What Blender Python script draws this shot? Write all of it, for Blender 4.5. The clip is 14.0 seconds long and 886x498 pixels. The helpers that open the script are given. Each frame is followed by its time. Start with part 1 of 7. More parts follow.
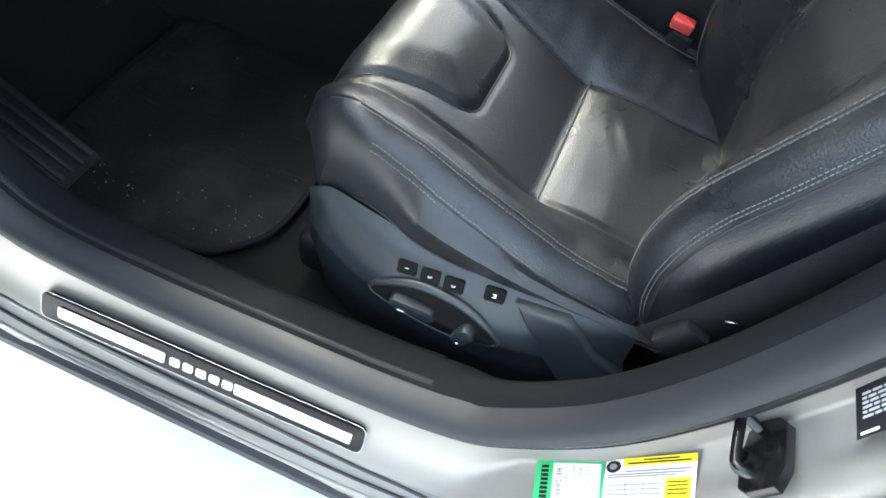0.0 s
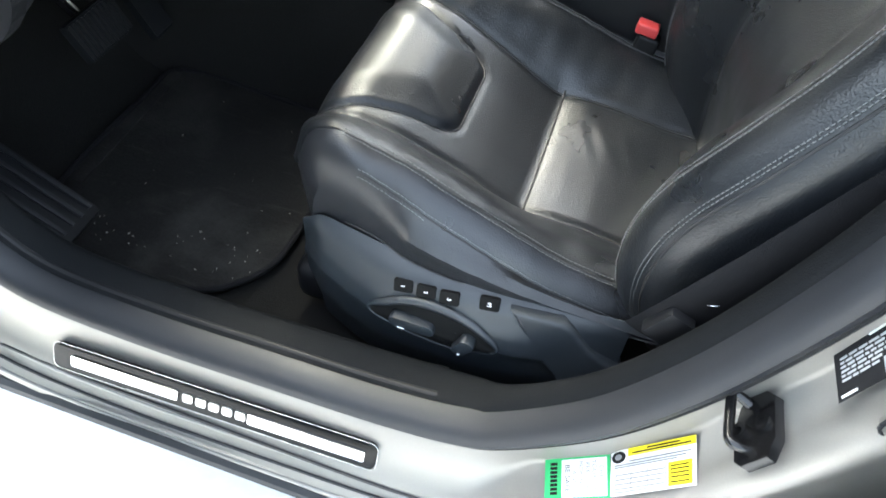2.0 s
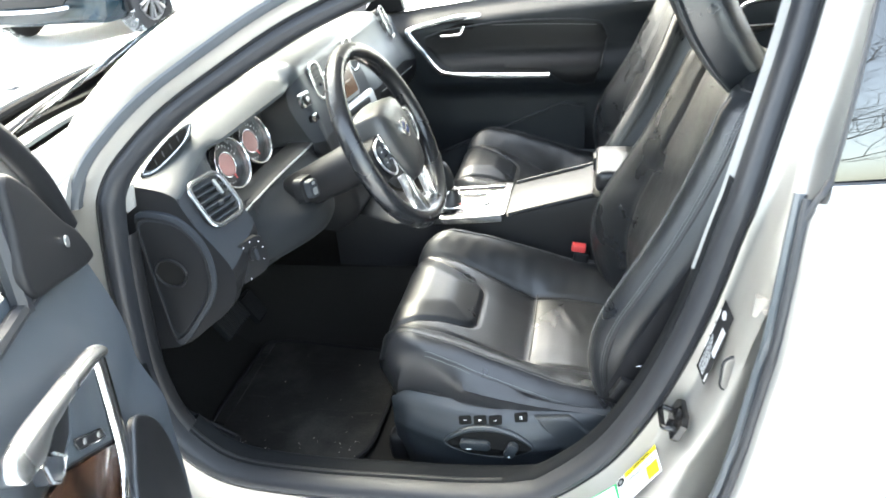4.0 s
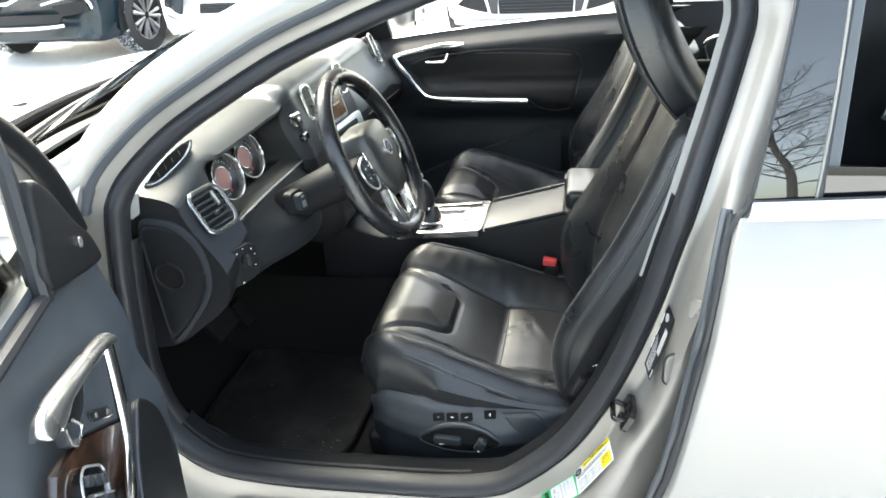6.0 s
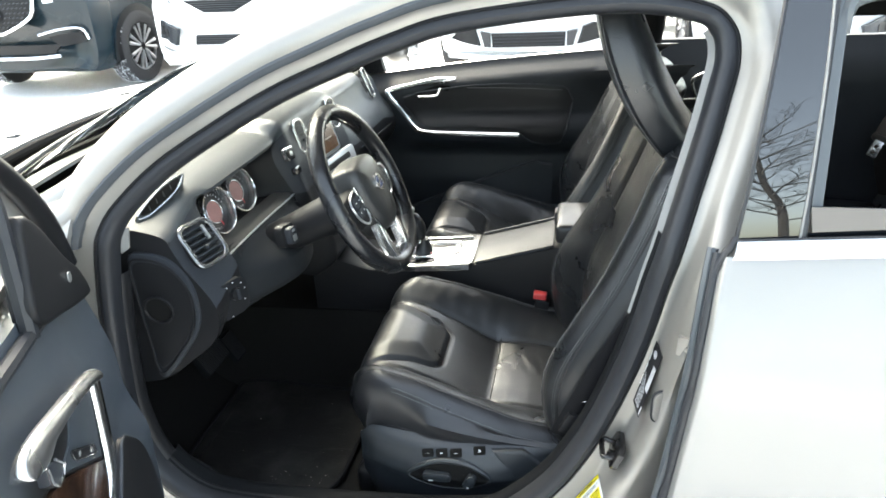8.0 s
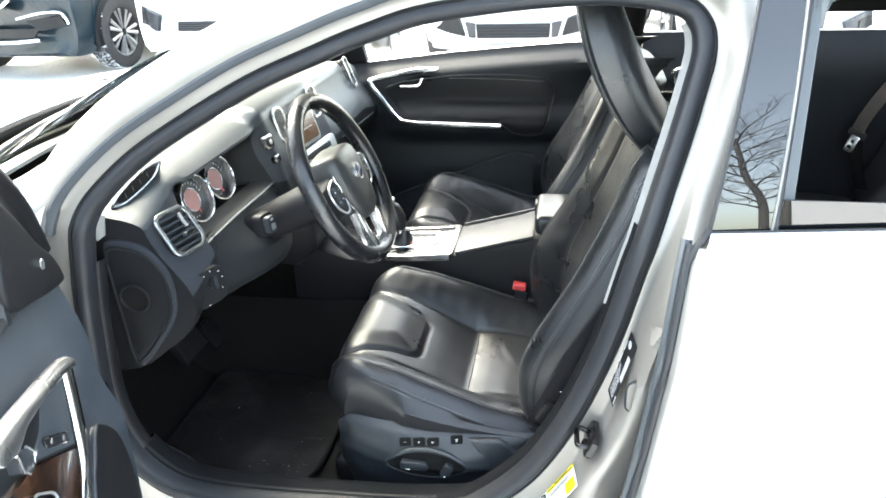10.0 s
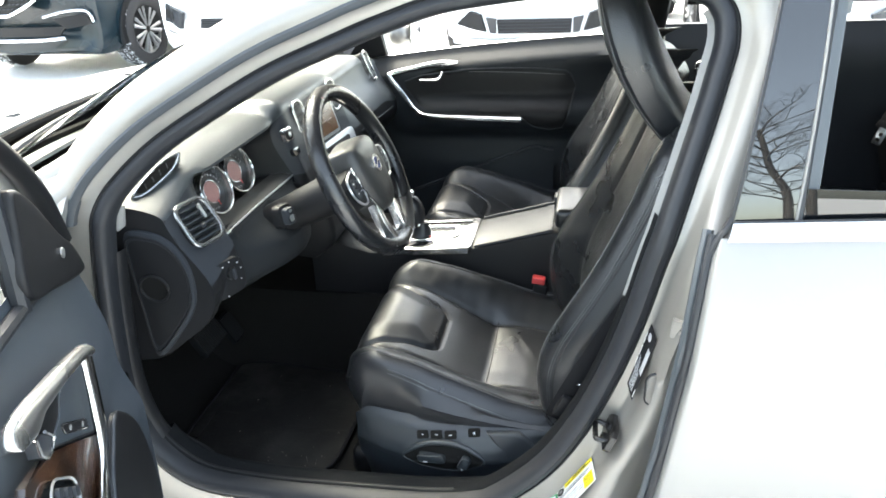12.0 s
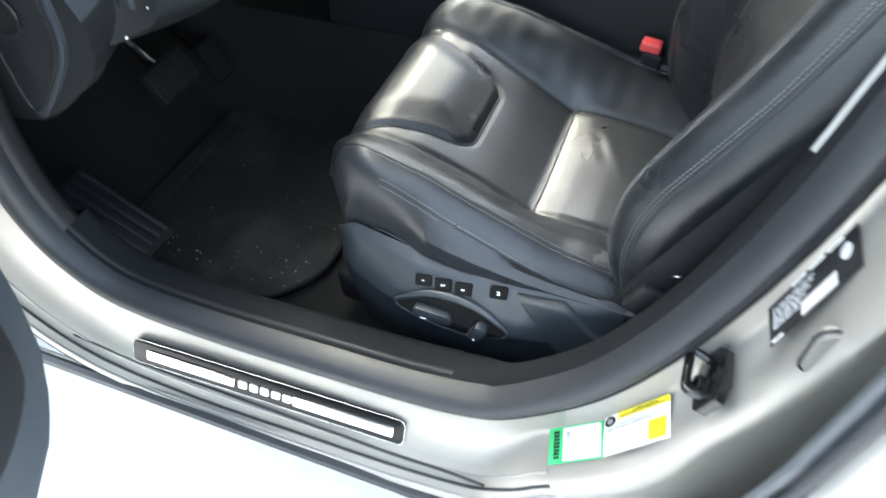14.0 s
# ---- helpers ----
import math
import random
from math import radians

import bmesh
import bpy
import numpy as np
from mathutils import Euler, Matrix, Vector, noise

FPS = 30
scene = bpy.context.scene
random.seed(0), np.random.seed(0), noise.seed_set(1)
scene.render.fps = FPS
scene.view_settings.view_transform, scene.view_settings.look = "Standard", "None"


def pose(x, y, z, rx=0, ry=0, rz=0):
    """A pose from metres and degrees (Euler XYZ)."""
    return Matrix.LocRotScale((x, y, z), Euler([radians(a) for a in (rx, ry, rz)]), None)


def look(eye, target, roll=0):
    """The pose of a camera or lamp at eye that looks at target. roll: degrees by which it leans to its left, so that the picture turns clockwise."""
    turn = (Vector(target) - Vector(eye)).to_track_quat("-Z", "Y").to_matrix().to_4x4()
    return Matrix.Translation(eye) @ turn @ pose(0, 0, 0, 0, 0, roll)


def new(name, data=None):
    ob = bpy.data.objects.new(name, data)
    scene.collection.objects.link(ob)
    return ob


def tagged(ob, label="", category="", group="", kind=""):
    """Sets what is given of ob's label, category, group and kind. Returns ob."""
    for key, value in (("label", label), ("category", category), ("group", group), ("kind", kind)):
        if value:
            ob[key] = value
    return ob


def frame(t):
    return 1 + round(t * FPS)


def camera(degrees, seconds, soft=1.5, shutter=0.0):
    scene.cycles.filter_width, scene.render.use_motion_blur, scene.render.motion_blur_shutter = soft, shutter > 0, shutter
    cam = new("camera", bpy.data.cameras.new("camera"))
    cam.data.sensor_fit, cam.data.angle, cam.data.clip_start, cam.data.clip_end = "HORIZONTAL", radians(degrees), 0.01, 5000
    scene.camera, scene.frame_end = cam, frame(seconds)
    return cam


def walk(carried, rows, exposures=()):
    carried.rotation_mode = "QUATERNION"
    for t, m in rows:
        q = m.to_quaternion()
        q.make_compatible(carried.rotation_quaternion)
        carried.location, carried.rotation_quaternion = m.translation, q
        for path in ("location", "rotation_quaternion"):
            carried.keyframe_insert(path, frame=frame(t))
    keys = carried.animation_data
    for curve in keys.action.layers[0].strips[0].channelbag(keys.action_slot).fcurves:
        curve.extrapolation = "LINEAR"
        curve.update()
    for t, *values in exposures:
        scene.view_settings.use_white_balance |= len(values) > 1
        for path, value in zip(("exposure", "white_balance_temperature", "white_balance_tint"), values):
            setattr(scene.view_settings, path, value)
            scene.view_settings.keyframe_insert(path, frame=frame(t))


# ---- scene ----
cam = camera(63.9, 14.0, 1.7, 0.4)
PATH = [
    (0, (0.111, -0.21, 1.157), (-0.153, 0.982, -0.427), 12.7),
    (0.5, (0.11, -0.211, 1.151), (-0.158, 0.978, -0.434), 11.7),
    (1, (0.114, -0.219, 1.155), (-0.153, 0.975, -0.427), 10.8),
    (1.5, (0.116, -0.226, 1.16), (-0.148, 0.972, -0.419), 10.1),
    (2, (0.129, -0.231, 1.176), (-0.162, 1.006, -0.368), 6.7),
    (2.5, (0.165, -0.28, 1.216), (-0.187, 1.018, -0.265), 1.3),
    (2.7, (0.186, -0.318, 1.249), (-0.19, 1.044, -0.166), -0.9),
    (3, (0.214, -0.438, 1.305), (-0.232, 1.096, 0.102), -1.6),
    (3.2, (0.224, -0.503, 1.334), (-0.235, 1.097, 0.224), -2.0),
    (3.5, (0.232, -0.588, 1.371), (-0.249, 1.054, 0.336), -3.2),
    (4, (0.198, -0.749, 1.409), (-0.209, 0.964, 0.46), -5.2),
    (4.2, (0.201, -0.789, 1.423), (-0.144, 0.946, 0.489), -4.6),
    (6.5, (0.251, -0.859, 1.443), (-0.135, 0.894, 0.561), -3.8),
    (7, (0.254, -0.851, 1.447), (-0.167, 0.908, 0.592), -5.4),
    (7.3, (0.249, -0.857, 1.452), (-0.149, 0.907, 0.598), -4.6),
    (7.5, (0.251, -0.86, 1.453), (-0.147, 0.905, 0.601), -4.2),
    (8, (0.251, -0.857, 1.454), (-0.109, 0.929, 0.63), -3.2),
    (8.2, (0.256, -0.858, 1.458), (-0.087, 0.933, 0.638), -2.9),
    (10.5, (0.262, -0.858, 1.451), (-0.053, 0.924, 0.598), -2.2),
    (11, (0.26, -0.862, 1.45), (-0.095, 0.917, 0.608), -2.5),
    (11.5, (0.263, -0.865, 1.451), (-0.088, 0.92, 0.618), -2.5),
    (12, (0.266, -0.855, 1.44), (-0.106, 0.915, 0.586), -2.8),
    (12.5, (0.299, -0.815, 1.415), (-0.155, 0.916, 0.523), -2.8),
    (13, (0.33, -0.723, 1.392), (-0.141, 0.931, 0.371), -3.5),
    (13.3, (0.319, -0.627, 1.381), (-0.152, 0.93, 0.218), -2.5),
    (13.5, (0.303, -0.543, 1.356), (-0.204, 0.888, 0.054), -3.6),
    (13.7, (0.273, -0.452, 1.312), (-0.214, 0.896, -0.082), -2.8),
    (14, (0.237, -0.311, 1.232), (-0.281, 0.928, -0.25), -2.3),
]
walk(cam, [(t, look(eye, target, roll)) for t, eye, target, roll in PATH], exposures=[(0, 4.03, 6900, 3), (2.0, 4.10, 7050, 3), (2.9, 4.27, 7200, 3), (3.6, 4.46, 7350, 3), (4.2, 4.36, 7250, 3), (6.3, 3.59, 7400, 3), (8.2, 3.54, 7400, 3), (10.3, 4.09, 7200, 3), (11.5, 3.91, 7300, 3), (12.3, 3.62, 7300, 3), (13.0, 3.66, 7250, 3), (13.5, 3.94, 7200, 3), (14, 4.20, 7000, 3)])

# ---- world and light ----
world = bpy.data.worlds.new("sky")
scene.world = world
world.use_nodes = True
wn = world.node_tree
SUN_EL, SUN_AZ = radians(46), radians(-40)          # height of the sun; its bearing from +y towards +x
sky = wn.nodes.new("ShaderNodeTexSky")
sky.sky_type, sky.sun_disc = "NISHITA", False
sky.sun_elevation, sky.sun_rotation = SUN_EL, SUN_AZ
sky.air_density, sky.dust_density, sky.ozone_density = 1.0, 3.0, 1.0
wn.nodes["Background"].inputs["Strength"].default_value = 0.15
haze = wn.nodes.new("ShaderNodeHueSaturation")           # thin cloud: the sky is paler
haze.inputs["Saturation"].default_value = 0.70
wn.links.new(sky.outputs[0], haze.inputs["Color"])
wn.links.new(haze.outputs[0], wn.nodes["Background"].inputs["Color"])
sun = new("sun", bpy.data.lights.new("sun", "SUN"))
sun.data.energy, sun.data.angle, sun.data.color = 0.8, radians(45), (1.0, 0.995, 0.985)
sun_way = Vector((math.sin(SUN_AZ) * math.cos(SUN_EL), math.cos(SUN_AZ) * math.cos(SUN_EL), math.sin(SUN_EL)))
sun.matrix_world = look(sun_way * 30, (0, 0, 0))


# ---- materials ----
def material(name, color, rough=0.5, metal=0.0, grain=0.0, scale=200.0, var=0.12, stain=0.0, stain_scale=3.0,
             coat=0.0, voronoi=False, spec=0.5, creases=0.0, even=False):
    """A surface: base colour with fine and coarse variation, grain as relief, stains, clear coat."""
    m = bpy.data.materials.new(name)
    m.use_nodes = True
    n, l = m.node_tree.nodes, m.node_tree.links
    b = n["Principled BSDF"]
    b.inputs["Roughness"].default_value, b.inputs["Metallic"].default_value = rough, metal
    b.inputs["Specular IOR Level"].default_value = spec
    b.inputs["Coat Weight"].default_value, b.inputs["Coat Roughness"].default_value = coat, 0.06
    co = n.new("ShaderNodeTexCoord")
    fine, coarse = n.new("ShaderNodeTexNoise"), n.new("ShaderNodeTexNoise")
    fine.inputs["Scale"].default_value, fine.inputs["Detail"].default_value = scale, 4
    coarse.inputs["Scale"].default_value, coarse.inputs["Detail"].default_value = stain_scale, 6
    for tex in (fine, coarse):
        l.new(co.outputs["Object"], tex.inputs["Vector"])
    add = n.new("ShaderNodeMath")
    add.operation = "ADD"
    l.new(fine.outputs["Fac"], add.inputs[0])
    l.new(coarse.outputs["Fac"], add.inputs[1])
    span = n.new("ShaderNodeMapRange")
    span.inputs["From Min"].default_value, span.inputs["From Max"].default_value = 0.6, 1.4
    span.inputs["To Min"].default_value, span.inputs["To Max"].default_value = 1 - var, 1 + var
    l.new(add.outputs[0], span.inputs["Value"])
    mul = n.new("ShaderNodeMix")
    mul.data_type, mul.blend_type = "RGBA", "MULTIPLY"
    mul.inputs["Factor"].default_value = 1.0
    mul.inputs["A"].default_value = (*color, 1)
    l.new(span.outputs["Result"], mul.inputs["B"])
    l.new(mul.outputs["Result"], b.inputs["Base Color"])
    ro = n.new("ShaderNodeMapRange")
    ro.inputs["From Min"].default_value, ro.inputs["From Max"].default_value = 0.3, 0.7
    ro.inputs["To Min"].default_value, ro.inputs["To Max"].default_value = max(0.02, rough - 0.06 - stain), min(1, rough + 0.06 + stain)
    l.new(coarse.outputs["Fac"], ro.inputs["Value"])
    if not even:
        l.new(ro.outputs["Result"], b.inputs["Roughness"])
    if grain:
        bump = n.new("ShaderNodeBump")
        bump.inputs["Strength"].default_value, bump.inputs["Distance"].default_value = grain, 0.001
        if voronoi:
            cell = n.new("ShaderNodeTexVoronoi")
            cell.inputs["Scale"].default_value, cell.feature = scale, "SMOOTH_F1"
            l.new(co.outputs["Object"], cell.inputs["Vector"])
            l.new(cell.outputs["Distance"], bump.inputs["Height"])
        else:
            l.new(fine.outputs["Fac"], bump.inputs["Height"])
        l.new(bump.outputs["Normal"], b.inputs["Normal"])
        if creases:
            fold, fold_bump, stretch = n.new("ShaderNodeTexNoise"), n.new("ShaderNodeBump"), n.new("ShaderNodeMapping")
            stretch.inputs["Scale"].default_value = (1.0, 0.45, 1.6)
            stretch.inputs["Rotation"].default_value = (0.3, 0.5, 0.4)
            fold.inputs["Scale"].default_value, fold.inputs["Detail"].default_value, fold.inputs["Distortion"].default_value = 34, 2, 0.8
            fold_bump.inputs["Strength"].default_value, fold_bump.inputs["Distance"].default_value = creases, 0.004
            l.new(co.outputs["Object"], stretch.inputs["Vector"])
            l.new(stretch.outputs["Vector"], fold.inputs["Vector"])
            l.new(fold.outputs["Fac"], fold_bump.inputs["Height"])
            l.new(fold_bump.outputs["Normal"], bump.inputs["Normal"])
    return m


def glass(name, color=(1, 1, 1), rough=0.0):
    m = bpy.data.materials.new(name)
    m.use_nodes = True
    n, l = m.node_tree.nodes, m.node_tree.links
    out, mix = n["Material Output"], n.new("ShaderNodeMixShader")
    clear, gloss, fres = n.new("ShaderNodeBsdfTransparent"), n.new("ShaderNodeBsdfGlossy"), n.new("ShaderNodeFresnel")
    clear.inputs["Color"].default_value = (*color, 1)
    gloss.inputs["Roughness"].default_value = rough
    fres.inputs["IOR"].default_value = 1.45
    l.new(fres.outputs[0], mix.inputs["Fac"])
    l.new(clear.outputs[0], mix.inputs[1])
    l.new(gloss.outputs[0], mix.inputs[2])
    l.new(mix.outputs[0], out.inputs["Surface"])
    return m


def wood(name, dark, light):
    m = material(name, light, 0.22, grain=0.02, scale=120, coat=1.0)
    n, l = m.node_tree.nodes, m.node_tree.links
    wave, ramp = n.new("ShaderNodeTexWave"), n.new("ShaderNodeValToRGB")
    wave.inputs["Scale"].default_value, wave.inputs["Distortion"].default_value = 9, 6
    wave.inputs["Detail"].default_value = 4
    l.new([q for q in n if q.type == "TEX_COORD"][0].outputs["Object"], wave.inputs["Vector"])
    ramp.color_ramp.elements[0].color, ramp.color_ramp.elements[1].color = (*dark, 1), (*light, 1)
    l.new(wave.outputs["Fac"], ramp.inputs["Fac"])
    l.new(ramp.outputs["Color"], n["Principled BSDF"].inputs["Base Color"])
    return m


def streaked(m, dust):
    """Adds pale scuffs, drawn out one way, and blotches of dust to a surface."""
    n, l = m.node_tree.nodes, m.node_tree.links
    b = n["Principled BSDF"]
    base = b.inputs["Base Color"].links[0].from_socket
    co = [q for q in n if q.type == "TEX_COORD"][0].outputs["Object"]
    total = None
    for size, scale, low, high, much in (((1.0, 9.0, 1.0), 11.0, 0.58, 0.80, 0.7), ((1.0, 1.0, 1.0), 5.0, 0.50, 0.85, 0.8), ((1.0, 1.0, 1.0), 60.0, 0.62, 0.8, 0.5)):
        turn, tex, rng_ = n.new("ShaderNodeMapping"), n.new("ShaderNodeTexNoise"), n.new("ShaderNodeMapRange")
        turn.inputs["Rotation"].default_value, turn.inputs["Scale"].default_value = (0, 0, 0.25), size
        tex.inputs["Scale"].default_value, tex.inputs["Detail"].default_value, tex.inputs["Roughness"].default_value = scale, 8, 0.65
        rng_.inputs["From Min"].default_value, rng_.inputs["From Max"].default_value, rng_.inputs["To Max"].default_value = low, high, much
        l.new(co, turn.inputs["Vector"])
        l.new(turn.outputs["Vector"], tex.inputs["Vector"])
        l.new(tex.outputs["Fac"], rng_.inputs["Value"])
        if total is None:
            total = rng_.outputs["Result"]
        else:
            top = n.new("ShaderNodeMath")
            top.operation = "MAXIMUM"
            l.new(total, top.inputs[0])
            l.new(rng_.outputs["Result"], top.inputs[1])
            total = top.outputs[0]
    mix = n.new("ShaderNodeMix")
    mix.data_type = "RGBA"
    mix.inputs["B"].default_value = (*dust, 1)
    l.new(base, mix.inputs["A"])
    l.new(total, mix.inputs["Factor"])
    l.new(mix.outputs["Result"], b.inputs["Base Color"])
    return m


M_PAINT = material("silver_paint", (0.192, 0.190, 0.184), 0.42, 0.4, scale=900, var=0.03, coat=0.25, stain=0.05)
M_PAINT_JAMB = material("silver_paint_dusty", (0.20, 0.192, 0.178), 0.44, 0.5, scale=600, var=0.06, coat=0.15, stain=0.06, stain_scale=9)
M_RUBBER = material("black_rubber", (0.0115, 0.0128, 0.0158), 0.46, grain=0.15, scale=700, stain=0.08, spec=0.30)
M_LEATHER = material("black_leather", (0.0074, 0.0088, 0.0110), 0.35, grain=0.40, scale=520, voronoi=True, stain=0.05, stain_scale=8, creases=0.014, spec=0.47)
M_LEATHER_FINE = material("smooth_black_leather", (0.0085, 0.0095, 0.0118), 0.35, grain=0.28, scale=560, voronoi=True, stain=0.05, stain_scale=7, creases=0.02, spec=0.48)
M_RIM = material("polished_black_leather", (0.010, 0.0105, 0.012), 0.27, grain=0.15, scale=900, voronoi=True, stain=0.06, stain_scale=9)
M_COVER = material("seat_cover_plastic", (0.014, 0.0180, 0.0225), 0.46, grain=0.25, scale=1100, voronoi=True, stain=0.04)
M_FRAME = material("blue_grey_frame_film", (0.034, 0.041, 0.048), 0.4, scale=400)
# For real black parts, and for shade painted into gaps and hollows.
M_DULL_BLACK = material("dull_black", (0.006, 0.006, 0.006), 0.9, grain=0.3, scale=200, spec=0.1)
M_PLASTIC = material("charcoal_plastic", (0.019, 0.022, 0.027), 0.45, grain=0.25, scale=1100, voronoi=True, stain=0.05, spec=0.26)
M_PLASTIC_DARK = material("black_plastic", (0.009, 0.0093, 0.0105), 0.45, grain=0.12, scale=900, stain=0.05, spec=0.16)
M_SILL = material("grained_sill_plastic", (0.0055, 0.0062, 0.0072), 0.72, grain=0.35, scale=700, voronoi=True, stain=0.08, stain_scale=5, spec=0.07)
M_DASH = material("dash_soft_plastic", (0.028, 0.033, 0.037), 0.42, grain=0.25, scale=600, voronoi=True, stain=0.05, spec=0.42)
M_CARPET = material("black_carpet", (0.0082, 0.0080, 0.0076), 0.95, grain=1.0, scale=450, var=0.5, spec=0.1)
M_MAT = streaked(material("worn_floor_mat", (0.008, 0.0075, 0.007), 0.85, grain=0.9, scale=260, var=0.6, stain=0.1, stain_scale=12, spec=0.2), (0.046, 0.044, 0.040))
M_CHROME = material("satin_chrome", (0.78, 0.79, 0.80), 0.18, 1.0, scale=300, var=0.03)
M_POLISHED = material("polished_steel", (0.62, 0.63, 0.64), 0.04, 1.0, scale=300, var=0.03, even=True)
M_SATIN = material("brushed_aluminium", (0.56, 0.57, 0.575), 0.34, 0.9, grain=0.06, scale=500, var=0.05)
M_HANDLE = material("satin_handle_metal", (0.42, 0.425, 0.43), 0.27, 0.95, grain=0.03, scale=500, var=0.05)
M_SURROUND = material("shifter_surround_metal", (0.40, 0.405, 0.41), 0.24, 0.95, grain=0.03, scale=500, var=0.05)
M_PLATE = material("black_plate_plastic", (0.005, 0.0055, 0.006), 0.14, scale=400, spec=0.12)
M_HANDLE_PANEL = material("blue_grey_panel_plastic", (0.030, 0.036, 0.043), 0.42, grain=0.2, scale=900, voronoi=True, stain=0.05, spec=0.35)
# Door trim colour raised to paint in the skylight on the open door.
M_DOOR_TRIM_LIT = material("sky_lit_door_vinyl", (0.030, 0.037, 0.046), 0.46, grain=0.25, scale=900, voronoi=True, stain=0.05, stain_scale=4, spec=0.4)
M_GLOSS_BLACK = material("gloss_black", (0.010, 0.011, 0.013), 0.06, scale=300, var=0.05, coat=1.0)
M_DARK_GLASS = material("dark_tinted_glass", (0.004, 0.005, 0.006), 0.0, scale=300, var=0.05, spec=0.9, even=True)
M_HEADLINER = material("grey_headliner", (0.45, 0.475, 0.50), 0.9, grain=0.4, scale=700)
M_TRIM_GREY = material("light_grey_pillar_trim", (0.15, 0.15, 0.146), 0.75, grain=0.3, scale=600)
M_RED = material("red_plastic", (0.55, 0.055, 0.055), 0.32, scale=200, var=0.06)
M_WHITE = material("white_print", (0.82, 0.82, 0.82), 0.5, scale=200, var=0.03)
M_BELT = material("black_webbing", (0.008, 0.008, 0.009), 0.8, grain=0.8, scale=800, spec=0.1)
M_BLACK_METAL = material("black_enamelled_steel", (0.0045, 0.0045, 0.005), 0.2, 0.0, scale=200, stain=0.05, spec=0.45)
M_STITCH = material("grey_thread", (0.095, 0.098, 0.10), 0.7, scale=300)
M_STITCH_DARK = material("dark_thread", (0.012, 0.012, 0.013), 0.8, scale=300)
# Darker copy of the door trim: the cabin's shade is in its colour.
M_FAR = material("shaded_door_vinyl", (0.0105, 0.0132, 0.0165), 0.5, grain=0.25, scale=900, voronoi=True, stain=0.05, spec=0.20)
M_GLASS = glass("clear_glass", (0.93, 0.96, 0.95))
M_WOOD = wood("dark_walnut", (0.012, 0.007, 0.005), (0.045, 0.021, 0.012))
M_SNOW = material("trodden_snow", (0.64, 0.645, 0.645), 0.7, grain=0.9, scale=22, var=0.16, stain_scale=0.9)


# ---- mesh helpers ----
def part(name, bm, mat, parent=None, label="", smooth=True, sharp=38):
    """Links a bmesh as one mesh object under its thing or part."""
    bmesh.ops.recalc_face_normals(bm, faces=bm.faces[:])
    me = bpy.data.meshes.new(name)
    bm.to_mesh(me)
    bm.free()
    me.materials.append(mat)
    if smooth:
        me.polygons.foreach_set("use_smooth", [True] * len(me.polygons))
        me.set_sharp_from_angle(angle=radians(sharp))
    ob = new(name, me)
    ob.parent = parent
    if label:
        tagged(ob, label)
    return ob


def thing(name, label, category, group="", kind="", at=(0, 0, 0)):
    ob = new(name)
    ob.location = at
    ob.empty_display_size = 0.05
    bpy.context.view_layer.update()
    return tagged(ob, label, category, group, kind)


def crom(pts, n=6, closed=False):
    """A smooth curve through points, n steps a stretch."""
    pts = [Vector(p) for p in pts]
    out, k = [], len(pts)
    for i in range(k if closed else k - 1):
        if closed:
            a, b, c, d = (pts[(i + j) % k] for j in (-1, 0, 1, 2))
        else:
            a, b, c, d = pts[max(i - 1, 0)], pts[i], pts[i + 1], pts[min(i + 2, k - 1)]
        for s in range(n):
            t = s / n
            out.append(0.5 * ((2 * b) + (c - a) * t + (2 * a - 5 * b + 4 * c - d) * t * t + (3 * b - a - 3 * c + d) * t ** 3))
    if not closed:
        out.append(pts[-1])
    return out


def lerp_table(table, x):
    """A value from sorted rows of (x, value), eased between them."""
    if x <= table[0][0]:
        return table[0][1]
    for (a, va), (b, vb) in zip(table, table[1:]):
        if x <= b:
            t = (x - a) / (b - a)
            return va + (vb - va) * t
    return table[-1][1]


def smooth01(a, b, x):
    t = min(1, max(0, (x - a) / (b - a)))
    return t * t * (3 - 2 * t)


def loft(rings, ring_closed=True, caps=True, path_closed=False):
    bm = bmesh.new()
    rows = [[bm.verts.new(p) for p in ring] for ring in rings]
    pairs = list(zip(rows, rows[1:])) + ([(rows[-1], rows[0])] if path_closed else [])
    for a, b in pairs:
        k = len(a)
        for i in range(k if ring_closed else k - 1):
            j = (i + 1) % k
            bm.faces.new((a[i], a[j], b[j], b[i]))
    if caps and ring_closed and not path_closed:
        bm.faces.new(rows[0][::-1])
        bm.faces.new(rows[-1])
    return bm


OUTSIDE = Vector((0.28, -0.9, 1.45))


def sheet(fn, nu, nv, thick=0.004, seen_from=OUTSIDE):
    """A surface fn(u, v) with u, v from 0 to 1, given thickness on the side away from seen_from."""
    bm = loft([[fn(i / nu, j / nv) for j in range(nv + 1)] for i in range(nu + 1)], False, False)
    if thick:
        bm.normal_update()
        if sum((seen_from - f.calc_center_median()).normalized().dot(f.normal) * f.calc_area() for f in bm.faces) < 0:
            bmesh.ops.reverse_faces(bm, faces=bm.faces[:])
            bm.normal_update()
        front = bm.verts[:]
        back = {v: bm.verts.new(v.co - v.normal * thick) for v in front}
        rims = [e for e in bm.edges if e.is_boundary]
        for f in bm.faces[:]:
            bm.faces.new([back[v] for v in f.verts][::-1])
        for e in rims:
            x, y = e.verts
            bm.faces.new((x, y, back[y], back[x]))
    return bm


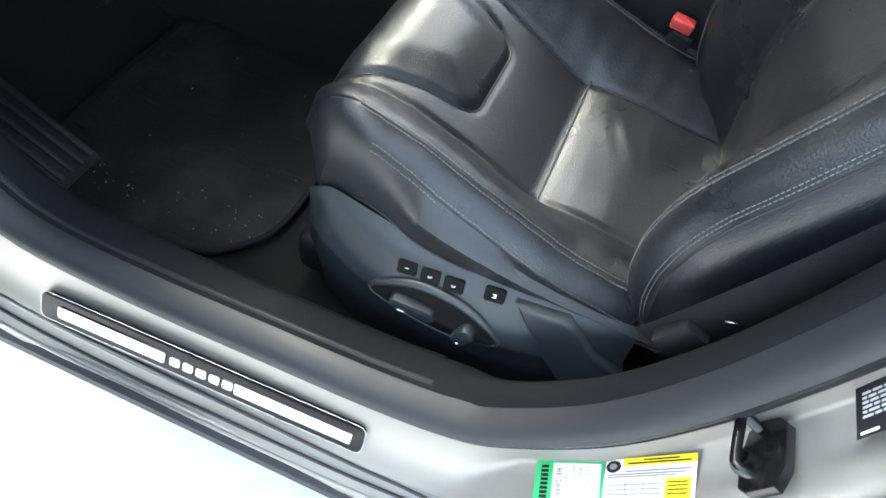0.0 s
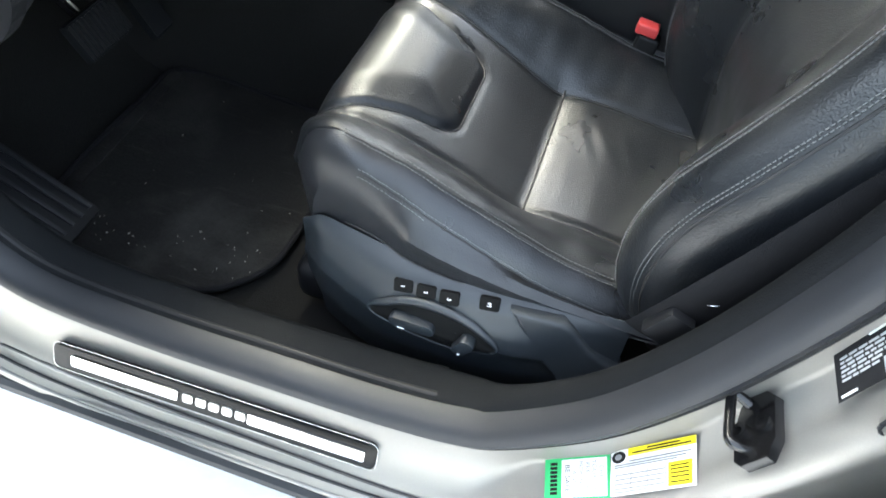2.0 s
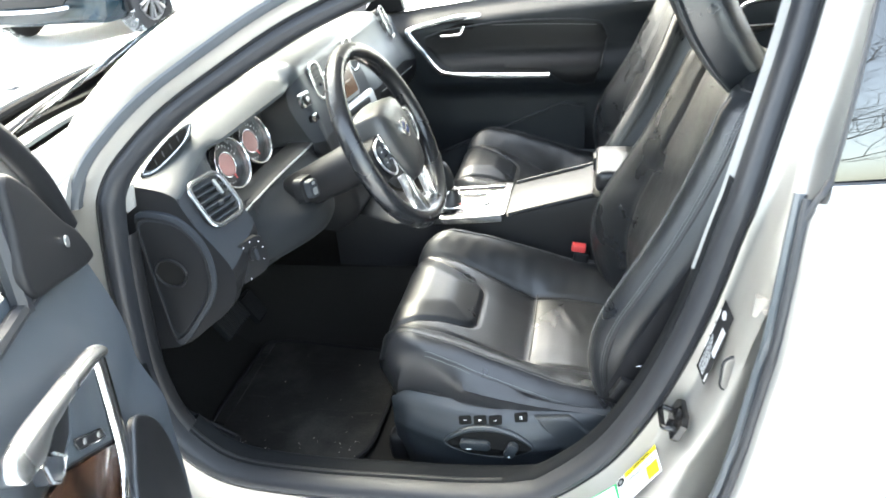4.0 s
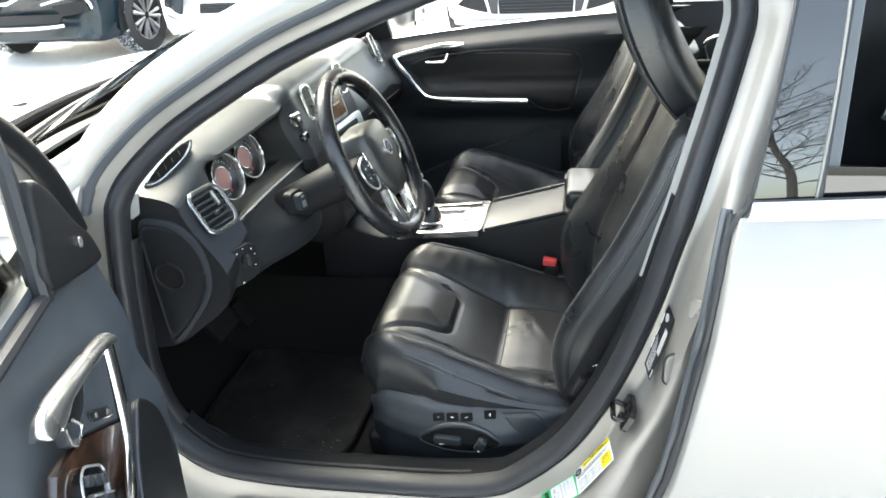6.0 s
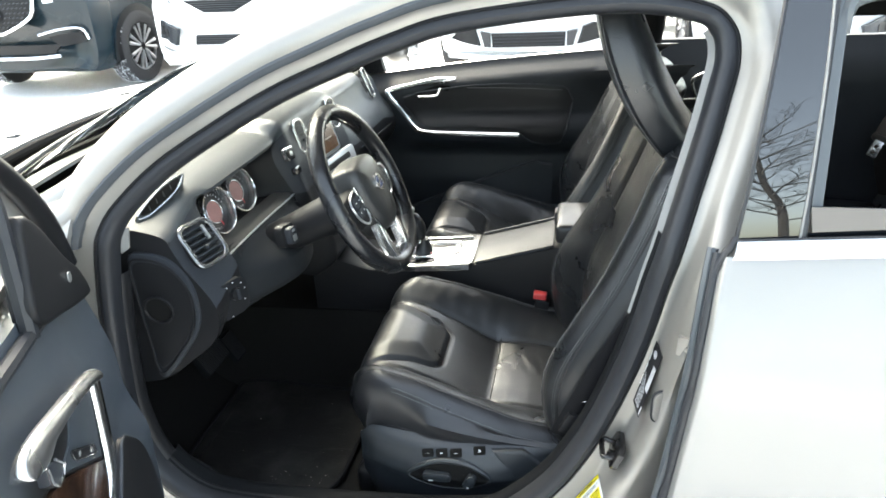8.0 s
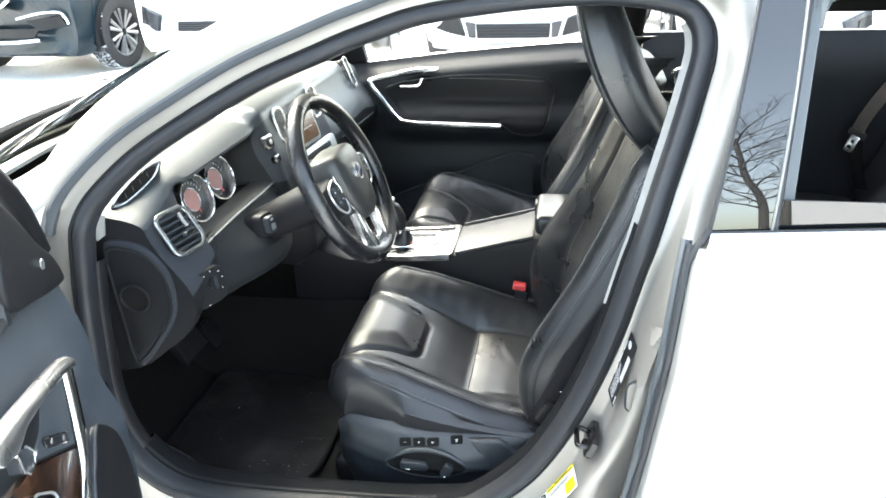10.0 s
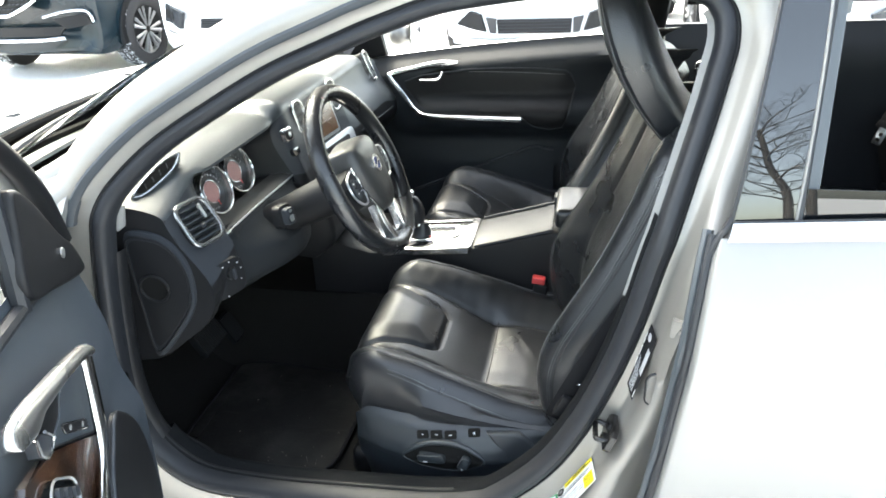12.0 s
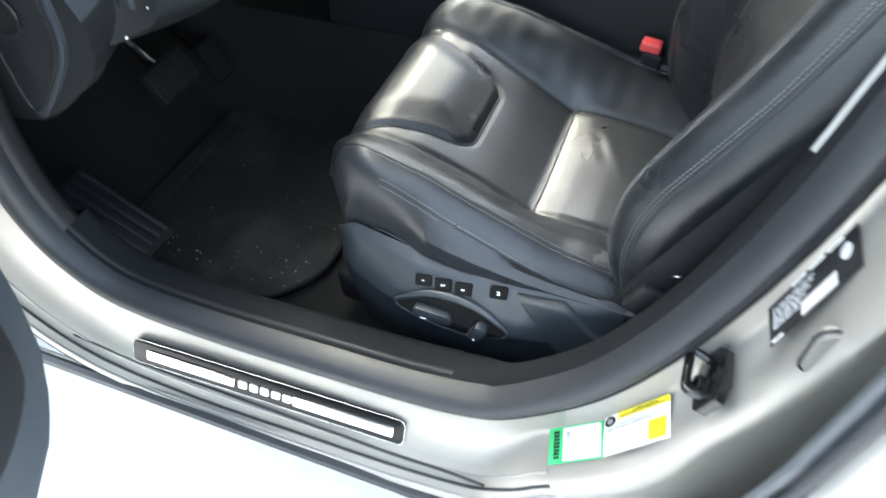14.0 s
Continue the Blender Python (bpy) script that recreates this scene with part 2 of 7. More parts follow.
def tube(path, r, n=10, closed=False, flat=1.0, up=(0, 0, 1)):
    """A rounded rod along a path; r is a radius or a list of radii, flat squeezes it along up."""
    path = [Vector(p) for p in path]
    k, rings, up = len(path), [], Vector(up)
    for i, p in enumerate(path):
        a = path[(i - 1) % k] if closed or i else path[0]
        b = path[(i + 1) % k] if closed or i < k - 1 else path[-1]
        t = (b - a).normalized()
        s = t.cross(up)
        s = s.normalized() if s.length > 1e-4 else t.orthogonal().normalized()
        w = s.cross(t).normalized()
        ri = r[i] if isinstance(r, (list, tuple)) else r
        rings.append([p + s * (ri * math.cos(q)) + w * (ri * flat * math.sin(q)) for q in (2 * math.pi * j / n for j in range(n))])
    return loft(rings, True, True, closed)


def box(cx, cy, cz, sx, sy, sz, bev=0.0, seg=2, turn=None):
    bm = bmesh.new()
    bmesh.ops.create_cube(bm, size=1.0)
    bmesh.ops.scale(bm, vec=(sx, sy, sz), verts=bm.verts)
    if bev:
        bmesh.ops.bevel(bm, geom=bm.edges[:], offset=bev, segments=seg, profile=0.6, affect="EDGES")
    if turn:
        bmesh.ops.transform(bm, matrix=turn, verts=bm.verts)
    bmesh.ops.translate(bm, vec=(cx, cy, cz), verts=bm.verts)
    return bm


def slab(outline, normal, depth, bev=0.0, seg=2, flat=False):
    """A plate: an outline of 3D points, pushed back by depth against normal, its front edge rounded."""
    bm = bmesh.new()
    nrm = Vector(normal).normalized()
    front = [bm.verts.new(Vector(p)) for p in outline]
    back = [bm.verts.new(Vector(p) - nrm * depth) for p in outline]
    f = bm.faces.new(front)
    bm.faces.new(back[::-1])
    k = len(front)
    for i in range(k):
        bm.faces.new((front[i], back[i], back[(i + 1) % k], front[(i + 1) % k]))
    bmesh.ops.recalc_face_normals(bm, faces=bm.faces[:])
    if bev:
        bmesh.ops.bevel(bm, geom=list(f.edges), offset=bev, segments=seg, profile=0.6, affect="EDGES")
    return bm


def moved(bm, m):
    bmesh.ops.transform(bm, matrix=m, verts=bm.verts)
    return bm


def joined(*bms):
    out = bmesh.new()
    for b in bms:
        me = bpy.data.meshes.new("t")
        b.to_mesh(me)
        b.free()
        out.from_mesh(me)
        bpy.data.meshes.remove(me)
    return out


def round_rect(w, h, r, n=4):
    """Corner-rounded rectangle round the origin, counter-clockwise 2D points."""
    out = []
    for cx, cy, a0 in ((w / 2 - r, h / 2 - r, 0), (-w / 2 + r, h / 2 - r, 90), (-w / 2 + r, -h / 2 + r, 180), (w / 2 - r, -h / 2 + r, 270)):
        for i in range(n + 1):
            a = radians(a0 + 90 * i / n)
            out.append((cx + r * math.cos(a), cy + r * math.sin(a)))
    return out


def disc(c, axis, r0, r1, depth, n=28):
    """A turned ring or disc (r0 = 0) round c, facing axis, depth thick."""
    ax = Vector(axis).normalized()
    s = ax.orthogonal().normalized()
    w = ax.cross(s)
    c = Vector(c)
    prof = [(r1, -depth), (r1, 0)] + ([(r0, 0), (r0, -depth)] if r0 else [])
    rings = []
    for j in range(n):
        q = 2 * math.pi * j / n
        d = s * math.cos(q) + w * math.sin(q)
        rings.append([c + d * r + ax * h for r, h in prof])
    if r0:
        return loft(rings, True, False, True)
    bm = loft(rings, False, False, True)
    bmesh.ops.holes_fill(bm, edges=[e for e in bm.edges if e.is_boundary])
    return bm


def stitches(path, off, up, size=(0.0034, 0.0010, 0.0008), step=0.0052):
    """A row of single threads along a path."""
    bm = bmesh.new()
    path = [Vector(p) for p in path]
    gone, due = 0.0, 0.0
    for a, b in zip(path, path[1:]):
        seg = (b - a).length
        while due <= gone + seg and seg > 1e-6:
            p = a.lerp(b, (due - gone) / seg)
            t = (b - a).normalized()
            u = Vector(up)
            s = t.cross(u).normalized()
            w = s.cross(t)
            q = p + w * off
            v = [bm.verts.new(q + t * (i * size[0] / 2) + s * (j * size[1] / 2) + w * (h * size[2])) for i in (-1, 1) for j in (-1, 1) for h in (0, 1)]
            for f in ((0, 1, 3, 2), (4, 6, 7, 5), (0, 4, 5, 1), (2, 3, 7, 6), (1, 5, 7, 3)):
                bm.faces.new([v[i] for i in f])
            due += step
        gone += seg
    return bm


# ---- the car's shell ----
MID = 0.92                                            # the car's middle line


def ys(z):
    """How far in the door opening's edge lies at a height."""
    return 0.105 + 0.09 * (z - 0.38) if z < 0.98 else 0.159 + 0.45 * (z - 0.98)


LOOP = [(-0.600, 0.70, "f"), (-0.598, 0.62, "f"), (-0.578, 0.54, "f"), (-0.535, 0.476, "s"), (-0.455, 0.427, "s"), (-0.31, 0.414, "s"),
        (-0.13, 0.418, "s"), (0.0, 0.423, "s"), (0.09, 0.436, "s"), (0.145, 0.462, "b"), (0.23, 0.54, "b"), (0.289, 0.632, "m"),
        (0.333, 0.73, "m"), (0.37, 0.84, "u"), (0.398, 0.95, "u"), (0.434, 1.07, "w"), (0.4555, 1.14, "w"), (0.472, 1.20, "w"),
        (0.484, 1.255, "w"), (0.474, 1.30, "a"), (0.43, 1.33, "a"), (0.30, 1.345, "a"), (0.06, 1.325, "a"), (-0.06, 1.294, "a"),
        (-0.157, 1.259, "a"), (-0.256, 1.22, "a"), (-0.358, 1.167, "a"), (-0.455, 1.11, "a"), (-0.522, 1.055, "a"),
        (-0.56, 1.01, "a"), (-0.577, 0.955, "f"), (-0.592, 0.84, "f")]
EDGE = {  # outward of the opening's edge, and towards the outside
    "s": [(0, 0), (0.029, 0.004), (0.049, 0.014), (0.080, 0.031), (0.084, 0.040), (0.092, 0.043), (0.100, 0.062), (0.110, 0.070), (0.16, 0.055)],
    "b": [(0, 0), (0.022, -0.003), (0.044, -0.008), (0.054, -0.006), (0.061, 0.034), (0.066, 0.048), (0.080, 0.060), (0.098, 0.056), (0.22, 0.040)],
    "m": [(0, 0), (0.012, 0.000), (0.026, -0.002), (0.033, -0.001), (0.040, 0.036), (0.045, 0.052), (0.057, 0.065), (0.072, 0.058), (0.20, 0.040)],
    "u": [(0, 0), (0.007, 0.000), (0.014, 0.002), (0.018, 0.008), (0.023, 0.048), (0.027, 0.076), (0.037, 0.090), (0.050, 0.082), (0.15, 0.056)],
    "w": [(0, 0), (0.007, 0.008), (0.013, 0.014), (0.019, 0.022), (0.025, 0.034), (0.031, 0.042), (0.040, 0.046), (0.055, 0.046), (0.075, 0.042)],
    "a": [(0, 0), (0.008, 0.006), (0.014, 0.004), (0.022, 0.016), (0.040, 0.026), (0.058, 0.026), (0.074, 0.014), (0.088, -0.006), (0.10, -0.03)],
    "f": [(0, 0), (0.015, 0.006), (0.04, 0.012), (0.06, 0.018), (0.07, 0.035), (0.08, 0.052), (0.10, 0.062), (0.12, 0.062), (0.15, 0.06)],
}
LOOP_STEPS = 5


def loop_rows():
    """Points round the opening with their outward ways and edge profiles."""
    pts = crom([(x, 0, z) for x, z, _ in LOOP], LOOP_STEPS, True)
    k, out = len(pts), []
    for i, p in enumerate(pts):
        t = (pts[(i + 1) % k] - pts[i - 1]).normalized()
        way = Vector((t.z, 0, -t.x))
        a, b, s = LOOP[i // LOOP_STEPS][2], LOOP[(i // LOOP_STEPS + 1) % len(LOOP)][2], (i % LOOP_STEPS) / LOOP_STEPS
        prof = [((1 - s) * p0[0] + s * p1[0], (1 - s) * p0[1] + s * p1[1]) for p0, p1 in zip(EDGE[a], EDGE[b])]
        out.append((p, way, prof))
    return out


ROWS_ROUND = loop_rows()
car = thing("car_body", "silver saloon car with its front door open, on snow", "car", at=(0, MID, 0))
CAR_INV = Matrix.Translation((0, -MID, 0))


def cpart(name, bm, mat, label="", parent=None, smooth=True):
    """A part of the shell, given in world places."""
    return part(name, moved(bm, CAR_INV), mat, parent or car, label, smooth)


def opening_frame():
    rings = []
    for p, way, prof in ROWS_ROUND:
        ring = []
        for o, d in prof:
            q = p + way * o
            ring.append(Vector((q.x, ys(p.z) - d, q.z)))
        rings.append(ring)
    return loft(rings, False, False, True)


part("door_frame", moved(opening_frame(), CAR_INV), M_PAINT_JAMB, car, "silver painted door jamb, sill and pillars", sharp=80)


def seal_ring(prof, n=1):
    rings = []
    for p, way, _ in ROWS_ROUND:
        rings.append([Vector((p.x + way.x * o, ys(p.z) + d, p.z + way.z * o)) for o, d in prof])
    return loft(rings, True, False, True)


# the seal: a bulb with a flat flange behind it and a thin lip against the paint
cpart("door_seal", seal_ring([(0.002, 0.004), (0.002, -0.004), (-0.003, -0.0095), (-0.010, -0.0125), (-0.017, -0.0105), (-0.0225, -0.006), (-0.0255, 0.001), (-0.0275, 0.010), (-0.0285, 0.018), (-0.028, 0.024),
                              (-0.018, 0.022), (0.0, 0.016)]), M_RUBBER, "black rubber door seal")
cpart("seal_lip", seal_ring([(0.006, 0.001), (0.0055, -0.005), (0.002, -0.0075), (-0.001, -0.005), (0.0, 0.003)]), M_PLASTIC_DARK)


def ring_part(i0, i1, prof, closed=True):
    """A strip along a stretch of the opening's edge: prof of (outward, towards the outside)."""
    rings = []
    for i in range(i0, i1 + 1):
        p, way, _ = ROWS_ROUND[i % len(ROWS_ROUND)]
        rings.append([Vector((p.x + way.x * o, ys(p.z) - d, p.z + way.z * o)) for o, d in prof])
    return loft(rings, closed, closed)


cpart("drip_moulding", ring_part(110, 149, [(0.024, 0.010), (0.024, 0.021), (0.028, 0.0255), (0.035, 0.0285), (0.039, 0.026), (0.039, 0.012)]), M_HANDLE_PANEL, "grey moulding along the screen pillar")


def strip(fn0, fn1, n, thick=0.004):
    return sheet(lambda u, v: Vector(fn0(u)).lerp(Vector(fn1(u)), v), n, 4, thick)


# rocker below the sill, with its black edge
cpart("rocker_panel", sheet(lambda u, v: Vector((-0.75 + 2.35 * u, 0.045 + 0.05 * v * v - 0.006 * math.sin(v * 3.1), 0.318 - 0.14 * v)), 16, 6, 0.003), M_PAINT)
cpart("rocker_edge", tube([(-0.74 + 0.05 * i, 0.040, 0.302) for i in range(42)], 0.010, 8, flat=1.1), M_RUBBER, "black rubber edge strip")
cpart("sill_groove", tube(crom([(-0.55, 0.066, 0.362), (-0.519, 0.067, 0.355), (-0.449, 0.069, 0.338), (-0.381, 0.0695, 0.332), (-0.288, 0.0695, 0.331), (-0.103, 0.067, 0.334), (0.002, 0.066, 0.336), (0.069, 0.065, 0.343), (0.126, 0.058, 0.357)], 8), 0.0024, 6), M_RUBBER, "dark groove along the sill")

def sill_ridge(k, f, r, mat, label, i0=8, i1=46):
    """A bead along the sill, between two points of its section."""
    path = []
    for i in range(i0, i1 + 1):
        p, way, prof = ROWS_ROUND[i]
        o, d = (prof[k][n] * (1 - f) + prof[k + 1][n] * f for n in (0, 1))
        path.append(Vector((p.x + way.x * o, ys(p.z) - d, p.z + way.z * o)))
    cpart("sill_ridge", tube(path, r, 8), mat, label)


sill_ridge(4, 0.5, 0.0022, M_PAINT, "raised silver bead along the sill")
sill_ridge(5, 0.55, 0.0022, M_RUBBER, "dark joint line along the sill")
sill_ridge(6, 0.4, 0.0028, M_PAINT, "raised silver bead along the sill")
sill_ridge(7, 0.35, 0.0018, M_RUBBER, "dark joint line along the sill")

# windscreen pillar outside, roof, far side
ROOF = [(-0.30, 1.27), (-0.18, 1.335), (-0.02, 1.395), (0.2, 1.435), (0.5, 1.452), (0.8, 1.440), (1.1, 1.40), (1.45, 1.30)]


def roof_point(u, v):
    x = -0.24 + 1.75 * u
    zc = lerp_table(ROOF, x)
    half = 0.60 - 0.03 * u
    y = MID + half * (2 * v - 1)
    return Vector((x, y, zc - 0.055 * abs(2 * v - 1) ** 2.6))


cpart("roof", sheet(roof_point, 24, 16, 0.01), M_PAINT)
cpart("headliner", sheet(lambda u, v: roof_point(u, v) - Vector((0, 0, 0.035)), 16, 10, 0.006), M_HEADLINER, "light grey fabric headliner")


def rail(side):
    """Roof rail from the screen pillar's foot over the doors to the back."""
    pts = crom([(-0.92, 0.17, 0.945), (-0.70, 0.195, 1.022), (-0.45, 0.255, 1.155), (-0.20, 0.320, 1.278), (0.10, 0.360, 1.36), (0.5, 0.375, 1.378), (1.0, 0.37, 1.345), (1.5, 0.33, 1.22)], 8)
    r = [0.026 + 0.014 * smooth01(-0.7, 0.2, p.x) for p in pts]
    pts = [Vector((p.x, p.y if side < 0 else 2 * MID - p.y, p.z)) for p in pts]
    return tube(pts, r, 12)


cpart("roof_rail", rail(-1), M_PAINT)
cpart("roof_rail", rail(1), M_PAINT)
cpart("pillar_trim", tube(crom([(-0.80, 2 * MID - 0.17, 1.0), (-0.45, 2 * MID - 0.27, 1.165), (-0.2, 2 * MID - 0.325, 1.28), (0.1, 2 * MID - 0.36, 1.345), (0.9, 2 * MID - 0.37, 1.33)], 6), 0.032, 10), M_TRIM_GREY, "light grey roof edge trim")

# windscreen
def screen_point(u, v):
    yy = 2 * u - 1
    a = Vector((-1.080 + 0.17 * yy * yy, MID + 0.71 * yy, 0.975))
    b = Vector((-0.235 + 0.05 * yy * yy, MID + 0.56 * yy, 1.352 - 0.03 * yy * yy))
    q = a.lerp(b, v)
    q.z += 0.05 * math.sin(math.pi * v) * 0.6
    return q


ws = cpart("windscreen", sheet(screen_point, 16, 10, 0.004), M_GLASS, "clear windscreen glass")
ws.visible_shadow = False

# fender, bonnet, scuttle
def bonnet_point(u, v):
    yy = 2 * u - 1
    x0 = -1.160 + 0.13 * yy * yy
    x = x0 - 1.0 * v
    edge = 0.76 - 0.05 * v
    return Vector((x, MID + edge * yy, 0.985 + 0.02 * (1 - yy * yy) - 0.13 * v * v - 0.06 * v + 0.02 * smooth01(0.6, 0.9, abs(yy)) - 0.05 * max(0, abs(yy) - 0.88) / 0.12))


cpart("bonnet", sheet(bonnet_point, 24, 12, 0.02), M_PAINT, "pale silver bonnet")
for u, v in ((0.403, 0.079), (0.793, 0.165)):
    q = bonnet_point(u, v)
    cpart("washer_nozzle", loft([[q + Vector((0.012, -0.012, 0)), q + Vector((0.014, 0.012, 0)), q + Vector((0.010, 0.008, 0.008)), q + Vector((0.008, -0.008, 0.008))], [q + Vector((-0.024, -0.009, -0.001)), q + Vector((-0.024, 0.009, -0.001)), q + Vector((-0.020, 0.006, 0.003)), q + Vector((-0.020, -0.006, 0.003))]]), M_PLASTIC, "black washer nozzle")
# Added black sheet and strip paint the shade in the gap behind the bonnet.
cpart("bonnet_gap_sheet", sheet(lambda u, v: bonnet_point(0.01 + 0.98 * u, 0.03) - Vector((0, 0, 0.012 + 0.30 * v)), 20, 3, 0.006), M_DULL_BLACK, "black sheet painting the shade in the bonnet gap")
cpart("bonnet_gap_strip", tube([bonnet_point(i / 30, 0) + Vector((0.012, 0, -0.014)) for i in range(1, 30)], 0.012, 8), M_DULL_BLACK, "black strip painting the shade under the bonnet edge")
# Pale grey plastic with a strong mottle.
M_SCUTTLE = material("mottled_scuttle_plastic", (0.24, 0.24, 0.235), 0.6, grain=0.3, scale=220, var=0.35, stain=0.1, stain_scale=14)
cpart("scuttle", sheet(lambda u, v: Vector((-1.118 + 0.10 * (2 * u - 1) ** 2 + 0.153 * v, MID + 0.72 * (2 * u - 1), 0.945 + 0.040 * v - 0.015 * (1 - v) ** 3 + 0.005 * math.sin(v * 16))), 20, 16, 0.01), M_SCUTTLE, "mottled pale grey scuttle panel")
# Trough floor in dull black: the gap's shade is in its colour.
cpart("scuttle_trough", sheet(lambda u, v: Vector((-1.27 + 0.13 * (2 * u - 1) ** 2 + 0.26 * v, MID + 0.72 * (2 * u - 1), 0.905)), 20, 2, 0.01), M_DULL_BLACK)


def fender_point(u, v, y0=0.0):
    x = -0.665 - 1.5 * u
    ahead = max(0.0, 1.5 * u - 0.365)
    z = 0.30 + (0.65 - 0.06 * ahead - 0.13 * ahead * ahead) * v
    y = 0.045 - 0.035 * math.sin(v * 2.6) + 0.10 * smooth01(0.86, 1.0, v) + 0.02 * u
    return Vector((x, y, z))


cpart("front_wing", sheet(fender_point, 14, 14, 0.012), M_PAINT)
cpart("front_wing", sheet(lambda u, v: Vector((fender_point(u, v).x, 2 * MID - fender_point(u, v).y, fender_point(u, v).z)), 14, 10, 0.012), M_PAINT)


def wing_top(u, v):
    """From the wing up to the foot of the screen pillar."""
    a = Vector((-0.60 - 0.55 * u, 0.115 - 0.005 * u, 0.935 + 0.02 * u))
    b = Vector((-0.60 - 0.50 * u, 0.150 + 0.05 * u, 1.035 - 0.085 * smooth01(0, 0.7, u)))
    c = a.lerp(b, v)
    c.y -= 0.02 * math.sin(math.pi * v)
    return c


cpart("wing_top", sheet(wing_top, 12, 6, 0.01), M_PAINT)
cpart("hinge_pillar", sheet(lambda u, v: Vector((-0.66 - 0.015 * v, 0.06 + 0.09 * u, 0.33 + 0.62 * v)), 6, 8, 0.01), M_PAINT_JAMB)


def wiper(pts, r):
    return tube(crom(pts, 6), r, 8)


cpart("wiper_arm", wiper([(-0.99, 0.36, 0.985), (-1.00, 0.60, 1.012), (-1.03, 0.86, 1.02), (-1.035, 1.08, 1.015)], 0.009), M_PLASTIC, "black wiper arm")
cpart("wiper_blade", wiper([(-0.955, 0.40, 1.005), (-0.985, 0.62, 1.025), (-1.005, 0.86, 1.032), (-1.0, 1.04, 1.03)], 0.006), M_RUBBER)
cpart("wiper_arm", wiper([(-1.0, 0.95, 0.985), (-1.02, 1.12, 1.005), (-1.0, 1.36, 1.01), (-0.95, 1.52, 1.0)], 0.009), M_PLASTIC, "black wiper arm")

# far wheel arches are out of sight; the shell's floor and tail close the place
cpart("underbody", box(0.2, MID, 0.235, 3.6, 1.5, 0.05, 0.02), M_PLASTIC_DARK)
# plain panels that close the shell in front and behind, and the wheels it stands on
for sd in (-1, 1):
    def side_y(y):
        return y if sd < 0 else 2 * MID - y

    cpart("quarter_panel", sheet(lambda u, v: Vector((1.362 + 0.70 * u, side_y(0.02 - 0.03 * math.sin(v * 2.6) + 0.07 * u * u + 0.05 * v ** 4), 0.30 + 0.72 * v)), 8, 8, 0.012), M_PAINT)
    for wx in (-1.28, 1.50):
        prof = [(0.215, -0.085), (0.285, -0.10), (0.318, -0.085), (0.325, -0.04), (0.325, 0.04), (0.318, 0.085), (0.285, 0.10), (0.215, 0.085)]
        wy0 = side_y(0.155)
        wh = cpart("wheel", loft([[Vector((wx + r * math.cos(q), wy0 + d, 0.325 + r * math.sin(q))) for r, d in prof] for q in (2 * math.pi * k / 36 for k in range(36))], True, False, True), M_RUBBER, "black tyre")
        cpart("rim", disc((wx, wy0 + sd * 0.08, 0.325), (0, sd, 0), 0.17, 0.218, 0.06, 36), M_SATIN, "alloy rim", wh)
        cpart("hub", disc((wx, wy0 + sd * 0.07, 0.325), (0, sd, 0), 0, 0.05, 0.05, 20), M_SATIN, "", wh)
        for k in range(7):
            q = 2 * math.pi * k / 7
            cpart("spoke", tube([(wx + 0.04 * math.cos(q), wy0 + sd * 0.06, 0.325 + 0.04 * math.sin(q)), (wx + 0.19 * math.cos(q), wy0 + sd * 0.065, 0.325 + 0.19 * math.sin(q))], 0.016, 6), M_SATIN, "", wh)
cpart("nose", sheet(lambda u, v: Vector((-2.17 - 0.10 * math.sin(math.pi * u) + 0.10 * v * v, 0.07 + (2 * MID - 0.14) * u, 0.26 + 0.52 * v)), 16, 8, 0.015), M_PAINT)
cpart("tail", sheet(lambda u, v: Vector((1.55 + 0.5 * v, MID + 0.78 * (2 * u - 1), 1.0 - 0.05 * v)), 8, 6, 0.02), M_PAINT)
cpart("tail_end", sheet(lambda u, v: Vector((2.05 + 0.05 * math.sin(v * 3), MID + 0.80 * (2 * u - 1), 0.95 - 0.65 * v)), 8, 6, 0.02), M_PAINT)
rw = cpart("rear_screen", sheet(lambda u, v: Vector((1.42 + 0.30 * v, MID + (0.52 + 0.08 * v) * (2 * u - 1), 1.31 - 0.29 * v)), 8, 6, 0.004), M_GLASS)
rw.visible_shadow = False


# ---- rear door, closed ----
DOOR_Y = [(0.24, 0.060), (0.30, 0.030), (0.36, 0.006), (0.5, -0.012), (0.7, -0.020), (0.86, -0.012), (0.90, 0.000), (0.96, 0.020), (1.02, 0.045), (1.045, 0.060)]
DOOR_X = [(0.24, 0.275), (0.36, 0.320), (0.45, 0.350), (0.624, 0.391), (0.835, 0.4175), (0.996, 0.440), (1.036, 0.448)]


def rear_door_point(u, v, inset=0.0):
    z = 0.25 + (0.783 + 0.049 * u) * v
    x0 = lerp_table(DOOR_X, z)
    x = x0 + (1.36 - x0) * u
    e = smooth01(0.0, 0.008, u)
    return Vector((x, lerp_table(DOOR_Y, z) + 0.012 * (1 - e) + inset, z))


rear_door = thing("rear_door", "closed silver rear car door with its window half lowered", "car door", at=(0.9, 0.06, 0.25))
RD_INV = Matrix.Translation((-0.9, -0.06, -0.25))


def rpart(name, bm, mat, label="", smooth=True):
    return part(name, moved(bm, RD_INV), mat, rear_door, label, smooth)


def rear_skin():
    us = [0, 0.001, 0.0025, 0.0045, 0.0065, 0.0085, 0.02, 0.04, 0.08, 0.15, 0.3, 0.5, 0.75, 1]
    return loft([[rear_door_point(u, j / 30) for j in range(31)] for u in us], False, False)


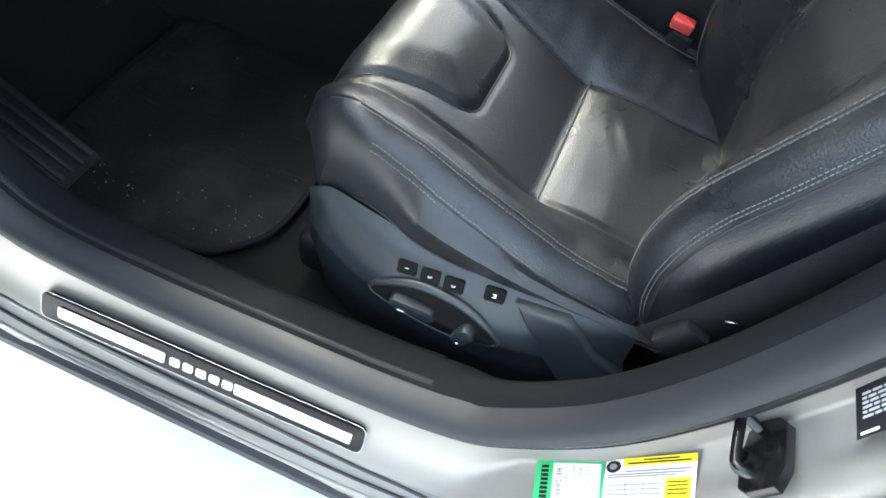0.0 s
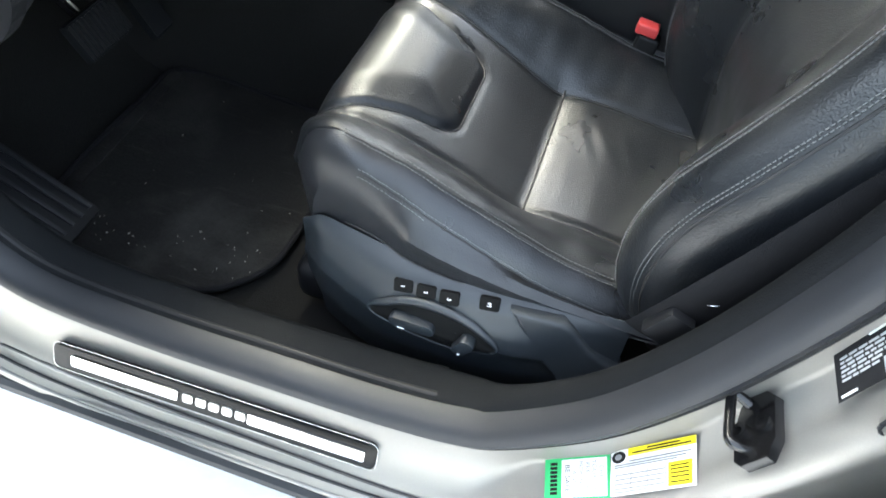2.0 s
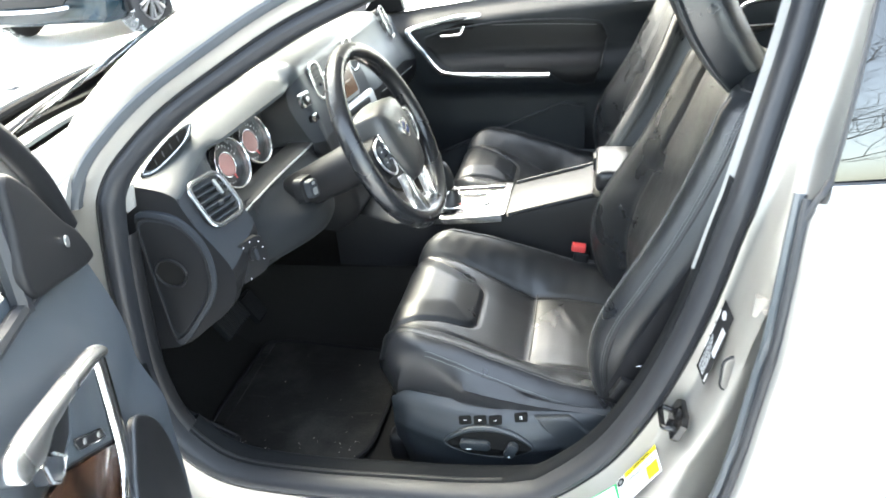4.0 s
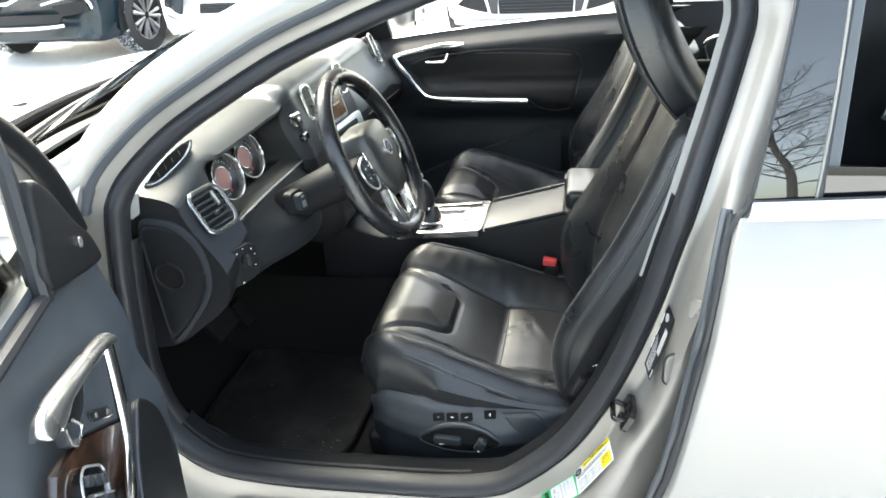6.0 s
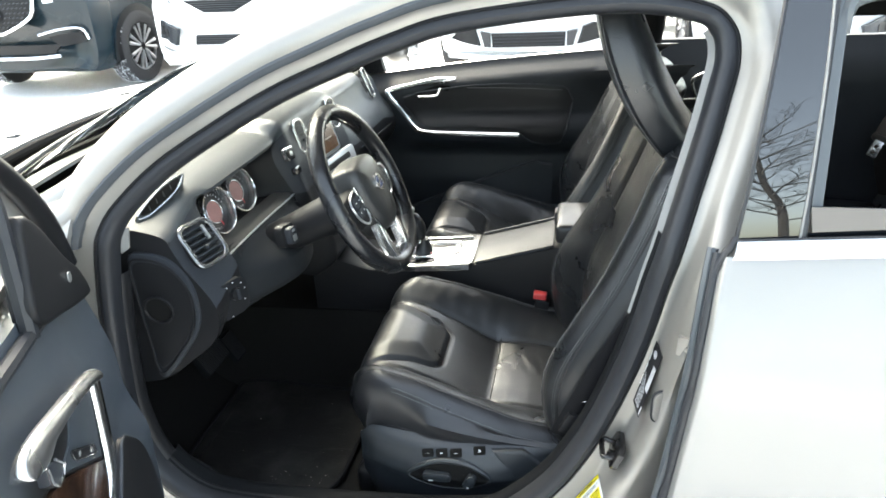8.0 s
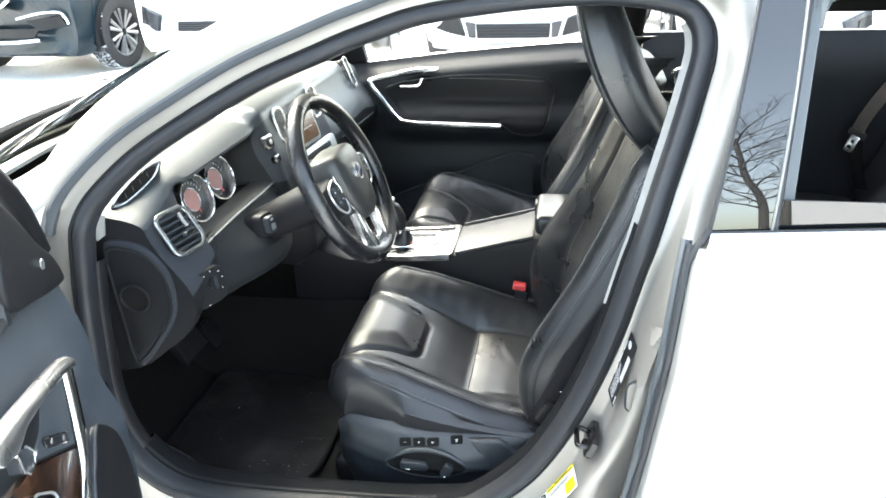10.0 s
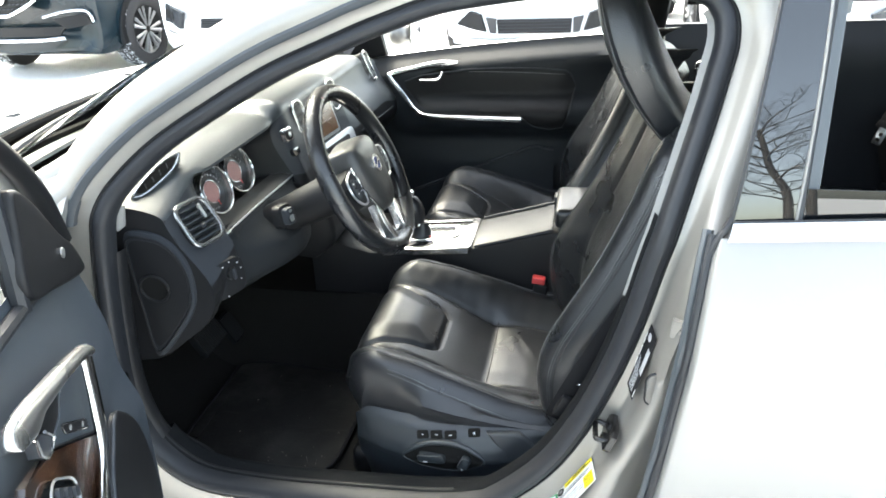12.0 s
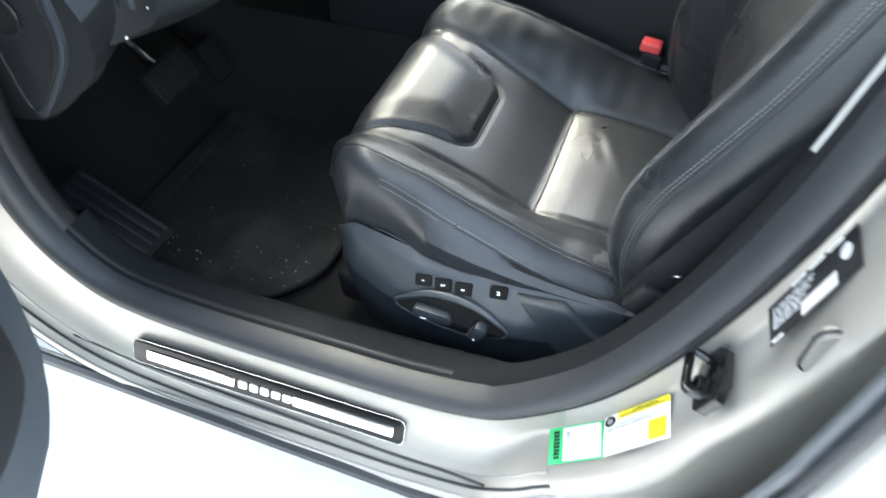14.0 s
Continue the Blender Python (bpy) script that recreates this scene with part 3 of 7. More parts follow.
rpart("skin", rear_skin(), M_PAINT)
rpart("inner_panel", sheet(lambda u, v: rear_door_point(0.03 + 0.97 * u, v, 0.15), 6, 10, 0.02), M_PLASTIC_DARK)
rpart("edge_rubber", tube([rear_door_point(0, i / 30) + Vector((-0.003, 0.002, 0)) for i in range(31)], 0.006, 8), M_RUBBER, "black edge rubber")
rpart("edge_strip", tube([rear_door_point(0, i / 30) + Vector((-0.007, 0.018, 0)) for i in range(31)], 0.008, 8), M_FRAME, "blue-grey edge strip")


def belt(u, v):
    """Bright moulding on the door's upper edge."""
    return Vector((0.461 + 0.006 * v + 0.9 * u, 0.050 + 0.012 * v - 0.004 * math.sin(v * 3.1), 1.030 + 0.022 * v + 0.050 * u))


rpart("belt_moulding", sheet(belt, 12, 5, 0.006), M_SATIN, "bright silver window moulding")
rpart("belt_rubber", tube([belt(i / 12, 1) + Vector((0, 0.004, -0.001)) for i in range(13)], 0.003, 8), M_RUBBER)
# gloss black pillar cover, window frame and lowered glass
B0, B1, B2, B3 = Vector((0.469, 0.070, 1.050)), Vector((0.522, 0.195, 1.362)), Vector((0.574, 0.193, 1.362)), Vector((0.544, 0.072, 1.052))


def cover_face(u, v):
    """Curved cover: leaning in towards the roof."""
    p = B0.lerp(B3, u).lerp(B1.lerp(B2, u), v)
    p.y -= 0.054 * v * (1 - v)
    return p


rpart("pillar_cover", sheet(cover_face, 6, 16, 0.006), M_DARK_GLASS, "gloss black pillar cover")
rpart("frame_rubber", tube([cover_face(0, i / 14) + Vector((-0.003, 0.000, 0)) for i in range(15)], 0.0030, 8), M_RUBBER, "thin black rubber beside the pillar cover")
rpart("corner_rubber", tube(crom([rear_door_point(0, 0.97) + Vector((-0.003, 0.002, 0)), Vector((0.452, 0.060, 1.034)), Vector((0.458, 0.062, 1.042)), B0 + Vector((-0.003, 0, 0.004))], 5), 0.0052, 8), M_RUBBER, "black rubber corner of the door gap")
rpart("frame_rubber", tube([B3 + Vector((0.006, 0.004, 0)), B2 + Vector((0.006, 0.004, 0))], 0.006, 8), M_RUBBER)
rpart("window_frame", slab([B3 + Vector((0.010, 0.012, 0)), B3 + Vector((0.030, 0.014, 0)), B2 + Vector((0.028, 0.014, 0)), B2 + Vector((0.010, 0.012, 0))], (0, -1, 0.5), 0.012, 0.002), M_FRAME, "blue-grey window frame", smooth=False)
rpart("frame_trim", tube([cover_face(1, i / 14) + Vector((0.002, -0.001, 0)) for i in range(15)], 0.0018, 6), M_TRIM_GREY, "thin grey strip")
rpart("window_frame", tube(crom([(0.592, 0.194, 1.30), (0.597, 0.200, 1.328), (0.612, 0.204, 1.343), (0.66, 0.208, 1.350), (0.8, 0.215, 1.352), (1.1, 0.215, 1.32), (1.36, 0.18, 1.20)], 5), 0.011, 8), M_FRAME, "blue-grey upper window frame")
G = [Vector((0.552, 0.078, 1.045)), Vector((1.35, 0.088, 1.07)), Vector((1.35, 0.091, 1.085)), Vector((0.559, 0.087, 1.094))]
pane = rpart("window_pane", slab(G, (0, -1, 0.2), 0.004, 0.0005), M_DARK_GLASS, "lowered dark tinted window pane", smooth=False)


# ---- far doors, seen from inside ----
YF = 1.60                                             # the trim's inner face
far = thing("passenger_door", "closed black car door trim with satin metal handle strip", "car door", at=(0, YF, 0.4))
FAR_INV = Matrix.Translation((0, -YF, -0.4))


def fpart(name, bm, mat, label="", smooth=True):
    return part(name, moved(bm, FAR_INV), mat, far, label, smooth)


def far_top(x):
    """The window line, falling towards the front."""
    return lerp_table([(-0.62, 0.962), (-0.51, 0.974), (-0.32, 0.995), (-0.13, 1.015), (0.10, 1.033), (0.31, 1.046), (0.44, 1.05)], x)


def far_face(x, z):
    """Depth of the trim: a shoulder at the window, a hollow behind the armrest, the armrest standing in."""
    zt = far_top(x)
    s = 0.02 + 0.07 * smooth01(zt - 0.07, zt, z)
    arm = -0.055 * smooth01(0.70, 0.77, z) * (1 - smooth01(0.80, 0.86, z)) * smooth01(-0.42, -0.26, x)
    low = -0.02 * (1 - smooth01(0.60, 0.72, z))
    return YF + s + arm + low + 0.03 * smooth01(0.15, 0.42, x) * (1 - smooth01(0.9, 1.0, z))


def on_far(x, z, d=0.0):
    return Vector((x, far_face(x, z) - d, z))


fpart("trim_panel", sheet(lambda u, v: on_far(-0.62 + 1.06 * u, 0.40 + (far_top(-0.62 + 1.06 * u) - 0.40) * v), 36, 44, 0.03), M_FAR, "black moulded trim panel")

strip_path = crom([on_far(-0.20, 0.962, .006), on_far(-0.30, 0.951, .006), on_far(-0.408, 0.931, .006), on_far(-0.415, 0.915, .006), on_far(-0.375, 0.863, .006), on_far(-0.325, 0.812, .008), on_far(-0.28, 0.795, .010), on_far(-0.15, 0.788, .010), on_far(0.055, 0.783, .010)], 6)
fpart("metal_strip", tube(strip_path, 0.0085, 8, up=(0, 1, 0), flat=0.6), M_CHROME, "satin chrome strip round the handle")
fpart("pull_handle", tube(crom([on_far(-0.33, 0.948, .008), on_far(-0.26, 0.958, .012), on_far(-0.215, 0.963, .016), on_far(-0.17, 0.967, .014)], 5), [0.006 + 0.007 * math.sin(math.pi * min(1, i / 15 * 1.05)) for i in range(16)], 8, up=(0, 1, 0), flat=0.6), M_CHROME, "satin chrome door pull")
fpart("release_lever", tube(crom([on_far(-0.305, 0.908, .010), on_far(-0.26, 0.909, .016), on_far(-0.238, 0.915, .016), on_far(-0.226, 0.940, .012)], 4), 0.0052, 8, up=(0, 1, 0), flat=0.6), M_CHROME, "chrome release lever")
# No real hollow: a flat black plate paints its shade.
fpart("handle_hollow_shade", slab([on_far(x, z, 0.004) for x, z in ((-0.31, 0.925), (-0.24, 0.946), (-0.19, 0.946), (-0.20, 0.915), (-0.24, 0.895), (-0.30, 0.900))], (0, -1, 0), 0.01, 0.002), M_DULL_BLACK, "flat dark plate painting the shaded hollow behind the handle")
INS_TOP = [(-0.36, 0.905), (-0.30, 0.925), (-0.13, 0.945), (0.0, 0.949), (0.12, 0.946), (0.20, 0.938), (0.222, 0.925), (0.236, 0.890)]
INS_LOW = [(-0.36, 0.875), (-0.31, 0.825), (-0.26, 0.805), (0.05, 0.792), (0.10, 0.755), (0.15, 0.742), (0.195, 0.752), (0.216, 0.80), (0.236, 0.880)]
fpart("trim_insert", sheet(lambda u, v: on_far(-0.36 + 0.596 * u, lerp_table(INS_LOW, -0.36 + 0.596 * u) * (1 - v) + lerp_table(INS_TOP, -0.36 + 0.596 * u) * v, 0.005 * min(1, 8 * min(v, 1 - v))), 50, 12, 0.004), M_PLASTIC_DARK, "black stitched leather insert")
fpart("insert_edge", tube([on_far(x, z, 0.003) for x, z in INS_TOP + INS_LOW[:2:-1]], 0.0028, 6), M_PLASTIC, "raised edge of the insert")
fpart("insert_seam", tube([on_far(-0.13 + 0.33 * i / 14, 0.938 - 0.012 * (i / 14) ** 2, 0.006) for i in range(15)], 0.0010, 6), M_STITCH)
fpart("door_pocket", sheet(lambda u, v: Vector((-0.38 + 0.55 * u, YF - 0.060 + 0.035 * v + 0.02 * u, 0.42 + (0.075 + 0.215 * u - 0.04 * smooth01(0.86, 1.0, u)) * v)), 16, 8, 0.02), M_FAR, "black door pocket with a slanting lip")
fpart("pocket_lip", tube([Vector((-0.38 + 0.55 * u, YF - 0.026 + 0.02 * u, 0.495 + 0.215 * u - 0.04 * smooth01(0.86, 1.0, u))) for u in (i / 20 for i in range(21))], 0.005, 8), M_PLASTIC)
fpart("corner_cover", slab([Vector((-0.60, YF + 0.085, 0.965)), Vector((-0.44, YF + 0.085, 0.985)), Vector((-0.455, YF + 0.075, 1.06)), Vector((-0.50, YF + 0.07, 1.085))], (0, -1, 0.2), 0.03, 0.006), M_PLASTIC_DARK, "black mirror corner cover")
fpart("window_seal", tube([(-0.62 + 0.106 * i, YF + 0.10, far_top(-0.62 + 0.106 * i) - 0.010) for i in range(11)], 0.012, 8), M_SATIN, "bright window edge")
fpart("outer_skin", sheet(lambda u, v: Vector((-0.62 + 1.06 * u, 2 * MID - lerp_table(DOOR_Y, 0.3 + 0.745 * v), 0.3 + (far_top(-0.62 + 1.06 * u) - 0.325) * v)), 8, 12, 0.01), M_PAINT)
mh = bmesh.new()
bmesh.ops.create_icosphere(mh, subdivisions=3, radius=1.0)
bmesh.ops.transform(mh, matrix=Matrix.Translation((-0.445, 2 * MID + 0.10, 1.030)) @ Matrix.Diagonal((0.060, 0.115, 0.062, 1)), verts=mh.verts)
fpart("mirror_housing", mh, M_PAINT, "white mirror housing")
fpart("mirror_glass", box(-0.390, 2 * MID + 0.10, 1.030, 0.012, 0.16, 0.085, 0.004), M_CHROME)

rfar = thing("far_rear_door", "closed black rear door trim with satin metal strip", "car door", at=(0.9, YF, 0.4))
RF_INV = Matrix.Translation((-0.9, -YF, -0.4))
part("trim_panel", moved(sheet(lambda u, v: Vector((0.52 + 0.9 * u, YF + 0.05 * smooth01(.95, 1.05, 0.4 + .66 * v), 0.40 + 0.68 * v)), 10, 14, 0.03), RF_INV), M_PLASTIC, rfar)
part("metal_strip", moved(tube(crom([(0.85, YF - 0.01, 0.985), (0.70, YF - 0.01, 0.983), (0.63, YF - 0.01, 0.965), (0.625, YF - 0.01, 0.93), (0.66, YF - 0.01, 0.86)], 5), 0.008, 8), RF_INV), M_CHROME, rfar)
part("outer_skin", moved(sheet(lambda u, v: Vector((0.47 + 0.9 * u, 2 * MID - lerp_table(DOOR_Y, 0.3 + 0.745 * v), 0.3 + 0.76 * v)), 8, 12, 0.01), RF_INV), M_PAINT, rfar)
cpart("far_pillar", tube(crom([(0.43, YF + 0.03, 0.45), (0.46, YF + 0.03, 0.98), (0.50, YF - 0.10, 1.33)], 6), 0.045, 10, flat=0.6, up=(0, 1, 0)), M_PLASTIC_DARK, "black far centre pillar")
cpart("far_roof_trim", sheet(lambda u, v: Vector((0.56 + 0.9 * u, 1.475 - 0.02 * u, 1.16 + 0.17 * v)), 6, 4, 0.012), M_PLASTIC_DARK, "dark far roof edge")
cpart("far_rocker", box(0.3, 2 * MID - 0.09, 0.31, 2.2, 0.09, 0.12, 0.02), M_PAINT)


# ---- floor and kick panels ----
def floor_z(x, y):
    toe = smooth01(-0.66, -1.0, x)
    tunnel = 0.20 * smooth01(0.70, 0.80, y) * (1 - smooth01(1.04, 1.14, y))
    return 0.287 + 0.30 * toe + tunnel + 0.02 * smooth01(0.0, 0.25, x)


cpart("carpet", sheet(lambda u, v: Vector((-1.02 + 2.5 * u, 0.17 + 1.50 * v, floor_z(-1.02 + 2.5 * u, 0.17 + 1.50 * v))), 50, 40, 0.01), M_CARPET, "black floor carpet")
cpart("bulkhead", sheet(lambda u, v: Vector((-1.03, 0.15 + 1.54 * u, 0.3 + 0.68 * v)), 8, 8, 0.02), M_CARPET)


SILL_TRIM = [(-0.020, -0.016), (-0.025, -0.020), (-0.027, -0.027), (-0.027, -0.040), (-0.026, -0.056), (-0.024, -0.068), (-0.020, -0.075), (-0.012, -0.080), (0.004, -0.083), (0.05, -0.086), (0.12, -0.088)]
PILLAR_TRIM = [(-0.024, -0.018), (-0.030, -0.022), (-0.033, -0.030), (-0.034, -0.040), (-0.033, -0.046), (-0.029, -0.052), (-0.022, -0.058), (-0.012, -0.062), (-0.004, -0.064), (0.04, -0.070), (0.11, -0.074)]
cpart("sill_cover", ring_part(13, 38, SILL_TRIM, False), M_SILL, "dark grey grained plastic sill cover")
cpart("sill_bead", ring_part(13, 38, [(-0.0265, -0.030), (-0.0282, -0.033), (-0.0282, -0.036), (-0.0265, -0.039)], False), M_PLASTIC_DARK, "raised bead along the sill cover")
cpart("kick_cover", ring_part(-8, 13, PILLAR_TRIM, False), M_PLASTIC_DARK, "dark plastic cover of the front pillar's foot")
rings = []
for i in range(38, 73):
    p, way, _ = ROWS_ROUND[i]
    t = 0.12 + 0.88 * smooth01(38, 47, i)
    rings.append([Vector((p.x + way.x * (a[0] * (1 - t) + b[0] * t), ys(p.z) - (a[1] * (1 - t) + b[1] * t), p.z + way.z * (a[0] * (1 - t) + b[0] * t))) for a, b in zip(SILL_TRIM, PILLAR_TRIM)])
cpart("pillar_cover", loft(rings, False, False), M_SILL, "dark grey plastic centre pillar cover")
cpart("kick_panel", sheet(lambda u, v: Vector((-0.575 - 0.40 * u, 0.165 + 0.05 * v * 0 + 0.03 * u, 0.29 + 0.62 * v)), 8, 8, 0.012), M_PLASTIC_DARK)
def upper_trim(u, v):
    i = 66 + 30 * u
    k, f = int(i), i - int(i)
    (p, w, _), (q, w2, _) = ROWS_ROUND[k], ROWS_ROUND[k + 1]
    c, way = p.lerp(q, f), w.lerp(w2, f)
    o = -0.020 - 0.017 * v
    return Vector((c.x + way.x * o, ys(c.z) + 0.021 + 0.013 * v, c.z + way.z * o))


cpart("pillar_trim", sheet(upper_trim, 24, 4, 0.008), M_TRIM_GREY, "light grey upper pillar trim")
cpart("screen_pillar_trim", slab([Vector(q) for q in ((-0.546, 0.190, 0.995), (-0.534, 0.196, 0.992), (-0.538, 0.190, 0.955), (-0.552, 0.186, 0.945), (-0.556, 0.184, 0.96))], (0.2, -1, 0.1), 0.006, 0.002), M_TRIM_GREY, "light grey windscreen pillar trim")

mat_out = crom([(-0.345, 0.262, 0.302), (-0.298, 0.296, 0.302), (-0.268, 0.345, 0.302), (-0.262, 0.42, 0.302), (-0.264, 0.62, 0.302), (-0.29, 0.68, 0.302), (-0.45, 0.70, 0.302), (-0.64, 0.70, 0.305), (-0.66, 0.60, 0.305), (-0.66, 0.36, 0.305), (-0.62, 0.27, 0.303), (-0.45, 0.250, 0.302)], 4, True)
floor_mat = thing("floor_mat", "dirty black floor mat on the carpet", "floor mat", at=(-0.42, 0.46, 0.29))
MAT_INV = Matrix.Translation((0.42, -0.46, -0.29))
part("mat_base", moved(slab(mat_out, (0, 0, 1), 0.010, 0.003), MAT_INV), M_MAT, floor_mat)
part("mat_edging", moved(tube(mat_out, 0.0050, 8, closed=True), MAT_INV), M_BELT, floor_mat, "stitched black edge")
part("worn_ridge", moved(slab([Vector(q) for q in ((-0.652, 0.380, 0.3075), (-0.628, 0.376, 0.3075), (-0.634, 0.690, 0.3075), (-0.656, 0.692, 0.3075))], (0, 0, 1), 0.004, 0.0015), MAT_INV), M_MAT, floor_mat, "worn raised bar of the mat")
rng = random.Random(7)
grit = bmesh.new()
for i in range(46):
    s = rng.uniform(0.0005, 0.0014) * (1.7 if rng.random() < 0.08 else 1)
    x, y = rng.uniform(-0.56, -0.285), rng.uniform(0.29, 0.66) if rng.random() < 0.3 else rng.uniform(0.285, 0.36)
    bmesh.ops.create_icosphere(grit, subdivisions=1, radius=s, matrix=Matrix.Translation((x, y, 0.3042)) @ Matrix.Rotation(rng.uniform(0, 3), 4, "Z") @ Matrix.Diagonal((rng.uniform(0.8, 2.2), rng.uniform(0.6, 1.0), 0.7, 1)))
tagged(part("grit", moved(grit, MAT_INV), material("pale_grit", (0.24, 0.23, 0.21), 0.8, scale=300), floor_mat), "pale grit and crumbs", kind="stuff")


def pedal(x, y, z, w, h, name, label, tilt=50):
    p = thing(name, label, "pedal", at=(x, y, z))
    part("pad", box(0, 0, 0, 0.018, w, h, 0.005, turn=pose(0, 0, 0, 0, -tilt + 20, 0)), M_SILL, p)
    for i in range(11):
        q = pose(0, 0, 0, 0, -tilt + 20, 0) @ Vector((0.011, -w / 2 + w * (i + 0.5) / 11, 0))
        part("ridge", box(q.x, q.y, q.z, 0.005, w * 0.045, h * 0.86, 0.001, turn=pose(0, 0, 0, 0, -tilt + 20, 0)), M_PLASTIC_DARK, p)
    part("arm", tube(crom([(-0.01, 0, 0), (-0.07, 0, 0.06), (-0.12, 0, 0.20)], 5), 0.009, 8), M_BLACK_METAL, p)
    return p


pedal(-0.650, 0.540, 0.490, 0.105, 0.066, "brake_pedal", "black rubber brake pedal under the dashboard")
pedal(-0.675, 0.690, 0.425, 0.05, 0.085, "accelerator_pedal", "black rubber accelerator pedal under the dashboard")
rest = thing("foot_rest", "ribbed black footrest beside the floor mat", "footrest", at=(-0.66, 0.30, 0.34))
part("base", box(0, 0, 0, 0.20, 0.085, 0.05, 0.012, turn=pose(0, 0, 0, 0, 32, 0)), M_PLASTIC_DARK, rest)
for i in range(4):
    q = pose(0, 0, 0, 0, 32, 0) @ Vector((0, -0.03 + 0.02 * i, 0.027))
    part("rib", box(q.x, q.y, q.z, 0.17, 0.007, 0.006, 0.002, turn=pose(0, 0, 0, 0, 32, 0)), M_RUBBER, rest)

# ---- sill plate ----
SZ = math.atan2(0.007, 0.428)
plate_n = Vector((0, -0.85, 0.53)).normalized()
plate = thing("sill_plate", "dark door sill plate with polished metal inlays, on the sill", "sill plate", at=(-0.214, 0.098, 0.366))
PM = Matrix.Translation((-0.214, 0.0835, 0.3605)) @ pose(0, 0, 0, 0, -math.degrees(SZ), 1.0) @ pose(0, 0, 0, 63, 0, 0)


def on_plate(pts, h=0.0):
    return [Vector((x, y, h)) for x, y in pts]


def ppart(name, bm, mat, label=""):
    bm = moved(bm, PM)
    return part(name, moved(bm, Matrix.Translation((0.214, -0.098, -0.366))), mat, plate, label)


ppart("base", slab(on_plate(round_rect(0.436, 0.037, 0.009), 0.004), (0, 0, 1), 0.006, 0.002), M_PLATE, "black plate")
ppart("rim", tube(on_plate(round_rect(0.438, 0.039, 0.010, 6), 0.0025), 0.0006, 6, closed=True), M_HANDLE, "thin bright rim")
for x, w in ((-0.117, 0.150), (0.128, 0.152)):
    ppart("inlay", slab(on_plate([(x + a, b - 0.001) for a, b in round_rect(w, 0.0165, 0.003)], 0.0062), (0, 0, 1), 0.003, 0.001), M_POLISHED, "polished metal inlay")
for i in range(5):
    ppart("mark", slab(on_plate([(-0.0285 + i * 0.0178 + a, b - 0.001) for a, b in round_rect(0.0135, 0.0125, 0.003)], 0.006), (0, 0, 1), 0.002, 0.0006), M_SATIN, "raised metal shape")


# ---- seats ----
CUSH_Z = [(-0.228, 0.430), (-0.228, 0.475), (-0.223, 0.520), (-0.211, 0.556), (-0.190, 0.578), (-0.155, 0.588), (-0.10, 0.575), (-0.03, 0.541),
          (0.0, 0.526), (0.04, 0.503), (0.070, 0.4885), (0.078, 0.4888), (0.090, 0.4905), (0.115, 0.4915), (0.16, 0.489), (0.24, 0.476), (0.42, 0.470)]
CREST_Z = [(-0.232, 0.50), (-0.228, 0.555), (-0.219, 0.592), (-0.200, 0.617), (-0.165, 0.628), (-0.05, 0.606), (0.05, 0.574), (0.14, 0.541), (0.25, 0.520), (0.36, 0.51)]


def pad_inside(x, w):
    """How far inside the outline of the raised pad under the knee; negative outside."""
    half = 0.140 - 0.055 * smooth01(-0.23, -0.03, x)
    dx, dw = -0.036 - x, half - abs(w)
    r = 0.03
    if dx < r and dw < r:
        return r - math.hypot(r - dx, r - dw)
    return min(dx, dw)


def pad_rise(x, w):
    """The pad: a pillow sewn into a groove."""
    d = pad_inside(x, w)
    return 0.005 * smooth01(0.0, 0.008, d) + 0.015 * smooth01(0.0, 0.062, d) - 0.0035 * math.exp(-(d / 0.0045) ** 2)


SKIRT_W = [(-0.21, 0.236), (-0.16, 0.247), (-0.06, 0.266), (0.025, 0.275), (0.104, 0.277), (0.36, 0.268)]


def inner_edge(x):
    """Where the side of the cushion begins to rise."""
    return 0.148 - 0.018 * smooth01(-0.2, 0.05, x)


def crest_w(x):
    return 0.212 + 0.018 * smooth01(-0.17, 0.14, x)


def round_back(x, w):
    """How far the front corner is set back."""
    return 6.5 * max(0, abs(w) - 0.15) ** 2 * (1 - smooth01(-0.2, 0.0, x))


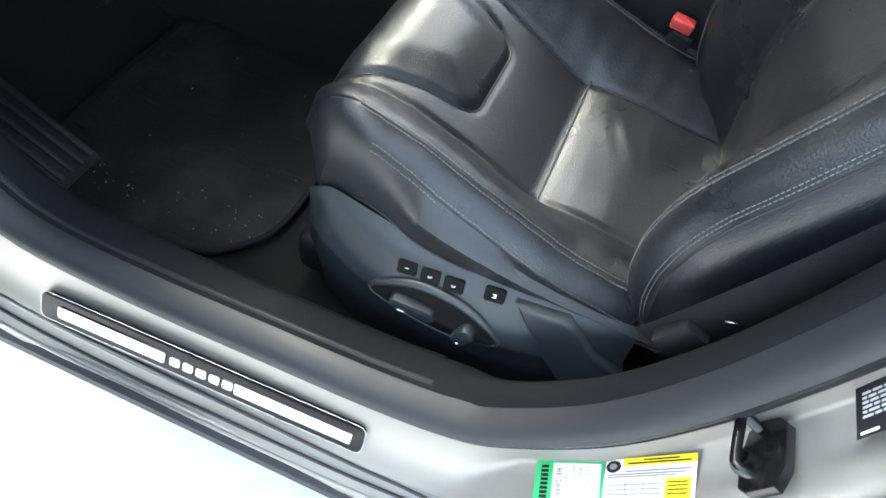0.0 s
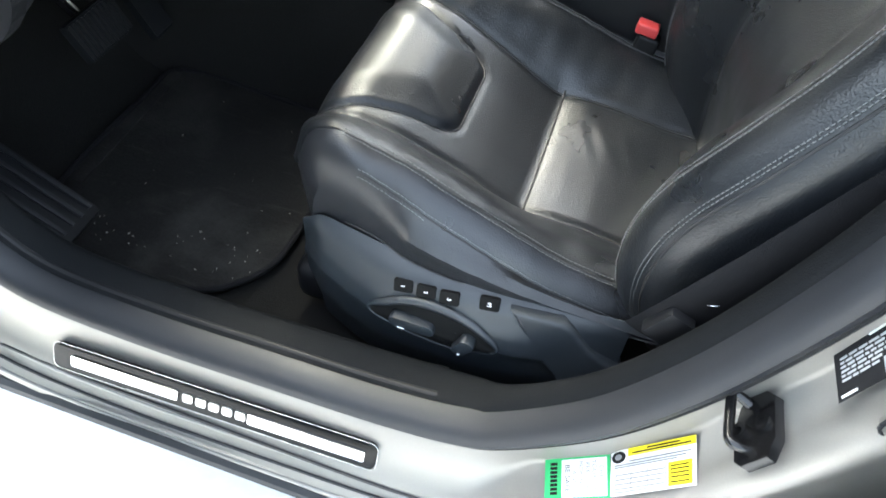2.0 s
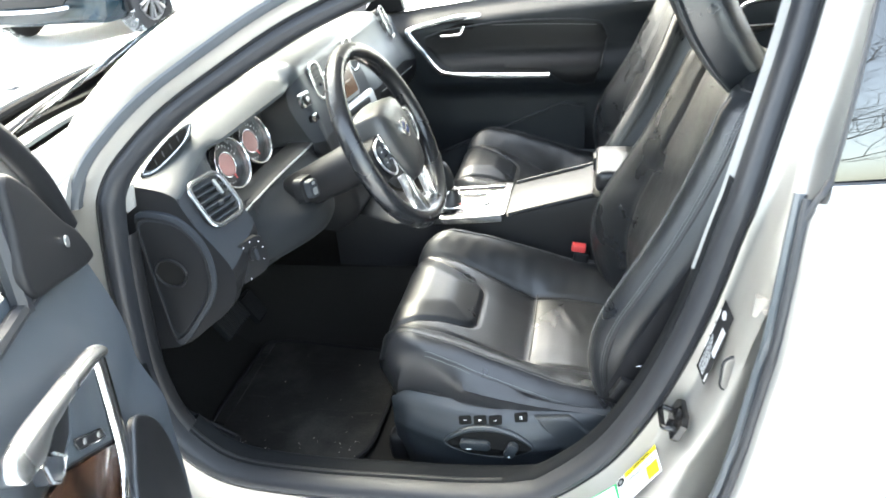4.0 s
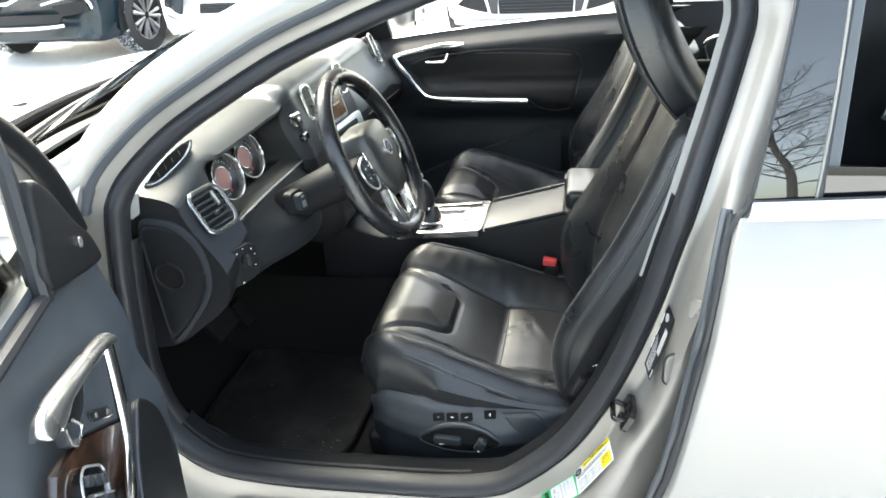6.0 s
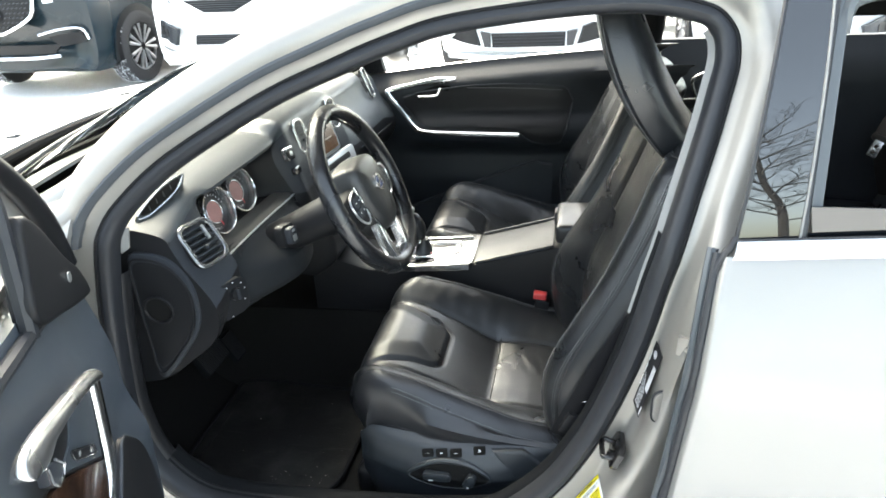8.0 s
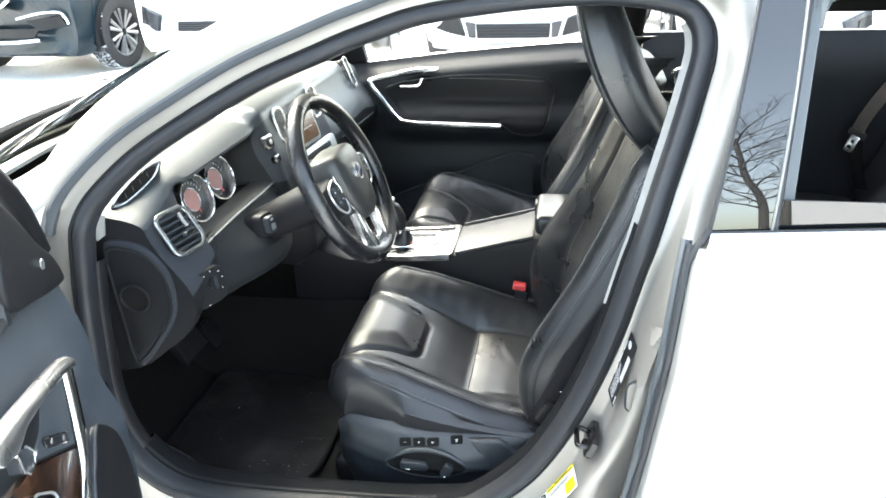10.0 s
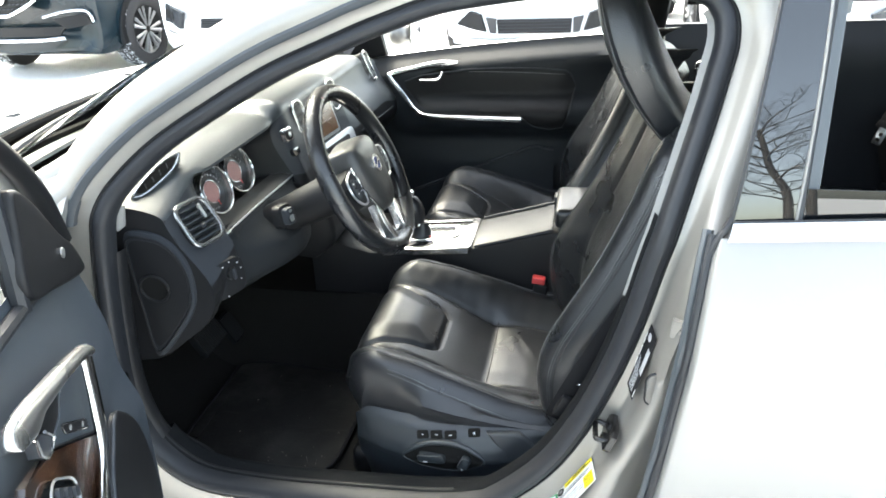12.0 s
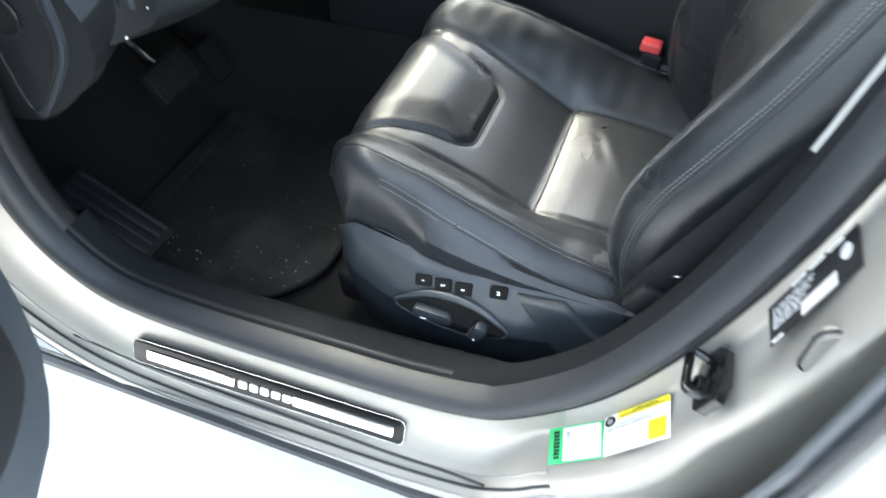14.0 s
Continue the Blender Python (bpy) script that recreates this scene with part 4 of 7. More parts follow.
def cushion_z(x, w):
    r = 0.010 - 0.006 * smooth01(0.02, 0.06, x)
    base = lerp_table(CUSH_Z, x) * 0.4 + 0.3 * (lerp_table(CUSH_Z, x - r) + lerp_table(CUSH_Z, x + r))
    z = base + pad_rise(x, w) + 0.007 * smooth01(0.05, 0.14, abs(w))
    if x > 0.08:
        for cx, cw, h in ((0.132, -0.035, 0.0013), (0.150, -0.058, 0.0019), (0.170, -0.028, 0.0014), (0.190, -0.062, 0.0010)):
            a, b = (x - cx) - 0.35 * (w - cw), (w - cw) + 0.35 * (x - cx)
            z += h * math.exp(-(a / 0.009) ** 2 - (b / 0.030) ** 2)
    wi, wc = inner_edge(x), crest_w(x)
    t = min(1, max(0, (abs(w) - wi) / (wc - wi)))
    c = 0.5 * lerp_table(CREST_Z, x) + 0.25 * (lerp_table(CREST_Z, x - 0.012) + lerp_table(CREST_Z, x + 0.012))
    rise = 0.3 * (1 - math.cos(math.pi * t ** 0.85)) / 2 + 0.7 * math.sin(0.5 * math.pi * t)
    calm = sum(lerp_table(CUSH_Z, x + 0.02 * k) for k in range(-3, 4)) / 7 + 0.007
    z += (calm - z) * smooth01(0.0, 0.3, t) * smooth01(-0.10, -0.02, x)
    z -= 0.0035 * math.exp(-((abs(w) - wi) / 0.006) ** 2) * smooth01(-0.2, -0.16, x)
    return z + (max(c, base) - z) * rise + 0.0012 * math.sin(95 * x + 60 * w) * math.sin(53 * x - 40 * w) * math.sin(math.pi * t)


def seat(name, label, yc, out):
    """A front seat round yc; out is the outboard way (-1 towards the open door)."""
    s = thing(name, label, "car seat", "front seats", at=(0.10, yc, 0.29))
    inv = Matrix.Translation((-0.10, -yc, -0.29))

    def W(x, w, z):
        return Vector((x, yc + out * w, z))

    def sp(nm, bm, mat, lab="", parent=None, smooth=True, sharp=38):
        return part(nm, moved(bm, inv), mat, parent or s, lab, smooth, sharp)

    # cushion
    def top_at(x, w, h=0.0):
        return W(x + round_back(x, w), w, cushion_z(x, w) + h)

    def top_uv(u, v):
        x = -0.228 + 0.596 * u
        return top_at(x, crest_w(x) * (2 * v - 1))

    cushion = sp("cushion", sheet(top_uv, 120, 110, 0.04), M_LEATHER, "grained black leather cushion", sharp=89)

    def seam(pts, nm="seam", r=0.0016):
        return part(nm, moved(tube(pts, r, 5), inv), M_STITCH_DARK, cushion)

    ed = []
    for i in range(25):
        x = -0.222 + (0.222 - 0.066) * i / 24
        ed.append((x, 0.140 - 0.055 * smooth01(-0.23, -0.03, x)))
    cor = [(-0.066 + 0.03 * math.sin(a), 0.0565 + 0.03 * math.cos(a)) for a in (radians(9 * i) for i in range(1, 11))]
    half = ed + cor
    seam([top_at(x, w, 0.0006) for x, w in half] + [top_at(x, -w, 0.0006) for x, w in half[::-1]])
    seam([top_at(0.078, -0.135 + 0.27 * i / 24, 0.0004) for i in range(25)])
    for side in (1, -1):
        seam([top_at(-0.17 + 0.49 * i / 40, side * (inner_edge(-0.17 + 0.49 * i / 40) + 0.001), 0.0002) for i in range(41)], "side_seam", 0.0013)

    def bolster(side):
        rings = []
        for i in range(44):
            x = -0.224 + 0.577 * i / 43
            c = lerp_table(CREST_Z, x)
            e = smooth01(-0.226, -0.165, x)
            fl = 0.026 * smooth01(-0.17, 0.14, x)
            ct = lerp_table(SKIRT_W, x) + 0.002
            low = 0.500 - 0.01 * (1 - e)
            belly = ct + 0.006
            wc = crest_w(x)
            c2 = max(0.5 * c + 0.25 * (lerp_table(CREST_Z, x - 0.012) + lerp_table(CREST_Z, x + 0.012)), low + 0.004)
            ring = []
            for w, z in ((wc - 0.012, c2 - 0.02), (wc - 0.004, c2 - 0.003), (wc + 0.003, c2 + 0.0012), (wc + 0.014, c2 - 0.002), (wc + 0.0255, c2 - 0.010), (wc + 0.035, c2 - 0.024),
                         (0.5 * (wc + 0.036) + 0.5 * belly, c2 + (low - c2) * 0.40), (belly, c2 + (low - c2) * 0.56), (belly - 0.002, c2 + (low - c2) * 0.70), (0.5 * (belly + ct) + 0.002, c2 + (low - c2) * 0.88), (ct - 0.001, low), (0.17, low)):
                ring.append(W(x + round_back(x, w), side * w, z + 0.0012 * math.sin(71 * x + 30 * w) * math.sin(113 * x + 9 * w) * (1 if z > 0.52 else 0)))
            rings.append(ring)
        b = sp("bolster", loft(rings), M_LEATHER_FINE, "smooth black leather side bolster")
        for k, dd in ((2, 0.0), (5, 0.0)):
            path = [r[k] for r in rings[5:]]
            part("seam", moved(tube(path, 0.0013, 5), inv), M_STITCH_DARK, b)
            for off in (-0.0045, 0.0045):
                part("stitching", moved(stitches([p + Vector((0, out * side * off * (1 if k == 2 else 0.45), (0.0008 if k == 2 else -off * 0.9))) for p in path], 0.0003, (0, out * side * (0.2 if k == 2 else 0.8), 0.9 if k == 2 else 0.6)), inv), M_STITCH, b)
        part("seam", moved(tube([r[9] + Vector((0, out * side * 0.0006, 0)) for r in rings[3:38]], 0.0012, 5), inv), M_STITCH_DARK, b)
        return rings

    bolster(1), bolster(-1)

    # back, in level slices: a hollow middle between two bolsters that swell out low down
    CREST_X = [(0.43, 0.268), (0.47, 0.243), (0.52, 0.214), (0.57, 0.201), (0.62, 0.1975), (0.67, 0.204), (0.72, 0.223), (0.78, 0.258), (0.85, 0.298), (0.92, 0.332), (0.98, 0.358), (1.04, 0.380), (1.07, 0.395), (1.088, 0.425), (1.094, 0.455)]
    MID_X = [(0.43, 0.300), (0.50, 0.298), (0.56, 0.291), (0.62, 0.286), (0.68, 0.288), (0.75, 0.305), (0.85, 0.345), (0.95, 0.386), (1.04, 0.418), (1.075, 0.436), (1.094, 0.462)]
    OUT_W = [(0.43, 0.245), (0.50, 0.266), (0.58, 0.280), (0.66, 0.286), (0.75, 0.283), (0.85, 0.273), (0.95, 0.259), (1.02, 0.247), (1.06, 0.232), (1.080, 0.212), (1.094, 0.180)]
    SEAM_W = [(0.43, 0.125), (0.60, 0.128), (0.75, 0.132), (0.90, 0.128), (1.02, 0.118), (1.094, 0.10)]

    def eased(table, z):
        return 0.5 * lerp_table(table, z) + 0.25 * (lerp_table(table, z - 0.018) + lerp_table(table, z + 0.018))

    def slice_pts(z):
        cr, mx, wo, ws_ = eased(CREST_X, z), eased(MID_X, z), lerp_table(OUT_W, z) if z > 1.05 else eased(OUT_W, z), eased(SEAM_W, z)
        wc = wo - 0.044
        dp_ = mx - cr
        bk = mx + 0.125 * (smooth01(1.094, 1.03, z) * 0.85 + 0.15)
        half = [(0.0, mx), (0.3 * ws_, mx - 0.0005), (0.6 * ws_, mx - 0.003), (0.85 * ws_, mx - 0.008), (ws_ - 0.007, mx - 0.0105), (ws_, mx - 0.0075), (ws_ + 0.009, mx - 0.018), (ws_ + 0.3 * (wc - ws_), mx - 0.48 * dp_), (ws_ + 0.58 * (wc - ws_), mx - 0.80 * dp_),
                (ws_ + 0.82 * (wc - ws_), mx - 0.94 * dp_), (wc, cr + 0.0008), (wc + 0.014, cr + 0.0015), (wo - 0.012, cr + 0.014), (wo - 0.0035, cr + 0.031), (wo + 0.004, cr + 0.038), (wo + 0.008, cr + 0.075), (wo + 0.003, cr + 0.112), (wo - 0.016, bk - 0.025), (0.75 * wo, bk - 0.004), (0.4 * wo, bk)]
        out_ = []
        for k, (pw, px) in enumerate(half):
            fold = 0.0
            if 1 <= k <= 3 or 7 <= k <= 9:
                env = math.sin(math.pi * k / 10) * smooth01(0.55, 0.66, z) * (1 - smooth01(0.98, 1.05, z))
                q = Vector((0.9 * pw * 30, z * 26 + pw * 16, yc))
                fold = env * (0.0020 * noise.noise(q) + 0.0010 * noise.noise(q * 2.3))
            out_.append((pw, px + fold))
        return out_

    def back_at(z, w, x):
        return W(x, w, z)

    rings, hs = [], [0.43 + 0.62 * i / 92 for i in range(92)] + [1.05 + 0.044 * i / 14 for i in range(15)]
    for h in hs:
        half = slice_pts(h)
        rings.append([back_at(h, w, d) for w, d in half] + [back_at(h, 0, half[-1][1] + 0.001)] + [back_at(h, -w, d) for w, d in half[:0:-1]])
    back = sp("backrest", loft(rings), M_LEATHER, "black leather backrest with swelling stitched bolsters", sharp=89)
    for side in (1, -1):
        for k, r in ((10, 0.0014), (13, 0.0020)):
            path = [back_at(h, side * slice_pts(h)[k][0], slice_pts(h)[k][1]) for h in hs[4:100]]
            part("seam", moved(tube(path, r, 5), inv), M_STITCH_DARK, back)
        for k, dw, dx in ((10, 0.0045, -0.0012), (10, -0.0045, -0.0006), (13, -0.0022, -0.0060), (13, -0.0036, -0.0100)):
            path = [back_at(h, side * (slice_pts(h)[k][0] + dw), slice_pts(h)[k][1] + dx) for h in hs[4:100]]
            part("stitching", moved(stitches(path, 0.0004, (-0.8, out * side * (0.2 if k == 10 else 0.75), 0.2)), inv), M_STITCH, back)
    # shoulder welt under the head restraint
    for side in (1, -1):
        zs = 1.078
        path = [back_at(zs - 0.0 * k, side * slice_pts(zs)[k][0], slice_pts(zs)[k][1] - 0.0005) for k in range(8, 16)]
        part("seam", moved(tube(crom(path, 3), 0.0016, 5), inv), M_STITCH_DARK, back)

    # head restraint
    HEAD = (Vector((0.512, 0, 0.985)), Vector((0.335, 0, 1.170)), Vector((0.300, 0, 1.42)))
    rings = []
    for i in range(22):
        t = i / 21
        a = math.pi * t
        q = HEAD[0].lerp(HEAD[1], t).lerp(HEAD[1].lerp(HEAD[2], t), t)
        env = max(0.04, math.sin(a) ** 0.36)
        hw = lerp_table([(0, 0.155), (0.25, 0.164), (0.6, 0.162), (1, 0.14)], t) * env
        df, db = 0.050 * env, (0.050 - 0.014 * t) * env
        ring = []
        for j in range(28):
            b = 2 * math.pi * j / 28
            cw, cd = math.cos(b), math.sin(b)
            ww = hw * abs(cw) ** 0.75 * (1 if cw > 0 else -1)
            dd = (db if cd > 0 else df) * abs(cd) ** 0.8 * (1 if cd > 0 else -1)
            dd -= 0.022 * (ww / max(hw, 1e-3)) ** 2 * (1 if cd < 0 else 0.3) * env
            ring.append(W(q.x + dd * 0.97, ww, q.z + dd * 0.24))
        rings.append(ring)
    head = sp("head_restraint", loft(rings), M_LEATHER, "tall black leather head restraint")
    for j in (21, 26, 16):
        path = [r[j] for r in rings[2:20]]
        part("seam", moved(tube(path, 0.0030 if j == 21 else 0.0024, 6), inv), M_STITCH_DARK, head)
        for k in (-1, 1):
            part("stitching", moved(stitches([r[j].lerp(r[j + k], 0.28) for r in rings[2:20]], 0.0010, (-0.97, 0, -0.24) if j == 21 else (-0.5, out * (1 if j > 21 else -1) * 0.85, -0.1)), inv), M_STITCH, head)

    # side cover with its controls
    WX = [(-0.185, 0.240), (-0.172, 0.250), (-0.15, 0.272), (-0.10, 0.294), (-0.05, 0.310), (0.05, 0.320), (0.12, 0.317), (0.20, 0.302), (0.26, 0.282)]

    def cover_pt(x, v):
        w = lerp_table(WX, x)
        top = lerp_table(SKIRT_W, x)
        zt = 0.514 + 0.004 * smooth01(0.05, 0.2, x) - 0.030 * (1 - smooth01(-0.190, -0.135, x)) ** 2
        zb = 0.318 + 0.03 * smooth01(-0.1, 0.2, x)
        ww = top + (w - top) * (0.55 * smooth01(0.0, 0.07, v) + 0.45 * smooth01(0.05, 0.28, v)) - 0.012 * smooth01(0.6, 1.0, v) + 0.006 * math.exp(-((v - 0.36) / 0.05) ** 2)
        return W(x, ww, zt + (zb - zt) * v)

    cover = sp("side_cover", sheet(lambda u, v: cover_pt(-0.185 + 0.425 * u, v), 40, 26, 0.006), M_COVER, "dark blue-grey plastic side cover")
    sp("base_frame", box(0.05, yc, 0.34, 0.40, 0.40, 0.09, 0.01), M_PLASTIC_DARK)
    sp("hinge_cover", slab([W(x, 0.311 - 0.08 * max(0, x - 0.17) - 0.25 * (z - 0.48), z) for x, z in ((0.104, 0.512), (0.166, 0.516), (0.181, 0.508), (0.204, 0.486), (0.246, 0.464), (0.240, 0.430), (0.190, 0.420), (0.150, 0.455))], (0.08, out, 0.25), 0.03, 0.008, 4), M_COVER, "dark blue-grey hinge cover")
    sp("front_slide", box(-0.175, yc + out * 0.225, 0.350, 0.06, 0.05, 0.07, 0.02, 3), M_PLASTIC_DARK, "slide rail end cap")

    if out < 0:
        def on_cover(x, z, d=0.0):
            zt, zb = 0.514 + 0.004 * smooth01(0.05, 0.2, x), 0.318 + 0.03 * smooth01(-0.1, 0.2, x)
            return cover_pt(x, (z - zt) / (zb - zt)) + Vector((0, out * d, 0))

        tilt = math.atan2(0.013, 0.105)
        for nm, cx, mark in (("memory_button", -0.026, "1"), ("memory_button", 0.003, "2"), ("memory_button", 0.032, "3"), ("memory_button", 0.079, "M")):
            c = on_cover(cx, 0.493 + (cx + 0.026) * 0.124, 0.004)
            out2 = [(a * math.cos(tilt) - b * math.sin(tilt), a * math.sin(tilt) + b * math.cos(tilt)) for a, b in round_rect(0.024, 0.017, 0.003)]
            n = Vector((0, out * 0.85, 0.5))
            upv = Vector((0, -out * 0.5, 0.85))
            b = sp(nm, slab([c + Vector((a, 0, 0)) + upv * q for a, q in out2], n, 0.007, 0.0012), M_DULL_BLACK, "black memory button", cover)
            txt = bpy.data.curves.new("mark", "FONT")
            txt.body, txt.size, txt.align_x, txt.align_y, txt.extrude = mark, 0.0068, "CENTER", "CENTER", 0.0002
            tmp = new("mark", txt)
            bpy.context.view_layer.update()
            me = bpy.data.meshes.new_from_object(tmp.evaluated_get(bpy.context.evaluated_depsgraph_get()))
            bpy.data.objects.remove(tmp)
            me.materials.append(M_WHITE)
            mk = new("mark", me)
            mk.parent = cover
            turn = Matrix((Vector((1, 0, 0)), upv.normalized(), Vector((1, 0, 0)).cross(upv.normalized()))).transposed().to_4x4()
            mk.matrix_basis = Matrix.Translation(c - Vector((0.10, yc, 0.29)) + n.normalized() * 0.0012) @ turn @ pose(0, 0, 0, 0, 0, math.degrees(tilt) - 90 if mark != "M" else math.degrees(tilt) - 90)
        def almond(a, r=1.0, d=0.0):
            """Round the almond-shaped recess of the seat switches."""
            c_, s_ = math.cos(a), math.sin(a)
            return on_cover(0.018 + r * 0.082 * c_, 0.451 + r * (0.005 * c_ + (0.032 if s_ > 0 else 0.027) * s_ * (1 - 0.45 * c_ ** 4)), d)

        turns = [2 * math.pi * i / 40 for i in range(40)]
        # The recess is not sunk; its shade is painted as a flat black patch.
        sp("control_recess_shade", loft([[almond(a, r, d) for a in turns] for r, d in ((1.0, 0.0020), (0.9, 0.0012), (0.7, 0.0008), (0.4, 0.0008), (0.02, 0.0008))], True, True), M_DULL_BLACK, "flat black patch painting the shade of the control recess", cover)
        sp("recess_rim", tube([almond(a, 1.02, 0.001) for a in turns], [0.0026 + 0.0038 * max(0, math.sin(a)) for a in turns], 10, closed=True), M_COVER, "swollen lip of the recess", cover)
        for cx, cz, w, h, a in ((-0.005, 0.456, 0.058, 0.020, 0), (0.062, 0.455, 0.020, 0.034, 28)):
            c = on_cover(cx, cz, 0.013)
            turn = pose(0, 0, 0, 0, a, 0)
            sp("switch_knob", slab([c + turn @ Vector((p, 0, q)) for p, q in round_rect(w, h, min(w, h) * 0.42)], (0, out, 0.25), 0.02, 0.004), M_COVER, "dark seat switch", cover)
            sp("switch_edge", slab([c + turn @ Vector((p * 0.7 + (-0.012 if w > h else 0.002), out * 0.001, q * 0.25 - h * 0.32)) for p, q in round_rect(w * 0.22, h * 0.34, 0.002)], (0, out, 0.25), 0.001), M_WHITE, "white switch symbol", cover)
    return s


driver_seat = seat("driver_seat", "black leather driver's seat with power controls", 0.545, -1)
passenger_seat = seat("passenger_seat", "black leather passenger seat beside the console", 2 * MID - 0.545, 1)

# rear bench
bench = thing("rear_bench", "black leather rear bench seat", "bench seat", at=(1.1, MID, 0.35))
BI = Matrix.Translation((-1.1, -MID, -0.35))
part("cushion", moved(sheet(lambda u, v: Vector((0.85 + 0.5 * u, MID + 0.66 * (2 * v - 1), 0.55 - 0.03 * u + 0.02 * math.sin(u * 3.1))), 12, 14, 0.12), BI), M_LEATHER, bench)
part("backrest", moved(sheet(lambda u, v: Vector((1.22 + 0.22 * u, MID + 0.66 * (2 * v - 1), 0.52 + 0.56 * u + 0.02 * math.sin(v * 18.8))), 12, 30, 0.10), BI), M_LEATHER, bench)
for y in (0.52, MID, 2 * MID - 0.52):
    part("head_restraint", moved(box(1.44, y, 1.14, 0.09, 0.22, 0.16, 0.035, 3), BI), M_LEATHER_FINE, bench)
rear_belt = thing("rear_seat_belt", "black rear seat belt with a metal tongue", "seat belt", at=(1.2, 1.5, 0.8))
RB = Matrix.Translation((-1.2, -1.5, -0.8))
part("webbing", moved(tube(crom([(1.46, 1.60, 1.24), (1.33, 1.56, 1.02), (1.205, 1.52, 0.83), (1.19, 1.50, 0.74), (1.23, 1.50, 0.60)], 6), 0.024, 8, flat=0.08, up=(1, 0.6, 0)), RB), M_BELT, rear_belt)
tn, ta = Vector((-0.45, -0.75, 0.48)).normalized(), Vector((-0.35, 0.0, -0.94)).normalized()
tw_ = tn.cross(ta).normalized()
tc = Vector((1.168, 1.485, 0.758))
part("tongue", moved(slab([tc + tw_ * a + ta * b for a, b in round_rect(0.030, 0.055, 0.006)], tn, 0.003, 0.001), RB), M_CHROME, rear_belt, "bright metal tongue")
part("tongue_grip", moved(slab([tc + tw_ * a + ta * (b - 0.034) for a, b in round_rect(0.058, 0.022, 0.006)], tn, 0.010, 0.003), RB), M_PLASTIC_DARK, rear_belt, "black tongue grip")
for b in (-0.006, 0.012):
    part("slot", moved(slab([tc + tn * 0.0006 + tw_ * a + ta * (b + q) for a, q in round_rect(0.011, 0.010, 0.002)], tn, 0.001), RB), M_DULL_BLACK, rear_belt)

# buckles and front belt
def buckle(x, y, z, label):
    b = thing("belt_buckle", label, "seat belt buckle", "belt buckles", at=(x, y, z))
    part("housing", box(0, 0, -0.045, 0.036, 0.026, 0.075, 0.006, 3, pose(0, 0, 0, 0, 8, 0)), M_PLASTIC_DARK, b)
    part("button", box(-0.002, 0, 0.002, 0.034, 0.022, 0.018, 0.004, 3, pose(0, 0, 0, 0, 8, 0)), M_RED, b, "red release button")
    part("stalk", tube([(0.004, 0, -0.08), (0.012, 0, -0.22)], 0.011, 8), M_PLASTIC_DARK, b)


buckle(0.172, 0.79, 0.567, "seat belt buckle with a red button beside the seat")
buckle(0.20, 2 * MID - 0.79, 0.578, "seat belt buckle with a red button beside the seat")
fb = thing("front_seat_belt", "black seat belt hanging on the centre pillar", "seat belt", at=(0.30, 0.21, 0.7))
FI = Matrix.Translation((-0.30, -0.21, -0.7))
part("webbing", moved(tube(crom([(0.53, 0.36, 1.30), (0.49, 0.32, 1.10), (0.42, 0.265, 0.92), (0.33, 0.222, 0.77), (0.275, 0.208, 0.67), (0.240, 0.215, 0.585)], 8), 0.023, 8, flat=0.09, up=(0, 1, 0)), FI), M_BELT, fb, "black webbing")
part("anchor", moved(box(0.255, 0.206, 0.622, 0.030, 0.020, 0.045, 0.005, 2, pose(0, 0, 0, 0, 25, 0)), FI), M_PLASTIC_DARK, fb)
# Thin chrome tick added as the glint on the belt anchor.
part("bolt", moved(box(0.278, 0.196, 0.678, 0.010, 0.002, 0.0016, 0.0004, 1, pose(0, 0, 0, 0, -20, 0)), FI), M_CHROME, fb)


# ---- dashboard ----
dash = thing("dashboard", "dark grey dashboard with round chrome-ringed gauges", "dashboard", at=(-0.5, MID, 0.6))
DI = Matrix.Translation((0.5, -MID, -0.6))


def dp(name, bm, mat, label="", parent=None, smooth=True):
    return part(name, moved(bm, DI), mat, parent or dash, label, smooth)


DASH_P = [(-0.97, 0.940), (-0.80, 0.985), (-0.62, 1.022), (-0.53, 1.026), (-0.49, 1.020), (-0.472, 1.008), (-0.466, 0.99), (-0.448, 0.950), (-0.420, 0.910), (-0.400, 0.87), (-0.402, 0.825), (-0.428, 0.785), (-0.475, 0.748), (-0.545, 0.70), (-0.66, 0.685)]
BIN_P = [(-0.97, 0.940), (-0.80, 0.988), (-0.62, 1.028), (-0.53, 1.031), (-0.482, 1.018), (-0.463, 0.998), (-0.515, 0.982), (-0.556, 0.955), (-0.556, 0.90), (-0.53, 0.868), (-0.45, 0.872), (-0.43, 0.862), (-0.425, 0.80), (-0.47, 0.73), (-0.60, 0.70)]
MIDDLE_P = [(-0.97, 0.940), (-0.80, 0.99), (-0.62, 1.035), (-0.53, 1.048), (-0.485, 1.045), (-0.462, 1.032), (-0.452, 1.005), (-0.438, 0.965), (-0.425, 0.93), (-0.41, 0.87), (-0.395, 0.82), (-0.375, 0.76), (-0.36, 0.71), (-0.37, 0.66), (-0.42, 0.62)]


